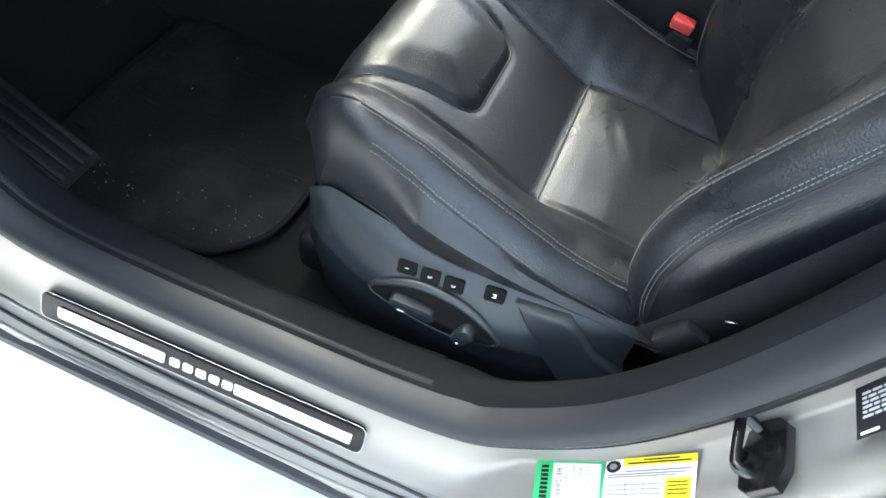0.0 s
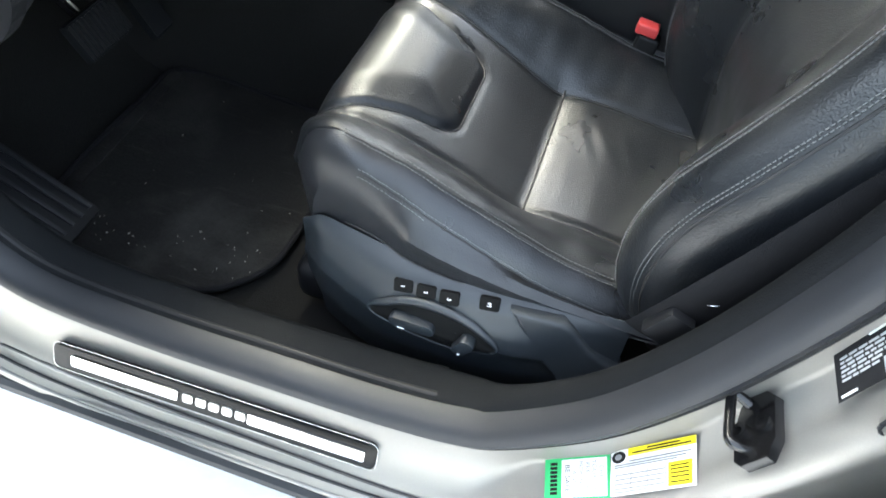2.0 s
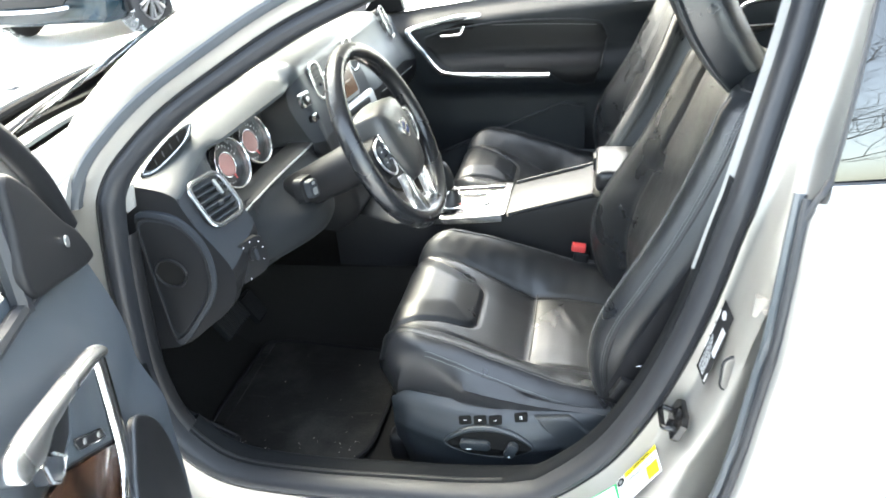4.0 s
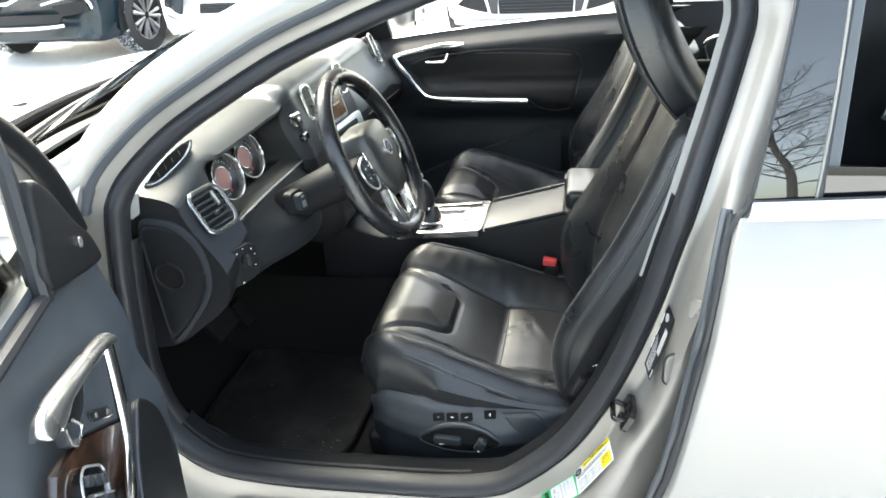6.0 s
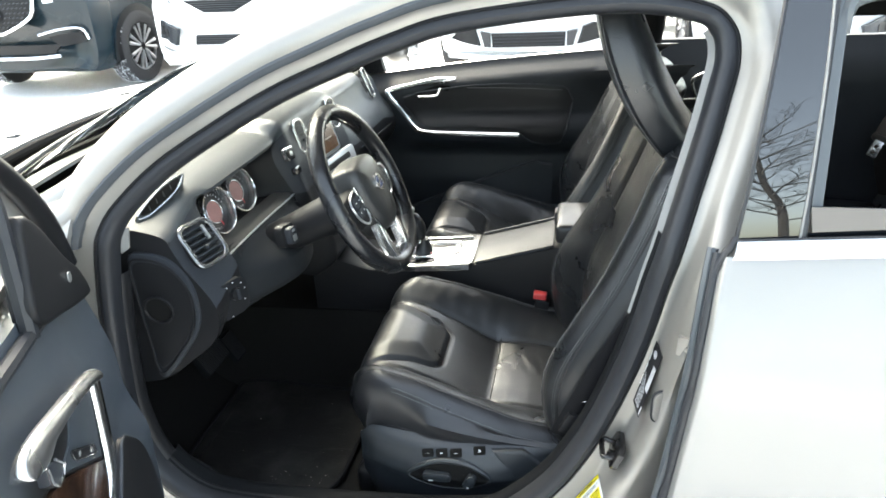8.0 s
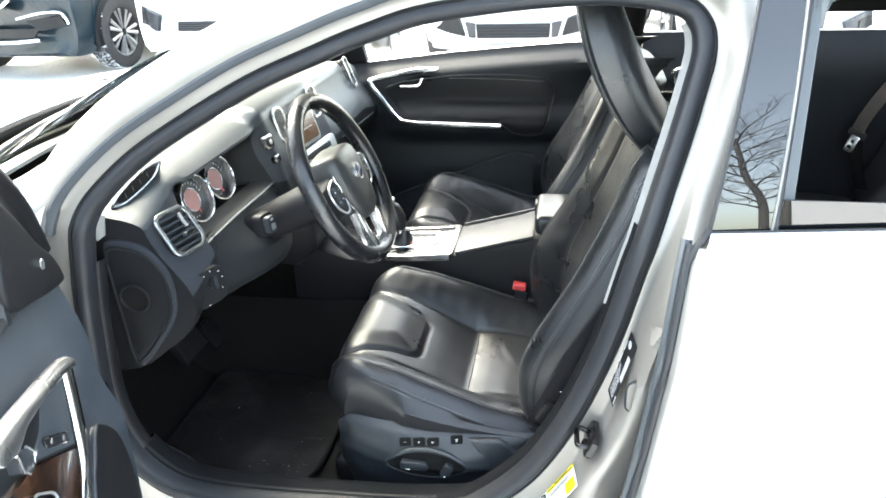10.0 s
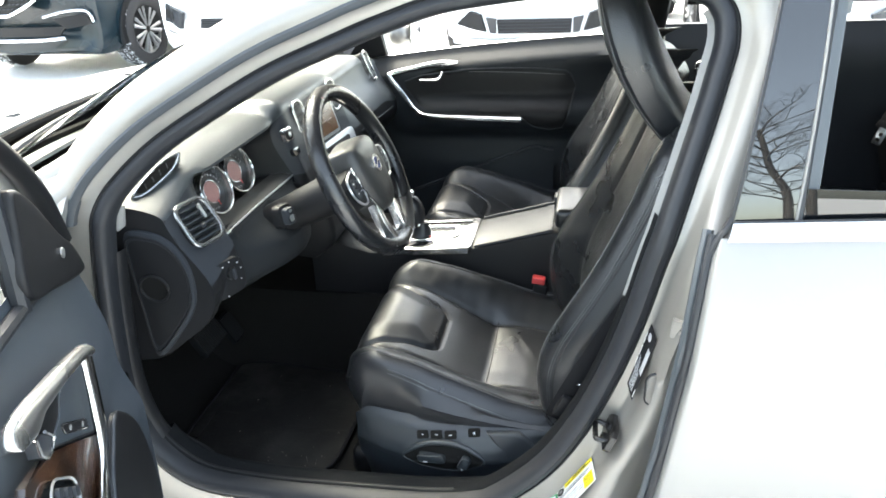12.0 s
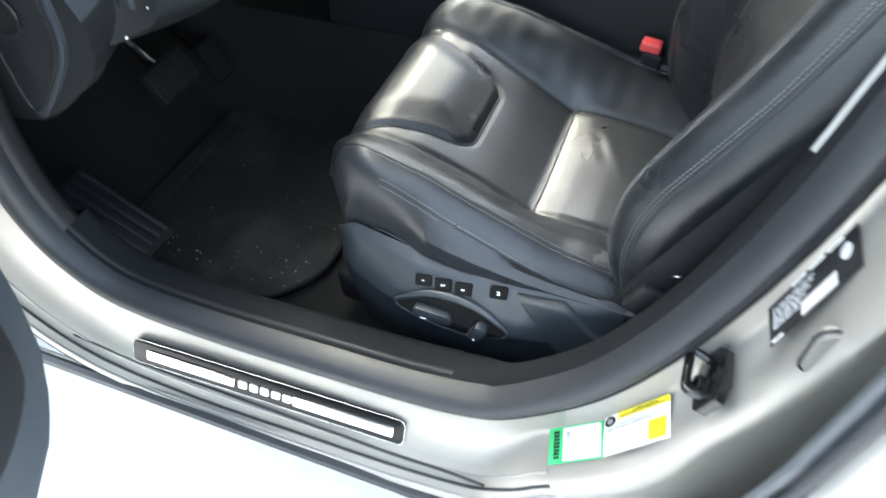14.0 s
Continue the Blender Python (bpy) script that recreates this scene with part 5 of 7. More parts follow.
def dash_point(y, k):
    i = min(int(k), len(DASH_P) - 2)
    f = k - i
    def at(p):
        q = [p[max(0, min(len(p) - 1, i + d))] for d in (-1, 0, 1, 2)]
        return [0.5 * (2 * q[1][n] + (q[2][n] - q[0][n]) * f + (2 * q[0][n] - 5 * q[1][n] + 4 * q[2][n] - q[3][n]) * f * f + (3 * q[1][n] - q[0][n] - 3 * q[2][n] + q[3][n]) * f ** 3) for n in (0, 1)]
    a, b, c = at(DASH_P), at(BIN_P), at(MIDDLE_P)
    wb = smooth01(0.315, 0.385, y) * (1 - smooth01(0.67, 0.735, y))
    wc = smooth01(0.70, 0.76, y) * (1 - smooth01(1.10, 1.16, y))
    x = a[0] * (1 - wb - wc * (1 - wb)) + b[0] * wb + c[0] * wc * (1 - wb)
    z = a[1] * (1 - wb - wc * (1 - wb)) + b[1] * wb + c[1] * wc * (1 - wb)
    end = smooth01(0.34, 0.20, y)
    z -= 0.040 * end * (1 if k > 1 else 0.5)
    x -= 0.035 * end * smooth01(5.5, 3.0, k)
    far_end = smooth01(1.45, 1.62, y)
    z -= 0.03 * far_end
    return Vector((x, y, z))


ysamp = [0.205 + 0.13 * i / 6 for i in range(6)] + [0.335 + 0.05 * i / 8 for i in range(8)] + [0.385 + 0.305 * i / 10 for i in range(10)] + [0.69 + 0.08 * i / 10 for i in range(10)] + [0.77 + 0.85 * i / 22 for i in range(23)]
dp("dash_panel", loft([[dash_point(y, k / 3) for k in range(18)] for y in ysamp], False, False), M_DASH, "dark grey soft dashboard skin")
# Same skin carried on in charcoal: the face's shade is in the colour.
dp("dash_front_shaded", loft([[dash_point(y, k / 3) for k in range(17, 28)] for y in ysamp if y < 1.13], False, False), M_PLASTIC, "front face of the dashboard, darkened to charcoal as in shade")
dp("dash_end", loft([[dash_point(y, k / 3) for k in range(17, 28)] for y in ysamp if y > 1.08], False, False), M_DASH, "pale grey dashboard end above the glove box")
dp("lower_dash", loft([[dash_point(y, k / 3) for k in range(27, 3 * (len(DASH_P) - 1) + 1)] for y in ysamp], False, False), M_PLASTIC_DARK, "black plastic lower dashboard")
dp("gauge_cowl", loft([[dash_point(y, k / 3) + Vector((0.0035, 0, 0.0005 if k < 24 else 0.0035)) for k in range(16, 31)] for y in (0.352 + 0.36 * i / 40 for i in range(41))], False, False), M_PLASTIC_DARK, "black hollow round the gauges")
# end face and its fuse cover
end_pts = [dash_point(0.206, k / 2) for k in range(4, 2 * (len(DASH_P) - 1) + 1)]
dp("end_panel", slab(end_pts + [Vector((-0.66, 0.206, 0.72)), Vector((-0.72, 0.206, 0.95))], (0, -1, 0), 0.02), M_PLASTIC_DARK, smooth=False)
cov = [(-0.552, 0.935), (-0.50, 0.938), (-0.466, 0.922), (-0.440, 0.885), (-0.432, 0.84), (-0.440, 0.79), (-0.475, 0.735), (-0.542, 0.668), (-0.552, 0.76), (-0.556, 0.87)]
cover_out = crom([(x, 0.199, z) for x, z in cov], 5, True)
dp("fuse_cover", slab(cover_out, (0, -1, 0), 0.012, 0.004), M_PLASTIC, "dark grey end cover")
inner = [p.lerp(Vector((-0.508, 0.199, 0.83)), 0.10) + Vector((0, -0.003, 0)) for p in cover_out]
dp("cover_rim", tube(inner, 0.0022, 8, closed=True), M_PLASTIC_DARK, "raised rim of the end cover")
dp("cover_face", slab([p.lerp(Vector((-0.508, 0.199, 0.83)), 0.16) + Vector((0, -0.001, 0)) for p in cover_out], (0, -1, 0), 0.006, 0.002), M_PLASTIC_DARK)
# Raised black disc: the finger recess is only painted as shade.
dp("finger_recess_shade", disc((-0.512, 0.196, 0.826), (0, -1, 0), 0.0, 0.026, 0.006, 28), M_DULL_BLACK, "flat black disc painting the shade of the finger recess")
dp("grip_rim", tube([Vector((-0.512 + 0.029 * math.cos(a), 0.1945, 0.826 + 0.027 * math.sin(a))) for a in (2 * math.pi * i / 28 for i in range(28))], 0.0028, 8, closed=True), M_PLASTIC_DARK)

# side air vent
vn, vy = Vector((0.80, -0.22, 0.52)).normalized(), Vector((0.22, 0.97, 0.0)).normalized()
vu = vn.cross(vy).normalized()
vc = Vector((-0.436, 0.261, 0.936))


def vent(center, n, a, b, w, h, slats, label, name="air_vent"):
    """A framed air vent; a and b are its across and upward ways."""
    v = dp(name, tube([center + a * p + b * q for p, q in round_rect(w, h, 0.020, 6)], 0.0046, 8, closed=True, up=n, flat=0.7), M_SURROUND, label)
    dp("duct", slab([center + a * p + b * q - n * 0.012 for p, q in round_rect(w * 0.96, h * 0.96, 0.018, 4)], n, 0.03, 0.001), M_PLASTIC_DARK, "", v)
    for i in range(slats):
        q = -h * 0.36 + h * 0.72 * i / (slats - 1)
        cc = center + b * q - n * 0.003
        half = w * (0.44 if 0 < i < slats - 1 else 0.38)
        rows = []
        for t in (-1, 1):
            e = cc + a * (half * t)
            rows.append([e + n * 0.004 + b * 0.0015, e + n * 0.004 - b * 0.0015, e - n * 0.008 - b * 0.006, e - n * 0.008 - b * 0.003])
        dp("slat", loft(rows), M_PLASTIC, "", v, False)
    dp("vane_knob", box(*(center - b * 0.01 + n * 0.004), 0.006, 0.012, 0.008, 0.002), M_PLASTIC, "", v)
    return v


vent(vc + vy * 0.006, vn, vy, vu, 0.080, 0.084, 6, "side air vent in a satin silver frame")
dp("vent_wheel", slab([vc + vy * (0.024 + p) + vu * (0.016 + q) + vn * 0.003 for p, q in round_rect(0.006, 0.03, 0.0025)], vn, 0.006, 0.001), M_SATIN)
# demister grille on the upper corner
dg = crom([Vector(p) for p in ((-0.541, 0.230, 0.994), (-0.531, 0.257, 1.015), (-0.513, 0.294, 1.037), (-0.490, 0.329, 1.051), (-0.485, 0.325, 1.043), (-0.491, 0.302, 1.025), (-0.509, 0.266, 1.005), (-0.525, 0.241, 0.993))], 4, True)
dn = Vector((0.5, -0.6, 0.62)).normalized()
dc = sum(dg, Vector()) / len(dg)
demist = dp("demister_grille", slab(dg, dn, 0.03, 0.002), M_DASH, "light-edged demister slot")
dp("slot", slab([dc.lerp(p, 0.78) + dn * 0.002 for p in dg], dn, 0.003, 0.0005), M_DULL_BLACK, "dark slot", demist)
dp("slot_rim", tube([dc.lerp(p, 0.92) + dn * 0.001 for p in dg], 0.0015, 6, closed=True), M_SURROUND, "satin slot rim", demist)
for i in range(4):
    q = dg[0].lerp(dg[12], 0.25 + 0.15 * i)
    dp("slat", tube([q + dn * 0.003 + Vector((0.008, -0.002, -0.006)), q + dn * 0.003 + Vector((0.002, 0.004, 0.002))], 0.0010, 5), M_PLASTIC, "", demist)

# gauges
M_DIAL = material("black_dial", (0.02, 0.02, 0.022), 0.3, scale=200)
M_DIAL_RED = material("dial_red_centre", (0.27, 0.135, 0.125), 0.35, scale=150, var=0.1)
gn = Vector((0.94, -0.10, 0.30)).normalized()
g1 = gn.orthogonal().normalized()
g2 = gn.cross(g1)


def round_ring(c, r, h, n=44):
    return [c + gn * h + g1 * (r * math.cos(a)) + g2 * (r * math.sin(a)) for a in (2 * math.pi * i / n for i in range(n))]


for c in ((-0.509, 0.452, 0.923), (-0.515, 0.574, 0.927)):
    c = Vector(c)
    g = dp("gauge_ring", tube(round_ring(c, 0.0508, 0.016), 0.0020, 8, closed=True), M_CHROME, "bright outer bead of a gauge")
    dp("gauge_cone", loft([round_ring(c, r, h) for r, h in ((0.0522, 0.004), (0.0498, 0.017), (0.0475, 0.0155), (0.0428, 0.0), (0.0428, -0.006))], True, False), M_SURROUND, "wide satin metal gauge surround", g)
    dp("dial", disc(c - gn * 0.001, gn, 0, 0.0428, 0.01, 36), M_DIAL, "black dial", g)
    dp("dial_rim", tube(round_ring(c, 0.0250, 0.001), 0.0014, 6, closed=True), M_SURROUND, "", g)
    dp("dial_centre", disc(c + gn * 0.001, gn, 0, 0.0235, 0.004, 28), M_DIAL_RED, "pale reddish display centre", g)
    for i in range(20):
        a = radians(225 - 13.5 * i)
        way = g1 * math.cos(a) + g2 * math.sin(a)
        side = gn.cross(way)
        p = c + way * 0.0375
        dp("tick", slab([p + way * 0.0024 + side * 0.0004, p - way * 0.0024 + side * 0.0004, p - way * 0.0024 - side * 0.0004, p + way * 0.0024 - side * 0.0004], gn, 0.0006), M_WHITE, "", g, False)
    way = g1 * math.cos(radians(235)) + g2 * math.sin(radians(235))
    dp("needle", tube([c + gn * 0.004 + way * 0.023, c + gn * 0.004 + way * 0.034], 0.0011, 5), M_RED, "", g)
dp("gauge_backing", slab([Vector((-0.535, y, z)) for y, z in ((0.37, 0.88), (0.37, 0.985), (0.70, 0.99), (0.70, 0.88))], gn, 0.01, 0.004), M_PLASTIC_DARK, "black gauge panel")
M_SHELF = material("brown_grey_satin", (0.085, 0.080, 0.074), 0.38, 0.6, grain=0.05, scale=500)
edge = crom([(-0.440, 0.348, 0.868), (-0.434, 0.50, 0.876), (-0.434, 0.66, 0.873), (-0.44, 0.76, 0.868)], 8)
dp("gauge_shelf", loft([[p + Vector((0.0, 0, -0.006)), p + Vector((0.001, 0, -0.001)), p + Vector((-0.010, 0, 0.004)), p + Vector((-0.030, 0, 0.006)), p + Vector((-0.050, 0, 0.006))] for p in edge], False, False), M_SHELF, "brown-grey shelf under the gauges")
dp("dash_strip", tube([p + Vector((0.001, 0, -0.001)) for p in edge], 0.0020, 8), M_SATIN, "thin satin edge of the shelf")

# lower panel, light switches, key slot
def lower_panel(u, v):
    y = 0.335 + 0.42 * u
    bulge = math.sin(math.pi * min(1, u * 1.05))
    x = -0.432 + 0.085 * bulge * smooth01(0, 0.35, v) - 0.10 * smooth01(0.6, 1.0, v)
    return Vector((x, y, 0.866 - 0.17 * v))


M_KNEE = material("matt_dash_plastic", (0.0105, 0.0120, 0.0140), 0.62, grain=0.25, scale=900, voronoi=True, stain=0.05, spec=0.12)
dp("knee_panel", sheet(lower_panel, 18, 12, 0.006), M_KNEE, "dark grey lower dash panel")
sn = Vector((0.92, -0.36, 0.05)).normalized()
sc = Vector((-0.396, 0.262, 0.818))
sa = Vector((0.36, 0.93, 0)).normalized()
sb = sn.cross(sa).normalized()
sw = dp("light_switch_panel", slab([sc + sa * p + sb * q for p, q in round_rect(0.086, 0.074, 0.022)], sn, 0.03, 0.002), M_PLASTIC_DARK, "light switch panel with white symbols")
dp("rotary_knob", disc(sc + sn * 0.008 + sa * 0.010 + sb * 0.008, sn, 0, 0.013, 0.010, 24), M_PLASTIC_DARK, "", sw)
dp("knob_grip", slab([sc + sn * 0.012 + sa * (0.010 + p) + sb * (0.008 + q) for p, q in round_rect(0.006, 0.022, 0.003)], sn, 0.006, 0.001), M_PLASTIC, "", sw)
for p, q, w, h in ((-0.008, 0.028, 0.006, 0.004), (0.008, 0.032, 0.005, 0.004), (0.028, 0.024, 0.006, 0.005), (0.034, 0.010, 0.005, 0.006), (-0.034, -0.004, 0.005, 0.010), (-0.026, -0.008, 0.006, 0.005), (-0.016, 0.016, 0.004, 0.004), (-0.040, -0.022, 0.003, 0.012), (-0.008, -0.034, 0.007, 0.005), (0.030, -0.012, 0.004, 0.006)):
    dp("symbol", slab([sc + sn * 0.0012 + sa * (p + a) + sb * (q + b) for a, b in round_rect(w * 0.50, h * 0.30, 0.0004)], sn, 0.001), M_WHITE, "", sw, False)
kc = Vector((-0.338, 0.436, 0.880))
kn = Vector((0.95, -0.25, 0.15)).normalized()
ka = Vector((0.25, 0.97, 0)).normalized()
kb = kn.cross(ka)
key = thing("key_fob", "dark key fob with satin edges in the ignition slot", "car key", at=kc)
part("slot", moved(slab([kc + ka * p + kb * q for p, q in round_rect(0.044, 0.048, 0.012)], kn, 0.02, 0.004), Matrix.Translation(-kc)), M_PLASTIC_DARK, key)
part("fob", moved(slab([kc + kn * 0.014 + ka * p + kb * q for p, q in round_rect(0.026, 0.036, 0.007)], kn, 0.02, 0.004), Matrix.Translation(-kc)), M_PLASTIC, key)
for q, w, h in ((-0.005, 0.013, 0.014), (0.011, 0.010, 0.006)):
    part("fob_plate", moved(slab([kc + kn * 0.0146 + ka * a + kb * (q + b) for a, b in round_rect(w, h, 0.003)], kn, 0.001), Matrix.Translation(-kc)), M_SATIN, key)

# centre stack
cn = Vector((0.96, -0.10, 0.28)).normalized()
ca = Vector((0.10, 0.99, 0)).normalized()
cb = cn.cross(ca).normalized()


def stack_plate(name, y, z, x, w, h, mat, label="", r=0.008, d=0.01, parent=None):
    c = Vector((x, y, z))
    return dp(name, slab([c + ca * p + cb * q for p, q in round_rect(w, h, min(r, w * 0.45, h * 0.45))], cn, d, min(0.002, d * 0.3)), mat, label, parent)


st = stack_plate("start_button", 0.722, 0.972, -0.434, 0.040, 0.034, M_SURROUND, "start button in a satin frame")
stack_plate("button_face", 0.722, 0.972, -0.431, 0.030, 0.025, M_PLASTIC_DARK, parent=st)
stack_plate("button_centre", 0.722, 0.972, -0.4295, 0.012, 0.012, M_SATIN, parent=st)
stack_plate("lamp_window", 0.735, 0.925, -0.424, 0.032, 0.020, M_GLOSS_BLACK, "small dark sensor window")
vent(Vector((-0.440, 0.825, 0.985)), cn, ca, cb, 0.050, 0.085, 4, "centre air vent in a satin frame")
vent(Vector((-0.440, 1.075, 0.985)), cn, ca, cb, 0.050, 0.085, 4, "centre air vent in a satin frame")
M_GREY_LINE = material("pale_display_line", (0.30, 0.26, 0.22), 0.5, scale=200)
scr = stack_plate("screen", 0.935, 0.945, -0.426, 0.165, 0.095, M_SATIN, "display screen in a satin frame", 0.012)
M_SCREEN = material("lit_brown_display", (0.05, 0.032, 0.022), 0.25, scale=200)
lit = M_SCREEN.node_tree.nodes["Principled BSDF"]
lit.inputs["Emission Color"].default_value, lit.inputs["Emission Strength"].default_value = (0.9, 0.52, 0.32, 1), 0.006
stack_plate("screen_face", 0.935, 0.947, -0.4248, 0.150, 0.080, M_SCREEN, "lit brown display", 0.006, parent=scr)
for q in (0.018, -0.004):
    stack_plate("line", 0.930, 0.947 + q, -0.4238 - 0.28 * q, 0.110, 0.0035, M_GREY_LINE, r=0.001, d=0.002, parent=scr)
for p in (-0.055, 0.055):
    stack_plate("line", 0.930 + p, 0.954, -0.4255 - 0.1 * p, 0.003, 0.026, M_GREY_LINE, r=0.001, d=0.002, parent=scr)
dk = stack_plate("control_panel", 0.95, 0.790, -0.380, 0.25, 0.115, M_PLASTIC_DARK, "black centre control panel")
bz = stack_plate("bezel", 0.965, 0.862, -0.400, 0.25, 0.062, M_SATIN, "satin silver bezel with a disc slot", 0.012)
stack_plate("disc_slot", 0.975, 0.872, -0.3985, 0.15, 0.016, M_PLASTIC_DARK, "dark disc slot", 0.006, parent=bz)
for yy in (0.86, 1.04):
    dp("dial_knob", disc(Vector((-0.358, yy, 0.785)), cn, 0, 0.024, 0.03, 28), M_SATIN, "satin dial knob", dk)
for i in range(12):
    dp("key", box(-0.386 + (i // 3) * 0.008, 0.905 + (i % 3) * 0.045, 0.826 - (i // 3) * 0.027, 0.012, 0.036, 0.020, 0.003, 2, pose(0, 0, 0, 0, -16, 0)), M_PLASTIC, "", dk)
# far end vent and glove box line
vent(Vector((-0.452, 1.495, 0.985)), Vector((0.93, 0.10, 0.35)).normalized(), Vector((-0.10, 0.99, 0)).normalized(), Vector((-0.35, -0.03, 0.93)).normalized(), 0.055, 0.10, 4, "far side air vent in a satin frame")
dp("glove_box", slab([dash_point(y, k) + Vector((0.004, 0, 0)) for y, k in ((1.18, 9.4), (1.56, 9.4), (1.54, 11.8), (1.20, 11.8))], (1, 0, 0.1), 0.01, 0.003), M_DASH, "closed glove box lid")

# ---- steering column and wheel ----
wa = radians(25)
HUB = Vector((-0.190, 0.530, 0.953))
wn_, wu, wy = Vector((math.cos(wa), 0, math.sin(wa))), Vector((-math.sin(wa), 0, math.cos(wa))), Vector((0, 1, 0))
col = thing("steering_column", "black steering column shroud behind the wheel", "steering column", at=HUB)
HI = Matrix.Translation(-HUB)
rings = []
for t, rw, rh in ((-0.27, 0.044, 0.038), (-0.20, 0.046, 0.040), (-0.12, 0.048, 0.044), (-0.06, 0.050, 0.048), (-0.045, 0.044, 0.044)):
    c = HUB + wn_ * t - wu * 0.02
    rings.append([c + wy * (rw * math.cos(a)) + wu * (rh * math.sin(a)) for a in (2 * math.pi * i / 24 for i in range(24))])
part("shroud", moved(loft(rings), HI), M_PLASTIC_DARK, col)
wheel = thing("steering_wheel", "black leather steering wheel with satin silver spoke trim", "steering wheel", at=HUB)


def wp(name, bm, mat, label="", parent=None):
    return part(name, moved(bm, HI), mat, parent or wheel, label)


def on_wheel(p, q, h=0.0):
    """p to the driver's right across, q up the wheel's face, h towards the driver."""
    return HUB + wy * p + wu * q + wn_ * h


R = 0.176
rim = [on_wheel(R * math.cos(a), R * math.sin(a)) for a in (2 * math.pi * i / 72 for i in range(72))]
rr = [0.0175 + 0.0015 * abs(math.cos(2 * math.pi * i / 72)) for i in range(72)]
rim_ob = wp("rim", tube(rim, rr, 14, closed=True, up=wn_), M_RIM, "black leather rim")
for a in (38, 142, 205, 335):
    way = (math.cos(radians(a)), math.sin(radians(a)))
    c = on_wheel(R * way[0], R * way[1])
    t = (-way[1], way[0])
    wp("rim_seam", disc(c + (wy * t[0] + wu * t[1]) * 0.0008, wy * t[0] + wu * t[1], 0.0155, 0.0182, 0.0016, 20), M_STITCH_DARK, "", rim_ob)
hub_o = [(0.058, 0.048), (0.045, 0.058), (0, 0.062), (-0.045, 0.058), (-0.058, 0.048), (-0.064, 0.02), (-0.060, -0.012), (-0.048, -0.048), (-0.030, -0.072), (0, -0.078), (0.030, -0.072), (0.048, -0.048), (0.060, -0.012), (0.064, 0.02)]
hub_c = [(p[0] * 1.13, p[1] * 1.18 - 0.006) for p in [tuple(v)[:2] for v in crom([(a, b, 0) for a, b in hub_o], 4, True)]]
M_PLASTIC_AIRBAG = material("airbag_plastic", (0.017, 0.0175, 0.018), 0.42, grain=0.3, scale=800, voronoi=True)
rows = []
for sc_, h in ((1.04, -0.03), (1.0, 0.004), (0.96, 0.018), (0.85, 0.026), (0.5, 0.031), (0.1, 0.032)):
    rows.append([on_wheel(a * sc_, b * sc_, h) for a, b in hub_c])
wp("airbag_cover", loft(rows), M_PLASTIC_AIRBAG, "dark grey airbag cover")
for sgn in (-1, 1):
    sp_o = [(0.055, 0.030), (0.10, 0.022), (0.155, 0.016), (0.163, -0.018), (0.155, -0.050), (0.115, -0.052), (0.075, -0.058), (0.052, -0.045)]
    wp("spoke", slab([on_wheel(sgn * a, b, 0.004) for a, b in sp_o], wn_, 0.028, 0.006), M_PLASTIC_DARK, "black side spoke")
    ring = crom([on_wheel(sgn * (a + 0.008), b - 0.006, 0.009) for a, b in ((0.066, 0.022), (0.10, 0.024), (0.118, 0.010), (0.114, -0.022), (0.088, -0.044), (0.066, -0.036))], 5, True)
    bt = wp("button_panel", slab(ring, wn_, 0.008, 0.002), M_PLASTIC_DARK, "button panel")
    wp("panel_rim", tube(ring, 0.0024, 6, closed=True), M_SATIN, "satin rim", bt)
    for i in range(4):
        p, q = 0.086 + 0.020 * (i % 2), 0.0 - 0.022 * (i // 2)
        wp("button", slab([on_wheel(sgn * p + a, q + b, 0.012) for a, b in round_rect(0.018, 0.020, 0.003)], wn_, 0.004, 0.001), M_PLASTIC, "", bt)
        wp("symbol", slab([on_wheel(sgn * p + a, q + b, 0.0124) for a, b in round_rect(0.004, 0.002, 0.0008)], wn_, 0.0006), M_WHITE, "", bt)
    lo = [(0.050, -0.052), (0.062, -0.060), (0.074, -0.110), (0.066, -0.158), (0.040, -0.166), (0.034, -0.150), (0.046, -0.115)]
    wp("lower_spoke", slab([on_wheel(sgn * a * 0.82, b, 0.010) for a, b in lo], wn_, 0.022, 0.004), M_CHROME, "satin silver lower spoke")
for sgn in (-1, 1):
    wp("hub_trim", tube(crom([on_wheel(sgn * a, b, 0.010) for a, b in ((0.074, 0.026), (0.074, -0.010), (0.062, -0.050), (0.048, -0.078), (0.040, -0.092))], 5), 0.0026, 8), M_CHROME, "thin chrome edge")
em = wp("emblem", disc(on_wheel(0, 0.002, 0.036), wn_, 0.013, 0.019, 0.006, 28), M_CHROME, "round chrome emblem ring")
wp("emblem_bar", slab([on_wheel(a * 0.87 - b * 0.5, 0.002 + a * 0.5 + b * 0.87, 0.0365) for a, b in ((0.02, 0.003), (-0.02, 0.003), (-0.02, -0.003), (0.02, -0.003))], wn_, 0.003), M_CHROME, "", em)
wp("emblem_centre", disc(on_wheel(0, 0.002, 0.0335), wn_, 0, 0.013, 0.003, 24), material("emblem_blue", (0.03, 0.05, 0.16), 0.3), "", em)

# ---- centre console ----
con = thing("centre_console", "dark grey centre console with satin shifter surround", "console", at=(0.0, MID, 0.45))
CI = Matrix.Translation((0, -MID, -0.45))


def kp(name, bm, mat, label="", parent=None):
    return part(name, moved(bm, CI), mat, parent or con, label)


TOPZ = [(-0.45, 0.66), (-0.30, 0.612), (-0.20, 0.618), (-0.02, 0.632), (0.20, 0.690), (0.30, 0.705), (0.55, 0.70)]


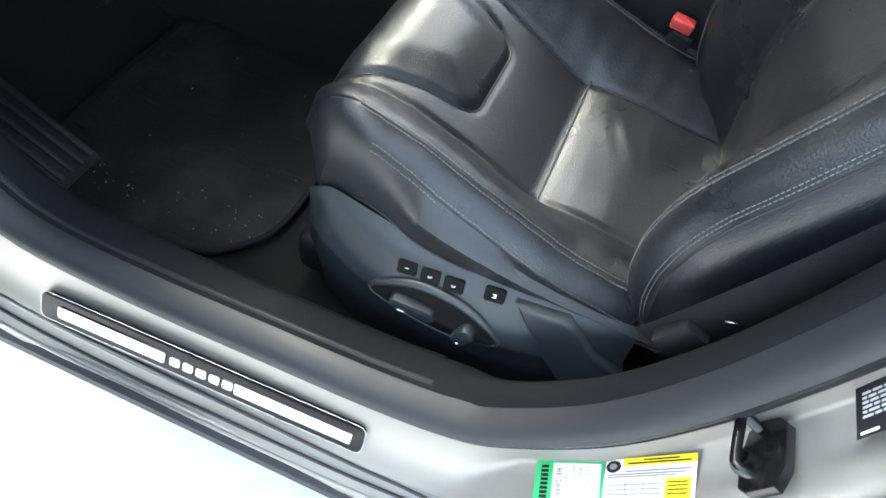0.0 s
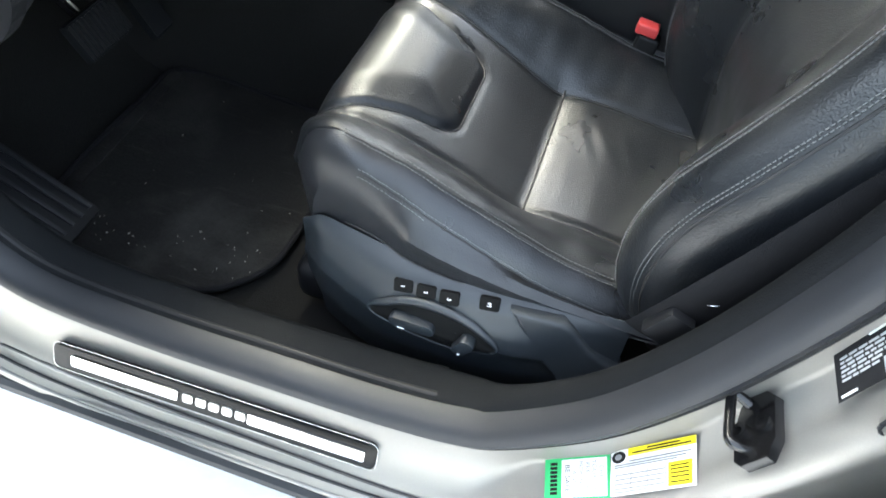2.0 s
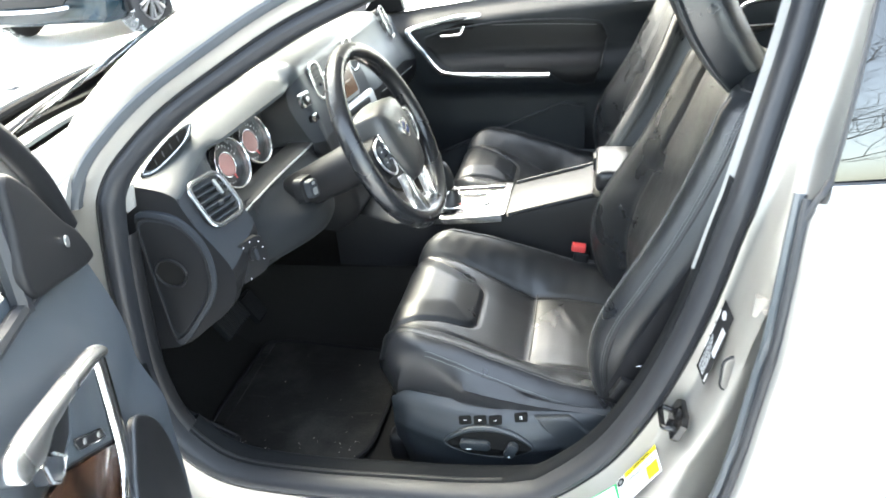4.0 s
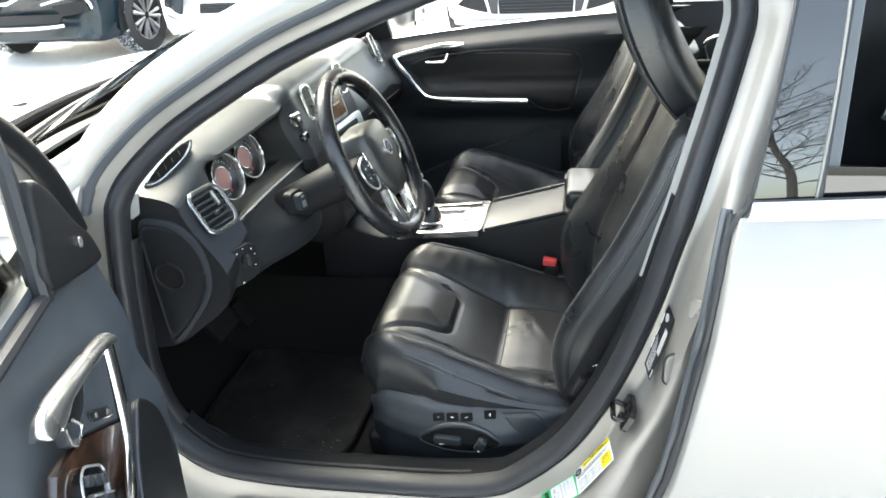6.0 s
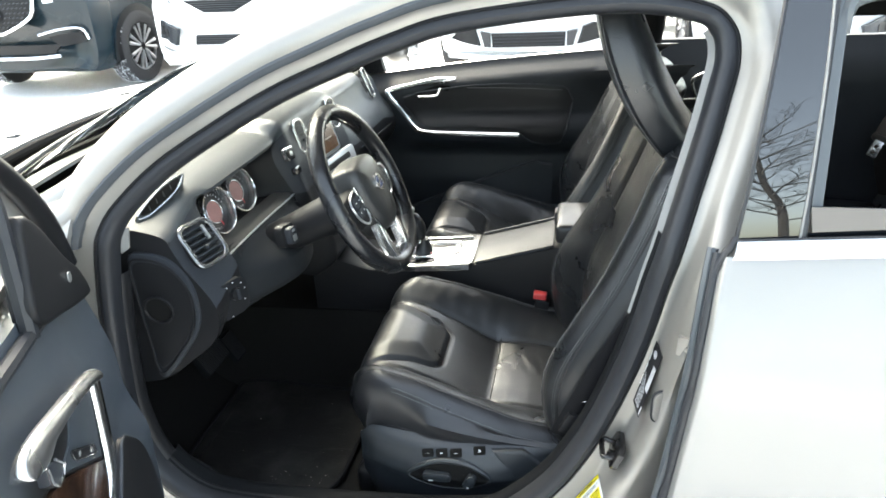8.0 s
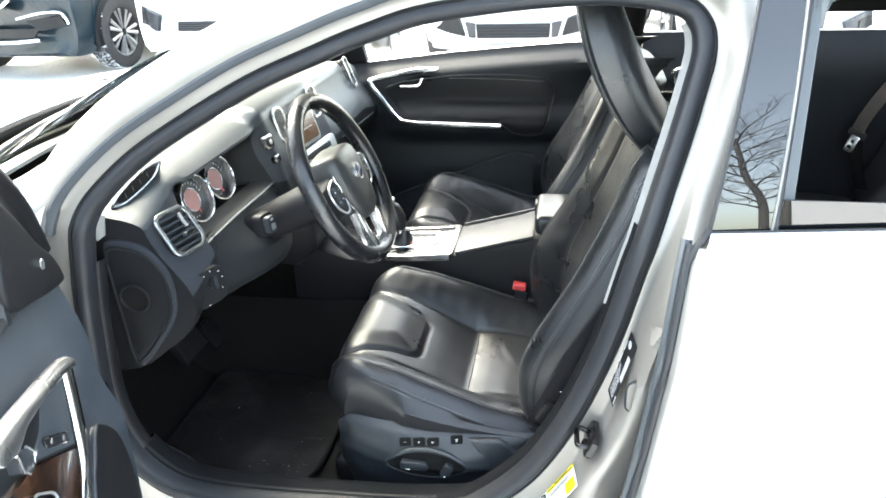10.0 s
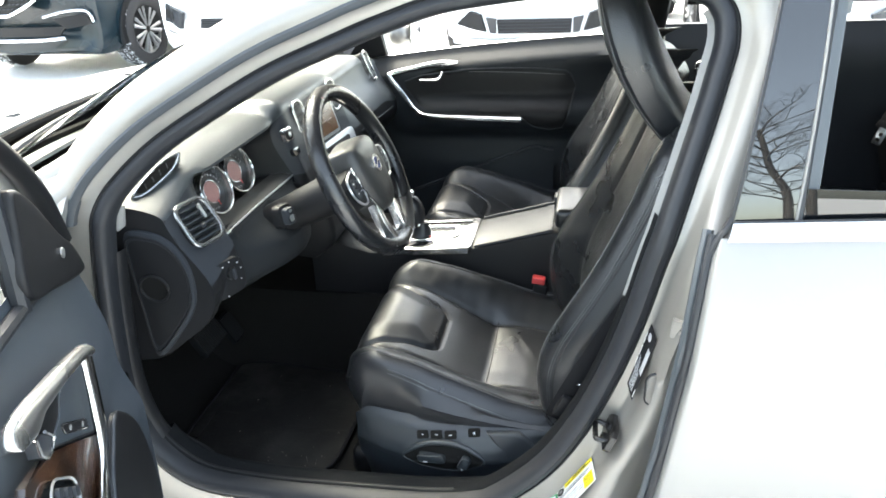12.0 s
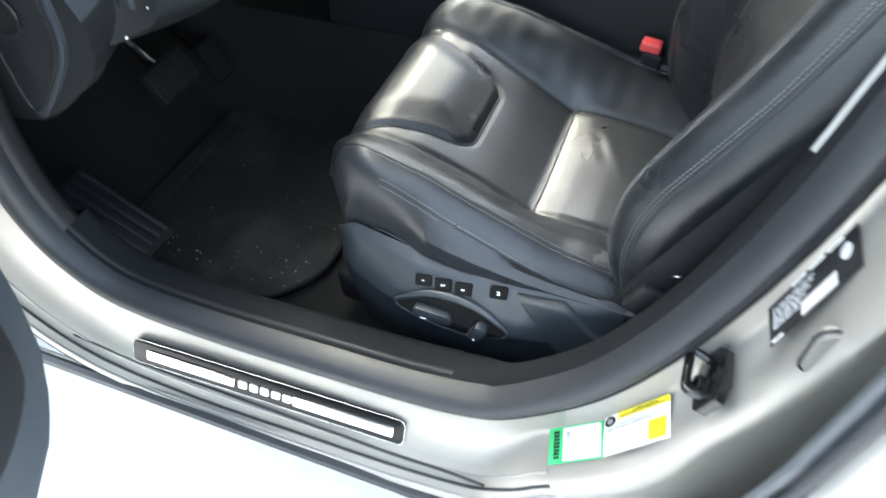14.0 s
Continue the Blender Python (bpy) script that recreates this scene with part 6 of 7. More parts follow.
def console_ring(x):
    z = lerp_table(TOPZ, x)
    w = 0.095
    return [Vector((x, MID - w - 0.012, 0.30)), Vector((x, MID - w - 0.008, 0.45)), Vector((x, MID - w, z - 0.02)), Vector((x, MID - w + 0.004, z - 0.006)), Vector((x, MID - w + 0.014, z)), Vector((x, MID, z + 0.003)),
            Vector((x, MID + w - 0.014, z)), Vector((x, MID + w - 0.004, z - 0.006)), Vector((x, MID + w, z - 0.02)), Vector((x, MID + w + 0.008, 0.45)), Vector((x, MID + w + 0.012, 0.30))]


kp("body", loft([console_ring(-0.46 + 1.0 * i / 30) for i in range(31)]), M_PLASTIC_DARK, "dark grey console body")


def on_top(x, w, h=0.0):
    return Vector((x, MID + w, lerp_table(TOPZ, x) + h))


# satin surround with a dark gate plate
so = [(-0.30, -0.060), (-0.26, -0.092), (-0.15, -0.101), (-0.02, -0.103), (-0.012, -0.09), (-0.008, 0.09), (-0.02, 0.103), (-0.15, 0.101), (-0.26, 0.092), (-0.30, 0.060)]
kp("shifter_surround", slab([on_top(x, w, 0.008) for x, w in so], (0, 0, 1), 0.018, 0.004), M_SURROUND, "satin silver shifter surround")
for pts, lab in ((((-0.268, -0.084), (-0.185, -0.088), (-0.115, -0.080), (-0.120, -0.058), (-0.175, -0.050), (-0.268, -0.056)), "black gear gate"), (((-0.200, 0.014), (-0.075, 0.018), (-0.075, 0.032), (-0.200, 0.030)), "black gate slot"),
                 (((-0.232, 0.048), (-0.028, 0.056), (-0.028, 0.084), (-0.232, 0.080)), "dark switch plate")):
    kp("gate_plate", slab([on_top(x, w, 0.0105) for x, w in pts], (0, 0, 1), 0.006, 0.0015), M_PLATE, lab)
gate = crom([on_top(x, w, 0.0095) for x, w in ((-0.235, -0.044), (-0.10, -0.046), (-0.060, -0.030), (-0.055, 0.000), (-0.062, 0.036), (-0.10, 0.044), (-0.235, 0.042), (-0.25, 0.0))], 4, True)
kp("gate_frame", tube(gate, 0.0028, 8, closed=True), M_CHROME, "bright raised frame of the gear gate")
kp("gate_rail", tube([on_top(-0.240 + 0.21 * i / 8, 0.068, 0.013) for i in range(9)], 0.003, 8), M_CHROME, "bright rail across the switch plate")
kp("gate_light", slab([on_top(-0.135 + a, -0.022 + b, 0.0100) for a, b in round_rect(0.009, 0.007, 0.002)], (0, 0, 1), 0.002), M_RED, "small red gear light")
# closed lid up to the armrest
kp("console_lid", loft([[on_top(x, w, h) for w, h in ((-0.090, -0.002), (-0.089, 0.004), (-0.082, 0.0065), (0, 0.0075), (0.082, 0.0065), (0.089, 0.004), (0.090, -0.002))] for x in (-0.004 + 0.0255 * i for i in range(9))]), M_PLASTIC, "smooth grey console lid")
kp("side_strip", tube([on_top(0.02 * i, 0.093, 0.006) for i in range(11)], 0.0045, 6), M_PLASTIC, "raised edge beside the lid")
kp("lid_groove", tube([on_top(0.02 * i, 0.079, 0.0066) for i in range(10)], 0.0022, 6), M_DULL_BLACK, "dark groove along the lid")
kp("armrest", box(0.37, MID, 0.722, 0.33, 0.185, 0.052, 0.018, 4), M_LEATHER_FINE, "dark padded armrest lid")
kp("armrest_catch", box(0.208, MID + 0.045, 0.722, 0.016, 0.044, 0.036, 0.006, 3), M_PLASTIC, "grey armrest catch")

lever = thing("gear_lever", "black and chrome gear lever in the console", "gear lever", at=(-0.17, MID, 0.62))
LI = Matrix.Translation((0.17, -MID, -0.62))
part("gaiter", moved(loft([[Vector((-0.168 + 0.002 * k + r * math.cos(a), MID - 0.005 + r * math.sin(a), 0.628 + h)) for a in (2 * math.pi * i / 18 for i in range(18))] for k, (r, h) in enumerate(((0.034, 0.0), (0.030, 0.006), (0.026, 0.012), (0.022, 0.020), (0.017, 0.030), (0.0145, 0.040)))]), LI), M_LEATHER_FINE, lever, "black leather gaiter")
part("collar", moved(disc((-0.172, MID - 0.005, 0.668), (-0.1, 0, 1), 0, 0.0165, 0.010, 20), LI), M_CHROME, lever, "chrome collar")
rings = []
for t, r1, r2 in ((0, 0.008, 0.008), (0.06, 0.016, 0.015), (0.2, 0.024, 0.021), (0.45, 0.029, 0.025), (0.7, 0.028, 0.024), (0.9, 0.023, 0.020), (1.0, 0.012, 0.010)):
    c = Vector((-0.170, MID - 0.005, 0.660)).lerp(Vector((-0.196, MID - 0.005, 0.742)), t)
    rings.append([c + Vector((r1 * math.cos(a), r2 * math.sin(a), 0.2 * r1 * math.cos(a))) for a in (2 * math.pi * i / 18 for i in range(18))])
part("knob", moved(loft(rings), LI), M_LEATHER_FINE, lever, "black leather knob")
part("knob_cap", moved(box(-0.199, MID - 0.005, 0.748, 0.034, 0.030, 0.014, 0.006, 3, pose(0, 0, 0, 0, -12, 0)), LI), M_SATIN, lever, "satin knob cap")


# ---- open front door ----
DTH = radians(66)
HINGE = Vector((-0.60, 0.07, 0.0))
du, dnn = Vector((math.cos(DTH), -math.sin(DTH), 0)), Vector((math.sin(DTH), math.cos(DTH), 0))
front_door = thing("front_door", "open front car door with black trim and satin handle", "car door", at=HINGE + Vector((0, 0, 0.3)))
ODI = Matrix.Translation(-(HINGE + Vector((0, 0, 0.3))))


def D(s, z, n=0.0):
    return HINGE + du * s + dnn * n + Vector((0, 0, z))


def op(name, bm, mat, label="", parent=None, smooth=True):
    return part(name, moved(bm, ODI), mat, parent or front_door, label, smooth)


def trim_n(s, z):
    """Depth of the trim over the door's plane."""
    n = 0.085 + 0.012 * smooth01(0.15, 0.3, s)
    n -= 0.06 * smooth01(0.80, 1.07, z)
    n += 0.028 * (1 - smooth01(0.70, 0.80, z))
    n += 0.05 * smooth01(0.48, 0.60, s) * smooth01(0.66, 0.72, z) * (1 - smooth01(0.78, 0.86, z))
    return n


FRONT_S = [(0.415, 0.33), (0.425, 0.24), (0.45, 0.18), (0.50, 0.138), (0.58, 0.116), (0.66, 0.105), (0.75, 0.085), (0.85, 0.055), (0.95, 0.035), (1.03, 0.035)]


def trim_pt(u, v):
    z = 0.415 + 0.610 * v
    s0 = lerp_table(FRONT_S, z)
    s = s0 + (1.02 - s0) * u
    top = 0.03 * smooth01(0.2, 0.9, u) * v
    return D(s, z + top, trim_n(s, z) - 0.03 * (1 - smooth01(0.0, 0.02, u)))


op("trim_panel", sheet(trim_pt, 44, 44, 0.02), M_DOOR_TRIM_LIT, "moulded door trim, lightened to dark grey as if lit by the sky")
op("outer_skin", sheet(lambda u, v: D(-0.02 + 0.20 * (1 - v) ** 3 + (1.08 - 0.20 * (1 - v) ** 3) * u, 0.40 + 0.63 * v, -0.055 + lerp_table(DOOR_Y, 0.40 + 0.63 * v)), 12, 16, 0.01), M_PAINT)
op("door_shell", loft([[D(a, z, -0.03), D(a, z, 0.010), D(a + 0.05, z, 0.014), D(1.03, z, 0.014), D(1.05, z, -0.03)] for z, a in ((0.42, 0.30), (0.44, 0.20), (0.5, 0.12), (0.6, 0.06), (0.8, 0.0), (1.0, 0.0))]), M_PAINT_JAMB)
# handle strip: the upper arm is the grip, the lower arm runs down to the armrest
HN = 0.106
grip_rows = []
for o, i_ in (((0.284, 0.930), (0.296, 0.918)), ((0.300, 0.941), (0.318, 0.927)), ((0.364, 0.961), (0.371, 0.942)), ((0.443, 0.981), (0.420, 0.953)), ((0.480, 0.991), (0.452, 0.958)),
              ((0.509, 0.998), (0.478, 0.962)), ((0.535, 1.003), (0.496, 0.958)), ((0.556, 1.005), (0.512, 0.957)), ((0.568, 1.001), (0.530, 0.963)), ((0.574, 0.992), (0.548, 0.970)), ((0.572, 0.985), (0.560, 0.977)), ((0.568, 0.982), (0.566, 0.981))):
    a, b = D(o[0], o[1], HN), D(i_[0], i_[1], HN)
    mid, half = (a + b) / 2, (a - b) / 2
    grip_rows.append([mid + half * math.cos(q) + dnn * (0.012 * math.sin(q) + 0.002) for q in (2 * math.pi * k / 16 for k in range(16))])
grip_fine = [crom([r[k] for r in grip_rows], 4) for k in range(16)]
op("grab_handle", loft([[col_[m] for col_ in grip_fine] for m in range(len(grip_fine[0]))]), M_HANDLE, "satin silver grab handle")
lo_path = crom([D(0.292, 0.928, HN), D(0.296, 0.908, HN), D(0.306, 0.875, HN + 0.001), D(0.316, 0.848, HN + 0.002), D(0.327, 0.818, HN + 0.003), D(0.343, 0.792, HN + 0.004), D(0.372, 0.772, HN + 0.006), D(0.436, 0.753, 0.118), D(0.56, 0.742, 0.132)], 6)
op("metal_strip", tube(lo_path, 0.0165, 10, up=dnn, flat=0.5), M_CHROME, "satin silver strip")
lev = op("release_lever", slab([D(s, z, HN + 0.002) for s, z in ((0.512, 0.951), (0.490, 0.944), (0.466, 0.921), (0.486, 0.912), (0.502, 0.918), (0.514, 0.930))], dnn, 0.012, 0.003), M_PLASTIC, "dark release lever")
op("lever_edge", tube([D(s, z, HN + 0.003) for s, z in ((0.512, 0.951), (0.511, 0.930), (0.498, 0.916), (0.484, 0.914), (0.467, 0.921), (0.486, 0.943))], 0.0022, 6), M_CHROME, "bright lever edge", lev)
# Flat dark plate in place of the shaded hollow behind the grip.
op("handle_hollow_shade", slab([D(s, z, HN - 0.004) for s, z in ((0.385, 0.940), (0.42, 0.952), (0.46, 0.957), (0.482, 0.948), (0.470, 0.920), (0.450, 0.912), (0.424, 0.915))], dnn, 0.012, 0.003), M_PLASTIC_DARK, "flat dark plate painting the shaded hollow behind the handle")
op("handle_panel", slab([D(s, z, HN - 0.002) for s, z in ((0.296, 0.914), (0.350, 0.935), (0.396, 0.943), (0.424, 0.917), (0.474, 0.910), (0.325, 0.818), (0.312, 0.850), (0.300, 0.885))], dnn, 0.012, 0.002), M_HANDLE_PANEL, "blue-grey handle panel")
op("panel_joint", tube([D(0.474, 0.911, HN - 0.002), D(0.325, 0.819, HN - 0.002)], 0.0014, 6), M_PLASTIC_DARK)
lk = op("lock_switch", slab([D(0.394 + a * 0.80 + b * 0.15, 0.880 + a * 0.52 + b * 0.9, HN + 0.001) for a, b in round_rect(0.092, 0.016, 0.006)], dnn, 0.006, 0.0015), M_PLASTIC_DARK, "door lock switch")
op("switch_rim", tube([D(0.394 + a * 0.80 + b * 0.15, 0.880 + a * 0.52 + b * 0.9, HN) for a, b in round_rect(0.095, 0.018, 0.007)], 0.0012, 6, closed=True), M_GLOSS_BLACK, "", lk)
for a in (-0.024, 0.024):
    op("lock_mark", slab([D(0.394 + a * 0.80 + p, 0.880 + a * 0.52 + q, HN + 0.002) for p, q in round_rect(0.007, 0.006, 0.0025)], dnn, 0.001), M_TRIM_GREY, "", lk)
op("wood_inlay", slab([D(s, z, HN) for s, z in ((0.327, 0.815), (0.476, 0.908), (0.56, 0.93), (0.64, 0.86), (0.63, 0.775), (0.45, 0.752), (0.38, 0.768), (0.342, 0.795))], dnn, 0.010, 0.002), M_WOOD, "dark glossy walnut inlay")


def on_arm(p, q, h=0.0):
    """A place on the slanting armrest by the window switches: p towards the hinge, q down and back."""
    return D(0.528 - 0.77 * p + 0.62 * q, 0.842 - 0.64 * p - 0.66 * q, 0.116 + 0.10 * q + h)


wsw = op("window_switch_panel", slab([on_arm(a, b, 0.004) for a, b in round_rect(0.088, 0.115, 0.024)], dnn, 0.012, 0.003), M_PLATE, "black window switch panel")
op("panel_rim", tube([on_arm(a, b, 0.004) for a, b in round_rect(0.090, 0.117, 0.025)], 0.0016, 6, closed=True), M_SATIN, "thin bright rim", wsw)
for p in (-0.020, 0.020):
    for q in (-0.012, 0.024):
        op("window_switch", slab([on_arm(p + a, q + b, 0.012) for a, b in round_rect(0.030, 0.024, 0.005)], dnn, 0.010, 0.003), M_PLASTIC, "grey window switch", wsw)
        op("switch_edge", tube([on_arm(p - 0.012, q - 0.010, 0.0125), on_arm(p + 0.012, q - 0.010, 0.0125)], 0.0014, 6), M_SATIN, "", wsw)
for p in (-0.026, 0.0, 0.026):
    op("mirror_button", slab([on_arm(p + a, -0.040 + b, 0.009) for a, b in round_rect(0.016, 0.014, 0.004)], dnn, 0.006, 0.002), M_PLASTIC, "small mirror button", wsw)
# speaker pocket at the trim's lower front
pk = crom([D(s, z, 0.126) for s, z in ((0.305, 0.822), (0.276, 0.808), (0.228, 0.758), (0.200, 0.697), (0.193, 0.632), (0.200, 0.570), (0.225, 0.520), (0.30, 0.500), (0.37, 0.520), (0.415, 0.60), (0.420, 0.700), (0.372, 0.776), (0.338, 0.800))], 5, True)
op("door_pocket", slab(pk, dnn, 0.010, 0.003, 3), M_PLASTIC_DARK, "black speaker and pocket panel")
op("pocket_rim", tube([p + dnn * -0.003 for p in pk], 0.0026, 8, closed=True), M_PLASTIC, "rim of the pocket")
op("window_rubber", tube([D(0.14 + 0.09 * i, 0.995 + 0.006 * i, 0.052) for i in range(10)], 0.010, 8), M_RUBBER)
op("window_rubber", tube([D(0.14 + 0.09 * i, 0.985 + 0.006 * i, 0.028) for i in range(10)], 0.008, 8), M_CHROME, "bright window edge")
sail = crom([D(s, z, 0.068) for s, z in ((0.060, 0.948), (0.085, 1.000), (0.135, 1.045), (0.20, 1.118), (0.252, 1.148), (0.275, 1.10), (0.300, 1.04), (0.285, 1.008), (0.21, 0.985), (0.12, 0.958))], 4, True)
op("mirror_triangle", slab(sail, dnn, 0.03, 0.008, 3), M_PLASTIC_DARK, "black mirror corner cover")
tw = op("tweeter_mark", disc(D(0.150, 1.015, 0.071), dnn, 0, 0.008, 0.002, 16), M_SATIN, "small bright mirror mark")
op("window_post", tube([D(0.300, 1.0, 0.052), D(0.262, 1.16, 0.045), D(0.235, 1.24, 0.03)], 0.012, 8), M_RUBBER, "black window post")
fr = crom([D(0.02, 0.985, 0.03), D(0.07, 1.09, 0.03), D(0.17, 1.20, 0.02), D(0.33, 1.305, 0.0), D(0.55, 1.385, -0.03), D(0.80, 1.40, -0.05)], 8)
op("window_frame", tube(fr, 0.017, 10), M_PLASTIC_DARK, "black upper window frame")
op("window_frame_outer", tube([p - dnn * 0.03 + du * 0.004 for p in fr], 0.016, 10), M_PAINT)
gl = op("window_pane", sheet(lambda u, v: D(0.27 + 0.7 * u, 1.0 + (0.16 + 0.2 * math.sin(u * 2.2)) * v + 0.03 * u, 0.035 - 0.05 * v), 6, 6, 0.004), M_GLASS, "clear door window")
gl.visible_shadow = False
mh = bmesh.new()
bmesh.ops.create_icosphere(mh, subdivisions=3, radius=1.0)
bmesh.ops.transform(mh, matrix=Matrix.Translation(D(0.27, 1.08, -0.16)) @ pose(0, 0, 0, 0, 0, -66) @ Matrix.Diagonal((0.08, 0.13, 0.082, 1)), verts=mh.verts)
op("mirror_housing", mh, M_PAINT, "silver mirror housing")
op("mirror_glass", slab([D(0.345 + 0.0 * a, 1.08 + b, -0.16 + a) for a, b in round_rect(0.20, 0.12, 0.04)], du, 0.01, 0.003), M_CHROME, "mirror glass")
op("check_strap", box(*(D(-0.01, 0.66, 0.05)), 0.08, 0.03, 0.03, 0.006, 2, pose(0, 0, 0, 0, 0, -50)), M_BLACK_METAL, "black door check")

# ---- fittings on the jamb ----
def jamb_frame(c, along):
    """Ways on the jamb's face that looks into the opening: along the pillar, outwards, and the face's normal."""
    a = Vector((along[0], 0, along[1])).normalized()
    return Vector(c), a, Vector((0, -1, 0)), Vector((-a.z, 0, a.x))


FJ = jamb_frame((0.334, 0.098, 0.664), (0.42, 0.91))
stk = thing("door_striker", "black steel door striker bolted to the pillar", "door striker", at=FJ[0])


def jo(fr, p, q, h=0.0):
    """p outwards, q along the pillar, h off the face."""
    return fr[0] + fr[2] * p + fr[1] * q + fr[3] * h


def jpart(th, name, bm, mat, label=""):
    return part(name, moved(bm, Matrix.Translation(-th.location)), mat, th, label)


jpart(stk, "plate", slab([jo(FJ, p, q, 0.006) for p, q in ((-0.034, -0.014), (-0.034, 0.004), (-0.027, 0.012), (0.012, 0.014), (0.028, 0.006), (0.030, -0.020), (0.024, -0.028), (-0.004, -0.030), (-0.026, -0.024))], FJ[3], 0.010, 0.003), M_BLACK_METAL)
jpart(stk, "loop", tube(crom([jo(FJ, -0.026, -0.014, 0.004), jo(FJ, -0.031, -0.017, 0.014), jo(FJ, -0.031, -0.019, 0.020), jo(FJ, -0.020, -0.019, 0.021), jo(FJ, 0.004, -0.019, 0.021), jo(FJ, 0.014, -0.018, 0.020), jo(FJ, 0.017, -0.015, 0.014), jo(FJ, 0.016, -0.012, 0.004)], 5), 0.0046, 10), M_BLACK_METAL, "bent steel loop")
for p, q in ((-0.003, 0.002), (-0.001, -0.021)):
    jpart(stk, "bolt", disc(jo(FJ, p, q, 0.0095), FJ[3], 0.0038, 0.0082, 0.005, 20), M_BLACK_METAL, "recessed star bolt")
M_GREEN = material("green_print", (0.02, 0.38, 0.12), 0.45, scale=150, var=0.05)
M_YELLOW = material("yellow_print", (0.80, 0.66, 0.02), 0.45, scale=150, var=0.05)
M_GREY_PRINT = material("grey_print", (0.20, 0.205, 0.215), 0.5, scale=150)
M_PAPER = material("label_white", (0.66, 0.67, 0.66), 0.42, scale=150, var=0.03)
M_INK = material("black_ink", (0.012, 0.012, 0.013), 0.6, scale=150, spec=0.12)


class Patch:
    """A thin label on the jamb: corner, way along the pillar (u) and way outwards (v)."""

    def __init__(self, name, label, c, u, v):
        self.c, self.u, self.v = Vector(c), Vector(u), Vector(v)
        self.n = self.u.cross(self.v).normalized()
        if self.n.z < 0:
            self.n = -self.n
        self.thing = thing(name, label, "sticker", at=self.c)

    def at(self, a, b, h=0.0):
        return self.c + self.u * a + self.v * b + self.n * h

    def rect(self, name, a0, a1, b0, b1, mat, h, label=""):
        q = [self.at(a, b, h) for a, b in ((a0, b0), (a1, b0), (a1, b1), (a0, b1))]
        return part(name, moved(slab(q, self.n, 0.0004), Matrix.Translation(-self.c)), mat, self.thing, label, False)

    def text(self, body, a, b, size, mat, along=(0, 1)):
        """Words centred at a, b, read along u*along[0] + v*along[1]."""
        cu = bpy.data.curves.new("words", "FONT")
        cu.body, cu.size, cu.align_x, cu.align_y = body, size, "CENTER", "CENTER"
        tmp = new("words", cu)
        bpy.context.view_layer.update()
        me = bpy.data.meshes.new_from_object(tmp.evaluated_get(bpy.context.evaluated_depsgraph_get()))
        bpy.data.objects.remove(tmp)
        me.materials.append(mat)
        ob = new("words", me)
        ob.parent = self.thing
        x = (self.u.normalized() * along[0] + self.v.normalized() * along[1]).normalized()
        y = self.n.cross(x)
        m = Matrix((x, y, self.n)).transposed().to_4x4()
        ob.matrix_basis = Matrix.Translation(self.at(a, b, 0.0016) - self.c) @ m
        return ob


# green and white tyre label
g = Patch("tyre_check_sticker", "green and white tyre pressure sticker on the pillar", (0.1894, 0.1210, 0.4347), (0.0580, 0.0044, 0.0522), (0.010, -0.042, -0.007))
g.rect("backing", 0, 1, 0, 1, M_GREEN, 0.0010, "green sticker")
g.rect("white_field", 0.27, 0.955, 0.05, 0.95, M_PAPER, 0.0013)
for i in range(8):
    g.rect("mark", 0.09, 0.20, 0.10 + i * 0.10, 0.17 + i * 0.10, M_INK, 0.0014)
for k, (words, mat) in enumerate((("BE SAFE", M_INK), ("AND", M_GREY_PRINT), ("MONTHLY", M_GREY_PRINT), ("PRESSURE", M_GREY_PRINT), ("YOUR TIRE", M_GREY_PRINT), ("CHECK", M_GREY_PRINT))):
    g.text(words, 0.36 + 0.103 * k, 0.5, 0.0085 if k == 0 else 0.0072, mat)
# yellow and white loading label
w = Patch("tyre_placard", "white and yellow tyre information label on the pillar", (0.2485, 0.1272, 0.4891), (0.0558, -0.0036, 0.0920), (0.008, -0.043, -0.010))
w.rect("backing", 0, 1, 0, 1, M_PAPER, 0.0010, "white label")
w.rect("yellow_band", 0.22, 1, 0, 0.17, M_YELLOW, 0.0013)
w.rect("yellow_box", 0.70, 0.96, 0.46, 0.95, M_YELLOW, 0.0013)
for b, a0, a1 in ((0.04, 0.45, 0.83), (0.10, 0.27, 0.95)):
    w.rect("bar", a0, a1, b, b + 0.03, M_INK, 0.0016)
for b, a0, a1 in ((0.27, 0.24, 0.95), (0.33, 0.05, 0.9), (0.38, 0.05, 0.8), (0.55, 0.08, 0.66), (0.65, 0.08, 0.66), (0.75, 0.08, 0.66), (0.85, 0.08, 0.66), (0.92, 0.08, 0.45)):
    w.rect("bar", a0, a1, b, b + 0.026, M_GREY_PRINT, 0.0016)
for a in (0.07, 0.26, 0.46, 0.67):
    w.rect("rule", a, a + 0.006, 0.47, 0.95, M_GREY_PRINT, 0.0015)
for b in (0.53, 0.60, 0.68, 0.76, 0.86):
    w.rect("bar", 0.73, 0.93, b, b + 0.025, M_INK, 0.0016)
for r_, mt, h in ((0.11, M_INK, 0.0014), (0.055, M_GREY_PRINT, 0.0017)):
    part("tyre_mark", moved(slab([w.at(0.10 + r_ * 0.8 * math.cos(t), 0.16 + 1.2 * r_ * math.sin(t), h) for t in (2 * math.pi * i / 20 for i in range(20))], w.n, 0.0004), Matrix.Translation(-w.c)), mt, w.thing)
# black certification label
M_DULL_PRINT = material("dull_white_print", (0.36, 0.365, 0.37), 0.5, scale=150, var=0.1)
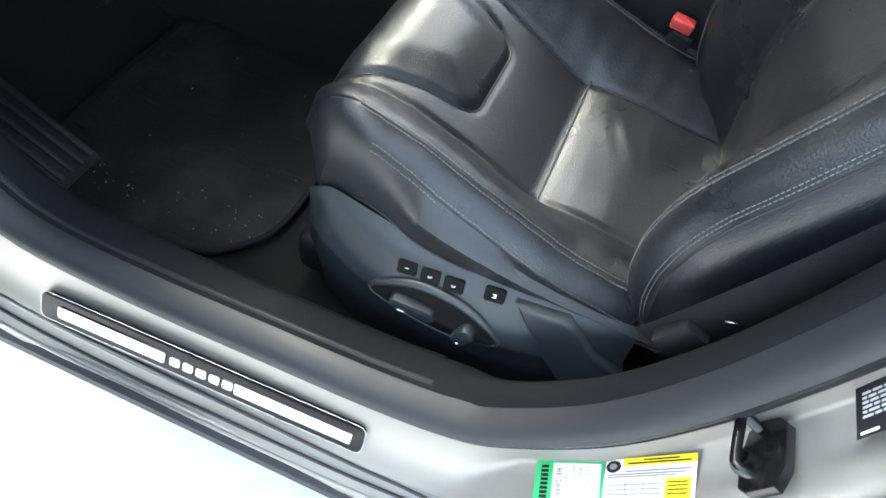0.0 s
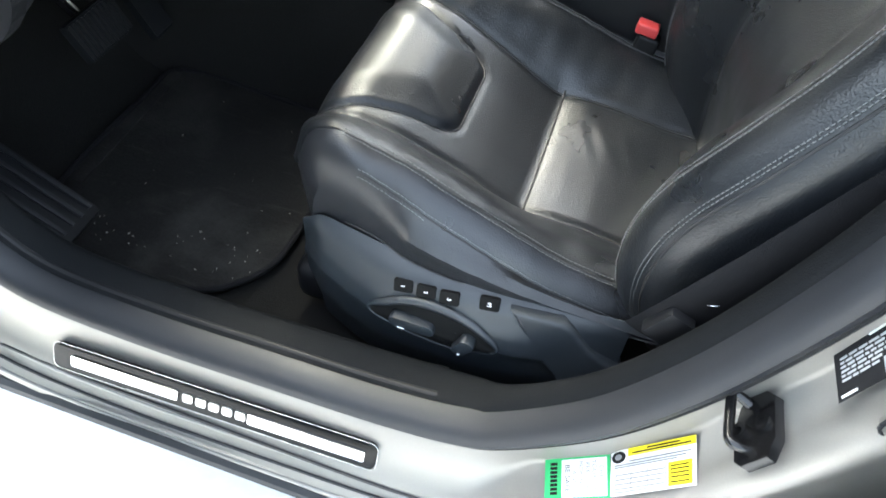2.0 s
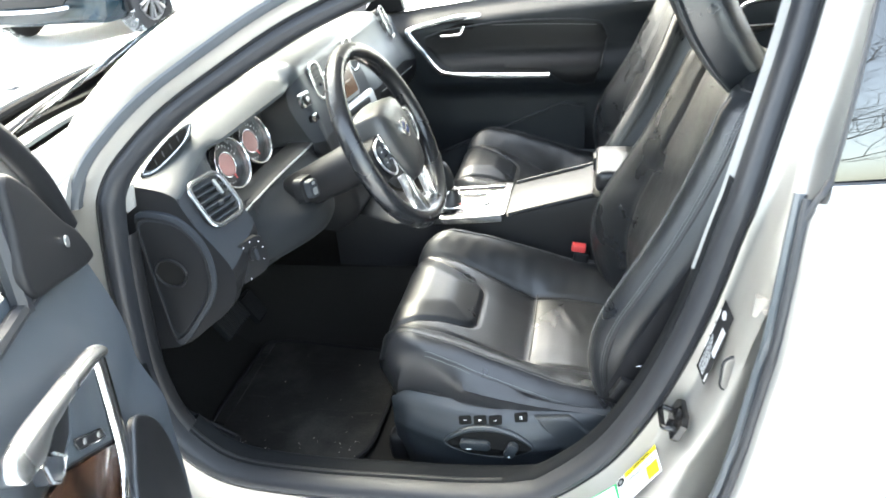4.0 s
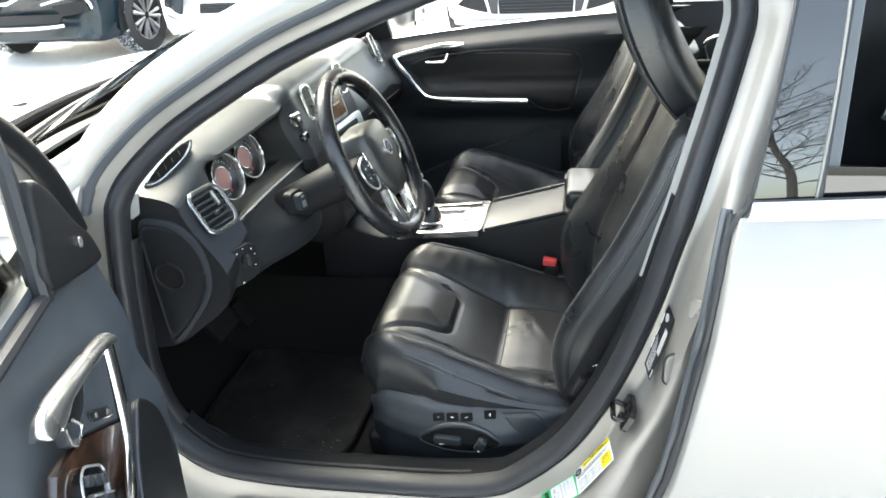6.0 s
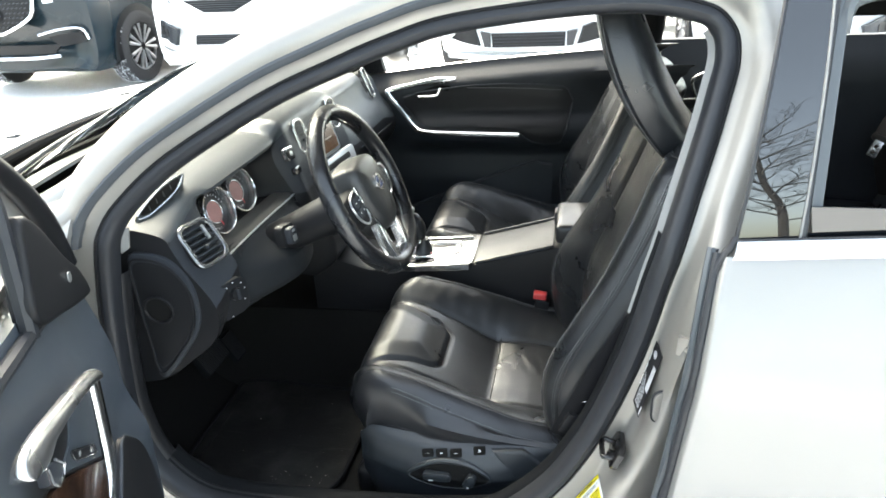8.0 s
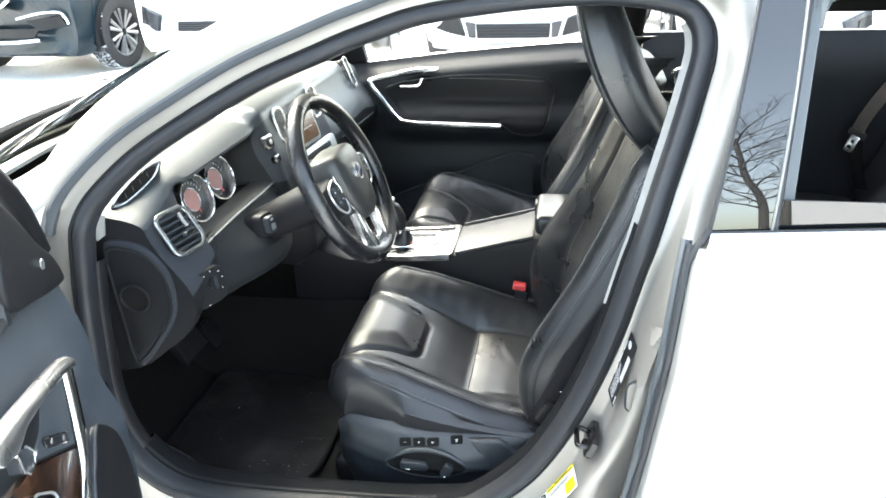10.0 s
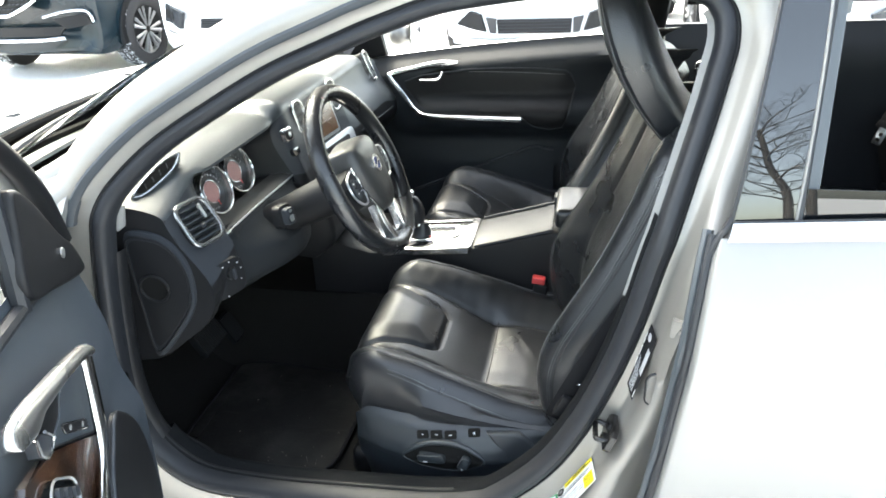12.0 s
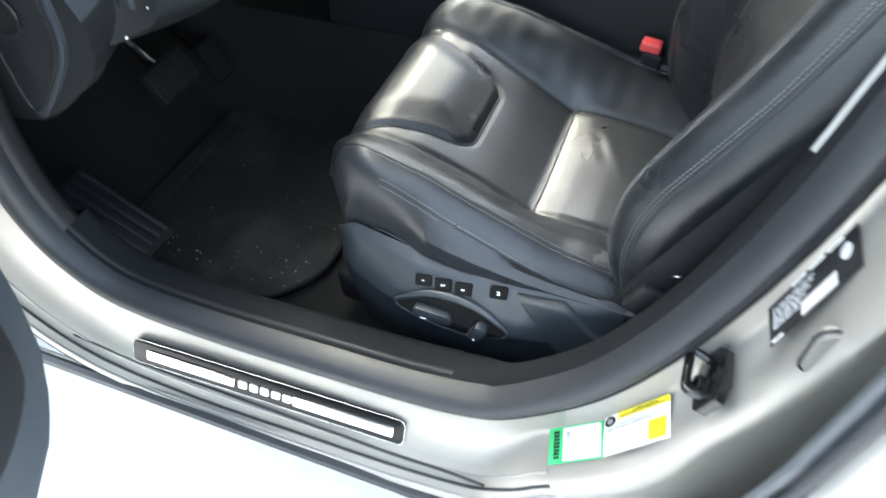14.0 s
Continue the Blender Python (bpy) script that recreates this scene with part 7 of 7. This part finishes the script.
k = Patch("black_label", "black certification label with white bars on the pillar", (0.3555, 0.141, 0.730), (0.030, 0.006, 0.112), (0.006, -0.040, -0.006))
k.rect("backing", 0, 1, 0, 1, M_INK, 0.0012, "black label")
k.rect("white_panel", 0.38, 0.76, 0.62, 0.92, M_DULL_PRINT, 0.0015)
k.rect("bar", 0.03, 0.16, 0.90, 0.95, M_PAPER, 0.0015)
ink_rng = random.Random(5)
for i in range(6):
    a0 = 0.05
    while a0 < 0.50 - 0.03 * i:
        a1 = a0 + ink_rng.uniform(0.03, 0.08)
        k.rect("bar", a0, a1, 0.20 + 0.085 * i, 0.245 + 0.085 * i, M_DULL_PRINT, 0.0015)
        a0 = a1 + 0.014
for i in range(3):
    k.rect("bar", 0.30 + 0.2 * i, 0.46 + 0.2 * i, 0.06, 0.10, M_PAPER, 0.0015)
part("mark", moved(slab([k.at(0.87 + 0.055 * math.cos(t), 0.40 + 0.17 * math.sin(t), 0.0015) for t in (2 * math.pi * i / 18 for i in range(18))], k.n, 0.0004), Matrix.Translation(-k.c)), M_DULL_PRINT, k.thing)

# hinge tabs and the stop pad by the rear door
for z, y, x in ((0.880, 0.066, 0.398), (0.575, 0.085, 0.356)):
    tab = thing("hinge_tab", "small silver hinge tab in the door gap", "hinge", "rear door hinges", at=(x, y, z))
    part("leaf", slab([Vector((0.004, 0.004, -0.015)), Vector((0.014, -0.002, -0.017)), Vector((0.030, -0.005, -0.013)), Vector((0.033, -0.005, 0.013)), Vector((0.018, -0.002, 0.016)), Vector((0.006, 0.004, 0.014))], (-0.3, -1, 0.1), 0.012, 0.005), M_PAINT_JAMB, tab)
    part("bolt", disc((0.019, -0.008, 0.0), (-0.3, -1, 0.1), 0, 0.0042, 0.005, 14), M_PAINT_JAMB, tab)
    part("knuckle", tube([(0.034, -0.002, -0.016), (0.038, -0.002, 0.020)], 0.006, 8), M_PAINT_JAMB, tab)
plug = thing("stop_pad", "silver painted stop pad in the door gap", "stop pad", at=(0.392, 0.074, 0.765))
part("boot", slab([Vector((p, 0.17 * p - 0.2 * q * 0.3, q)) for p, q in round_rect(0.028, 0.058, 0.013)], (0.17, -1, 0.05), 0.010, 0.004), M_PAINT_JAMB, plug)
part("seam", tube([Vector((p, 0.17 * p - 0.06 * q + 0.004, q)) for p, q in round_rect(0.031, 0.061, 0.014)], 0.0018, 6, closed=True), M_RUBBER, plug)


# ---- parked cars across the lot ----
M_NAVY = material("dark_blue_paint", (0.006, 0.013, 0.018), 0.2, 0.0, scale=600, var=0.06, coat=0.08, spec=0.25, stain=0.08)
M_WHITE_PAINT = material("white_paint", (0.78, 0.79, 0.80), 0.25, scale=500, var=0.04, coat=0.8, stain=0.06)
M_TYRE = material("tyre_rubber", (0.022, 0.022, 0.024), 0.8, grain=0.6, scale=120, var=0.3)
M_SNOWY = material("packed_snow_clods", (0.82, 0.84, 0.87), 0.7, grain=0.5, scale=60)
M_TINTED = material("tinted_glass", (0.02, 0.025, 0.03), 0.05, scale=50, coat=1.0)


M_ALLOY = material("dull_alloy", (0.34, 0.345, 0.355), 0.4, 0.8, scale=200, var=0.12)


def parked_car(name, label, at, turn, paint, half=0.92, wheel_r=0.385, grille="wide", hood=1.08, lift=0.0):
    """A parked car that faces -y of its own; at is under its nose."""
    c = thing(name, label, "car", "parked cars", at=at)
    c.rotation_euler = (0, 0, radians(turn))

    def body_ring(y):
        t = y
        top = lerp_table([(0, hood - 0.36), (0.04, hood - 0.16), (0.14, hood - 0.08), (0.4, hood - 0.02), (1.25, hood + 0.05), (1.3, hood + 0.06), (4.5, hood + 0.03), (4.7, hood - 0.15)], t)
        w = half * lerp_table([(0, 0.80), (0.05, 0.88), (0.2, 0.955), (0.5, 0.99), (1.0, 1.0), (4.3, 0.99), (4.7, 0.90)], t)
        low = lerp_table([(0, 0.30), (0.2, 0.24), (0.5, 0.24), (4.7, 0.30)], t)
        wob = lerp_table([(0, 0.10), (0.15, 0.03), (0.6, 0.0)], t)
        pts = [(0, top + 0.02), (0.5 * w, top + 0.012), (0.82 * w, top - 0.01), (0.95 * w, top - 0.06), (w, top - 0.18), (w + 0.005, 0.62), (w, 0.45), (0.97 * w, low + 0.06), (0.90 * w, low), (0, low)]
        left = [Vector((-p, y + wob * abs(p / w) ** 5 * 2.2, z)) for p, z in pts[::-1]]
        right = [Vector((p, y + wob * abs(p / w) ** 5 * 2.2, z)) for p, z in pts[1:-1]]
        return left + right

    ysn = [0, 0.02, 0.05, 0.10, 0.16, 0.25, 0.4, 0.6, 0.9, 1.2, 1.6, 2.4, 3.4, 4.3, 4.6, 4.7]
    part("body", loft([body_ring(y) for y in ysn]), paint, c)
    cab = []
    for y, z, w in ((1.28, hood + 0.05, 0.86), (1.9, hood + 0.50, 0.68), (2.4, hood + 0.60, 0.66), (3.6, hood + 0.56, 0.65), (4.55, hood + 0.02, 0.80)):
        cab.append([Vector((-w * half / 0.92, y, hood - 0.02)), Vector((-w * half / 0.92 * (0.99 if z - hood < 0.2 else 0.88), y, z - 0.06)), Vector((-0.5 * w, y, z)), Vector((0.5 * w, y, z)), Vector((w * half / 0.92 * (0.99 if z - hood < 0.2 else 0.88), y, z - 0.06)), Vector((w * half / 0.92, y, hood - 0.02))])
    part("cabin", loft(cab), M_TINTED, c, "dark tinted windows")
    part("roof", sheet(lambda u, v: Vector(((2 * u - 1) * 0.58, 1.92 + 1.75 * v, hood + 0.60 + 0.03 * math.sin(math.pi * v) - 0.03 * (2 * u - 1) ** 2)), 8, 8, 0.03, Vector((0, 0, 50))), paint, c)
    # wheels
    for sx in (-1, 1):
        for y in (0.92, 3.75):
            cx = sx * (half - 0.10)
            tyre = []
            R_, wd = wheel_r, 0.12
            prof = [(0.66 * R_, -wd * 0.9), (0.86 * R_, -wd), (0.97 * R_, -wd * 0.85), (R_, -wd * 0.5), (R_, wd * 0.5), (0.97 * R_, wd * 0.85), (0.86 * R_, wd), (0.66 * R_, wd * 0.9)]
            for j in range(40):
                a = 2 * math.pi * j / 40
                tyre.append([Vector((cx + d, y + r * math.cos(a), wheel_r + r * math.sin(a))) for r, d in prof])
            wob = part("wheel", loft(tyre, True, False, True), M_TYRE, c, "winter tyre")
            face = cx + sx * wd * 0.80
            part("rim", disc((face, y, wheel_r), (sx, 0, 0), 0.60 * R_, 0.68 * R_, 0.10, 40), M_ALLOY, wob, "alloy rim")
            part("hub", disc((face + sx * 0.004, y, wheel_r), (sx, 0, 0), 0, 0.14 * R_, 0.05, 20), M_ALLOY, wob)
            part("brake_disc", disc((face - sx * 0.05, y, wheel_r), (sx, 0, 0), 0, 0.60 * R_, 0.01, 30), M_PLASTIC_DARK, wob)
            for j in range(14):
                a = 2 * math.pi * (j // 2) / 7 + (0.10 if j % 2 else -0.10)
                b = 2 * math.pi * (j // 2) / 7 + (0.17 if j % 2 else -0.17)
                p0, p1 = Vector((0, math.cos(a), math.sin(a))), Vector((0, math.cos(b), math.sin(b)))
                base = Vector((face, y, wheel_r))
                part("spoke", tube([base + p0 * 0.10 * R_, base + p1 * 0.62 * R_], [0.014, 0.024], 6), M_ALLOY, wob)
            arch = [Vector((sx * (half + 0.004), y + (wheel_r + 0.06) * math.cos(a), wheel_r + (wheel_r + 0.06) * math.sin(a))) for a in (math.pi * i / 20 - 0.1 for i in range(23))]
            part("wheel_arch", slab(arch, (sx, 0, 0), 0.24, 0.004), M_PLASTIC_DARK, c, "black wheel arch")
            if y < 2 and wheel_r > 0.38:
                clod = bmesh.new()
                rr_ = random.Random(3 + sx)
                for i in range(520):
                    a = rr_.uniform(2.4, 5.4)
                    bmesh.ops.create_icosphere(clod, subdivisions=1, radius=rr_.uniform(0.002, 0.0065), matrix=Matrix.Translation((cx + rr_.uniform(-0.115, 0.115), y + R_ * math.cos(a), wheel_r + R_ * math.sin(a))) @ Matrix.Diagonal((1.2, 1, 1, 1)))
                tagged(part("snow_clods", clod, M_SNOWY, wob), "snow stuck in the tread", kind="stuff")

    def nose(x, z, d=0.0):
        """A place on the nose."""
        z += lift
        t = abs(x) / half
        y = lerp_table([(0, 0.0), (0.3, 0.002), (0.4, 0.007), (0.5, 0.021), (0.6, 0.052), (0.7, 0.113), (0.8, 0.215), (0.9, 0.24), (1.0, 0.40)], t)
        y += lerp_table([(0.2, 0.0), (0.66, 0.0), (0.85, 0.04), (0.93, 0.14)], z / hood * 1.0)
        return Vector((x, y - 0.012 - d, z))

    def plate(nm, pts, mat, d=0.02, label=""):
        if len(pts) == 4:
            (a, b), (e, g), (i, k), (m, o) = pts

            def bent(u, v):
                return nose((a + (e - a) * u) * (1 - v) + (m + (i - m) * u) * v, (b + (g - b) * u) * (1 - v) + (o + (k - o) * u) * v, d)
            return part(nm, sheet(bent, 12, 4, 0.04, Vector((0, -50, 0))), mat, c, label)
        return part(nm, slab([nose(x, z, d) for x, z in pts], (0, -1, 0), 0.05, 0.006), mat, c, label)

    def bar(nm, pts, r, mat, d=0.03, label=""):
        return part(nm, tube(crom([nose(x, z, d) for x, z in pts], 4), r, 8), mat, c, label)

    if grille == "shield":
        sh = [(-0.46, 0.86), (0.46, 0.86), (0.42, 0.68), (0.12, 0.54), (0, 0.52), (-0.12, 0.54), (-0.42, 0.68)]
        gr = plate("grille", sh, M_PLASTIC_DARK, 0.03, "black grille")
        for i in range(7):
            for j in range(18):
                x, z = -0.42 + 0.84 * j / 17 + (0.025 if i % 2 else 0), 0.58 + 0.045 * i
                if abs(x) < 0.12 + (z - 0.54) * 2.1 and abs(x) < 0.42 and math.hypot(x, (z - 0.70)) > 0.11:
                    part("lattice", tube([nose(x - 0.014, z, 0.035), nose(x + 0.014, z + 0.012, 0.035)], 0.006, 4), M_PLASTIC, gr)
        bar("grille_frame", sh[1:] + sh[:1], 0.020, M_CHROME, 0.04, "bright grille frame")
        part("badge", slab([nose(0.075 * math.cos(a), 0.70 + 0.07 * math.sin(a), 0.055) for a in (2 * math.pi * i / 24 for i in range(24))], (0, -1, 0), 0.02, 0.006), M_CHROME, c, "round bright badge")
        plate("lower_intake", [(-0.62, 0.40), (0.62, 0.40), (0.55, 0.31), (-0.55, 0.31)], M_PLASTIC_DARK, 0.012, "black lower intake")
        bar("lower_strip", [(-0.60, 0.285), (-0.3, 0.27), (0.3, 0.27), (0.60, 0.285)], 0.022, M_CHROME, 0.02, "bright lower strip")
        for s_ in (-1, 1):
            bar("fog_strip", [(s_ * 0.44, 0.50), (s_ * 0.66, 0.545), (s_ * 0.80, 0.53), (s_ * 0.85, 0.42)], 0.015, M_CHROME, 0.03, "bright fog lamp strip")
            plate("fog_recess", [(s_ * 0.52, 0.48), (s_ * 0.78, 0.50), (s_ * 0.82, 0.40), (s_ * 0.62, 0.37)][::s_], M_PLASTIC_DARK, 0.015)
            plate("headlamp", [(s_ * 0.52, 0.86), (s_ * 0.84, 0.90), (s_ * 0.86, 0.82), (s_ * 0.54, 0.80)][::s_], M_CHROME, 0.01, "headlamp")
    elif grille == "sport":
        li = plate("lower_intake", [(-0.36, 0.485), (0.36, 0.485), (0.35, 0.355), (-0.35, 0.355)], M_PLASTIC_DARK, 0.02, "wide black lower intake")
        for i in range(4):
            part("louvre", tube([nose(-0.34, 0.375 + 0.03 * i, 0.024), nose(0.34, 0.375 + 0.03 * i, 0.024)], 0.004, 4), M_PLASTIC, li)
        plate("grille", [(-0.40, 0.80), (0.40, 0.80), (0.34, 0.74), (-0.34, 0.74)], M_PLASTIC_DARK, 0.012, "black grille")
        part("splitter", slab([nose(x, 0.29, d) for x, d in ((-0.84, 0.0), (-0.80, 0.08), (-0.4, 0.09), (0, 0.10), (0.4, 0.09), (0.80, 0.08), (0.84, 0.0), (0.4, -0.05), (-0.4, -0.05))], (0, 0, 1), 0.05, 0.012), M_SATIN, c, "grey front splitter")
        for s_ in (-1, 1):
            plate("intake_side", [(s_ * 0.37, 0.49), (s_ * 0.47, 0.505), (s_ * 0.43, 0.36), (s_ * 0.37, 0.355)][::s_], M_TYRE, 0.018, "grey intake side")
            plate("fog_surround", [(s_ * 0.53, 0.53), (s_ * 0.64, 0.56), (s_ * 0.80, 0.42), (s_ * 0.48, 0.37)][::s_], M_PLASTIC_DARK, 0.016, "black fog lamp surround")
            plate("headlamp", [(s_ * 0.44, 0.78), (s_ * 0.84, 0.84), (s_ * 0.86, 0.72), (s_ * 0.46, 0.68)][::s_], M_CHROME, 0.01, "headlamp")
    else:
        gr = plate("grille", [(-0.40, 0.72), (0.40, 0.72), (0.16, 0.60), (-0.16, 0.60)], M_PLASTIC_DARK, 0.02, "black grille")
        for i in range(6):
            part("lattice", tube([nose(-0.15 - 0.04 * i, 0.61 + 0.02 * i, 0.025), nose(0.15 + 0.04 * i, 0.61 + 0.02 * i, 0.025)], 0.004, 4), M_PLASTIC, gr)
        li = plate("lower_intake", [(-0.28, 0.385), (0.28, 0.385), (0.30, 0.29), (-0.30, 0.29)], M_PLASTIC_DARK, 0.02, "wide black lower intake")
        for i in range(4):
            part("louvre", tube([nose(-0.28, 0.305 + 0.022 * i, 0.024), nose(0.28, 0.305 + 0.022 * i, 0.024)], 0.005, 4), M_PLASTIC, li)
        bar("lower_strip", [(-0.80, 0.25), (-0.4, 0.215), (0.4, 0.215), (0.80, 0.25)], 0.02, M_SATIN, 0.02, "grey lower lip")
        for s_ in (-1, 1):
            plate("fog_surround", [(s_ * 0.50, 0.44), (s_ * 0.80, 0.52), (s_ * 0.84, 0.34), (s_ * 0.56, 0.28)][::s_], M_PLASTIC, 0.016, "grey fog lamp surround")
            plate("fog_recess", [(s_ * 0.66, 0.44), (s_ * 0.80, 0.47), (s_ * 0.82, 0.38), (s_ * 0.66, 0.36)][::s_], M_PLASTIC_DARK, 0.024)
            plate("headlamp", [(s_ * 0.44, 0.78), (s_ * 0.84, 0.84), (s_ * 0.86, 0.72), (s_ * 0.46, 0.68)][::s_], M_CHROME, 0.01, "headlamp")
    for s_ in (-1, 1):
        part("mirror", box(s_ * (half + 0.10), 1.62, hood + 0.05, 0.20, 0.12, 0.15, 0.04, 3), paint, c, "door mirror")
    return c


parked_car("parked_suv", "dark blue parked off-road car with snow on its tyres", (-5.62, 5.85, 0), -2, M_NAVY, 0.96, 0.40, "shield", 1.26, 0.16)
parked_car("parked_car", "white parked car on snow", (-3.28, 6.05, 0), -2, M_WHITE_PAINT, 0.94, 0.36, "wide", 1.10, 0.20)
parked_car("parked_car", "white parked car with a wide black intake on snow", (-0.23, 6.3, 0), 0, M_WHITE_PAINT, 0.96, 0.36, "sport", 1.02, 0.0)
parked_car("parked_car", "white parked car on snow", (2.30, 6.4, 0), 2, M_WHITE_PAINT, 0.94, 0.36, "wide", 1.02, 0.0)

# ---- bare tree behind the camera, mirrored in the glass ----
M_BARK = material("grey_bark", (0.060, 0.054, 0.048), 0.9, grain=1.0, scale=40, var=0.35)
tree = thing("tree", "bare leafless tree standing in snow", "tree", at=(3.6, -9.5, 0))
rng = random.Random(11)
limbs, twigs = bmesh.new(), bmesh.new()


def bough(into, path, radii, n):
    b = tube(path, radii, n)
    me = bpy.data.meshes.new("t")
    b.to_mesh(me)
    b.free()
    into.from_mesh(me)
    bpy.data.meshes.remove(me)


def grow(p, way, length, r, depth):
    """A bough that bends and forks into thinner ones."""
    bend = Vector((rng.uniform(-1, 1), rng.uniform(-1, 1), rng.uniform(-0.2, 0.8))) * length * 0.13
    q = p + way * length + bend * 0.6
    path = crom([p, p.lerp(q, 0.4) + bend * 0.5, p.lerp(q, 0.75) + bend * 0.3, q], 3)
    bough(limbs if depth < 1 else twigs, path, [r * (1 - 0.6 * i / 9) for i in range(10)], 7 if depth < 1 else 4)
    if depth >= 4:
        return
    for i in range(5 if depth < 2 else 4):
        f = (i + rng.uniform(0.6, 1.3)) / (5.2 if depth < 2 else 4.2)
        at = path[min(9, int(9 * f))]
        side = Vector((rng.uniform(-1, 1), rng.uniform(-1, 1), rng.uniform(-0.3, 0.7))).normalized()
        grow(at, (way * 0.75 + side * rng.uniform(0.5, 0.85)).normalized(), length * rng.uniform(0.42, 0.62), r * 0.42, depth + 1)


trunk = crom([(0.02, 0, -0.1), (-0.08, 0, 1.39), (-0.22, 0.02, 2.59), (-0.49, 0.0, 3.61), (-0.62, 0, 4.5), (-0.72, -0.04, 5.3)], 6)
bough(limbs, trunk, [0.082 - 0.044 * i / (len(trunk) - 1) for i in range(len(trunk))], 12)
for i in range(22):
    k = 9 + int((len(trunk) - 10) * i / 21)
    turn_ = i * 2.4 + rng.uniform(-0.4, 0.4)
    up = rng.uniform(0.05, 0.75) + 0.5 * (i / 21) ** 2
    grow(trunk[k], Vector((math.cos(turn_), 0.6 * math.sin(turn_), up)).normalized(), rng.uniform(1.0, 1.7), rng.uniform(0.016, 0.034), 0)
part("trunk", limbs, M_BARK, tree)
part("crown", twigs, M_BARK, tree, "bare branches and twigs")


# ---- ground ----
ground = part("ground", sheet(lambda u, v: Vector((-1, 1, 0)) + Vector(((2 * u - 1) * abs(2 * u - 1) * 300, (2 * v - 1) * abs(2 * v - 1) * 300, 0)) + Vector((0, 0, 0.012 * noise.noise(Vector((u * 90, v * 90, 0))))), 110, 110, 0), M_SNOW)
tagged(ground, "bright trodden snow over the parking ground", "ground", kind="structure")
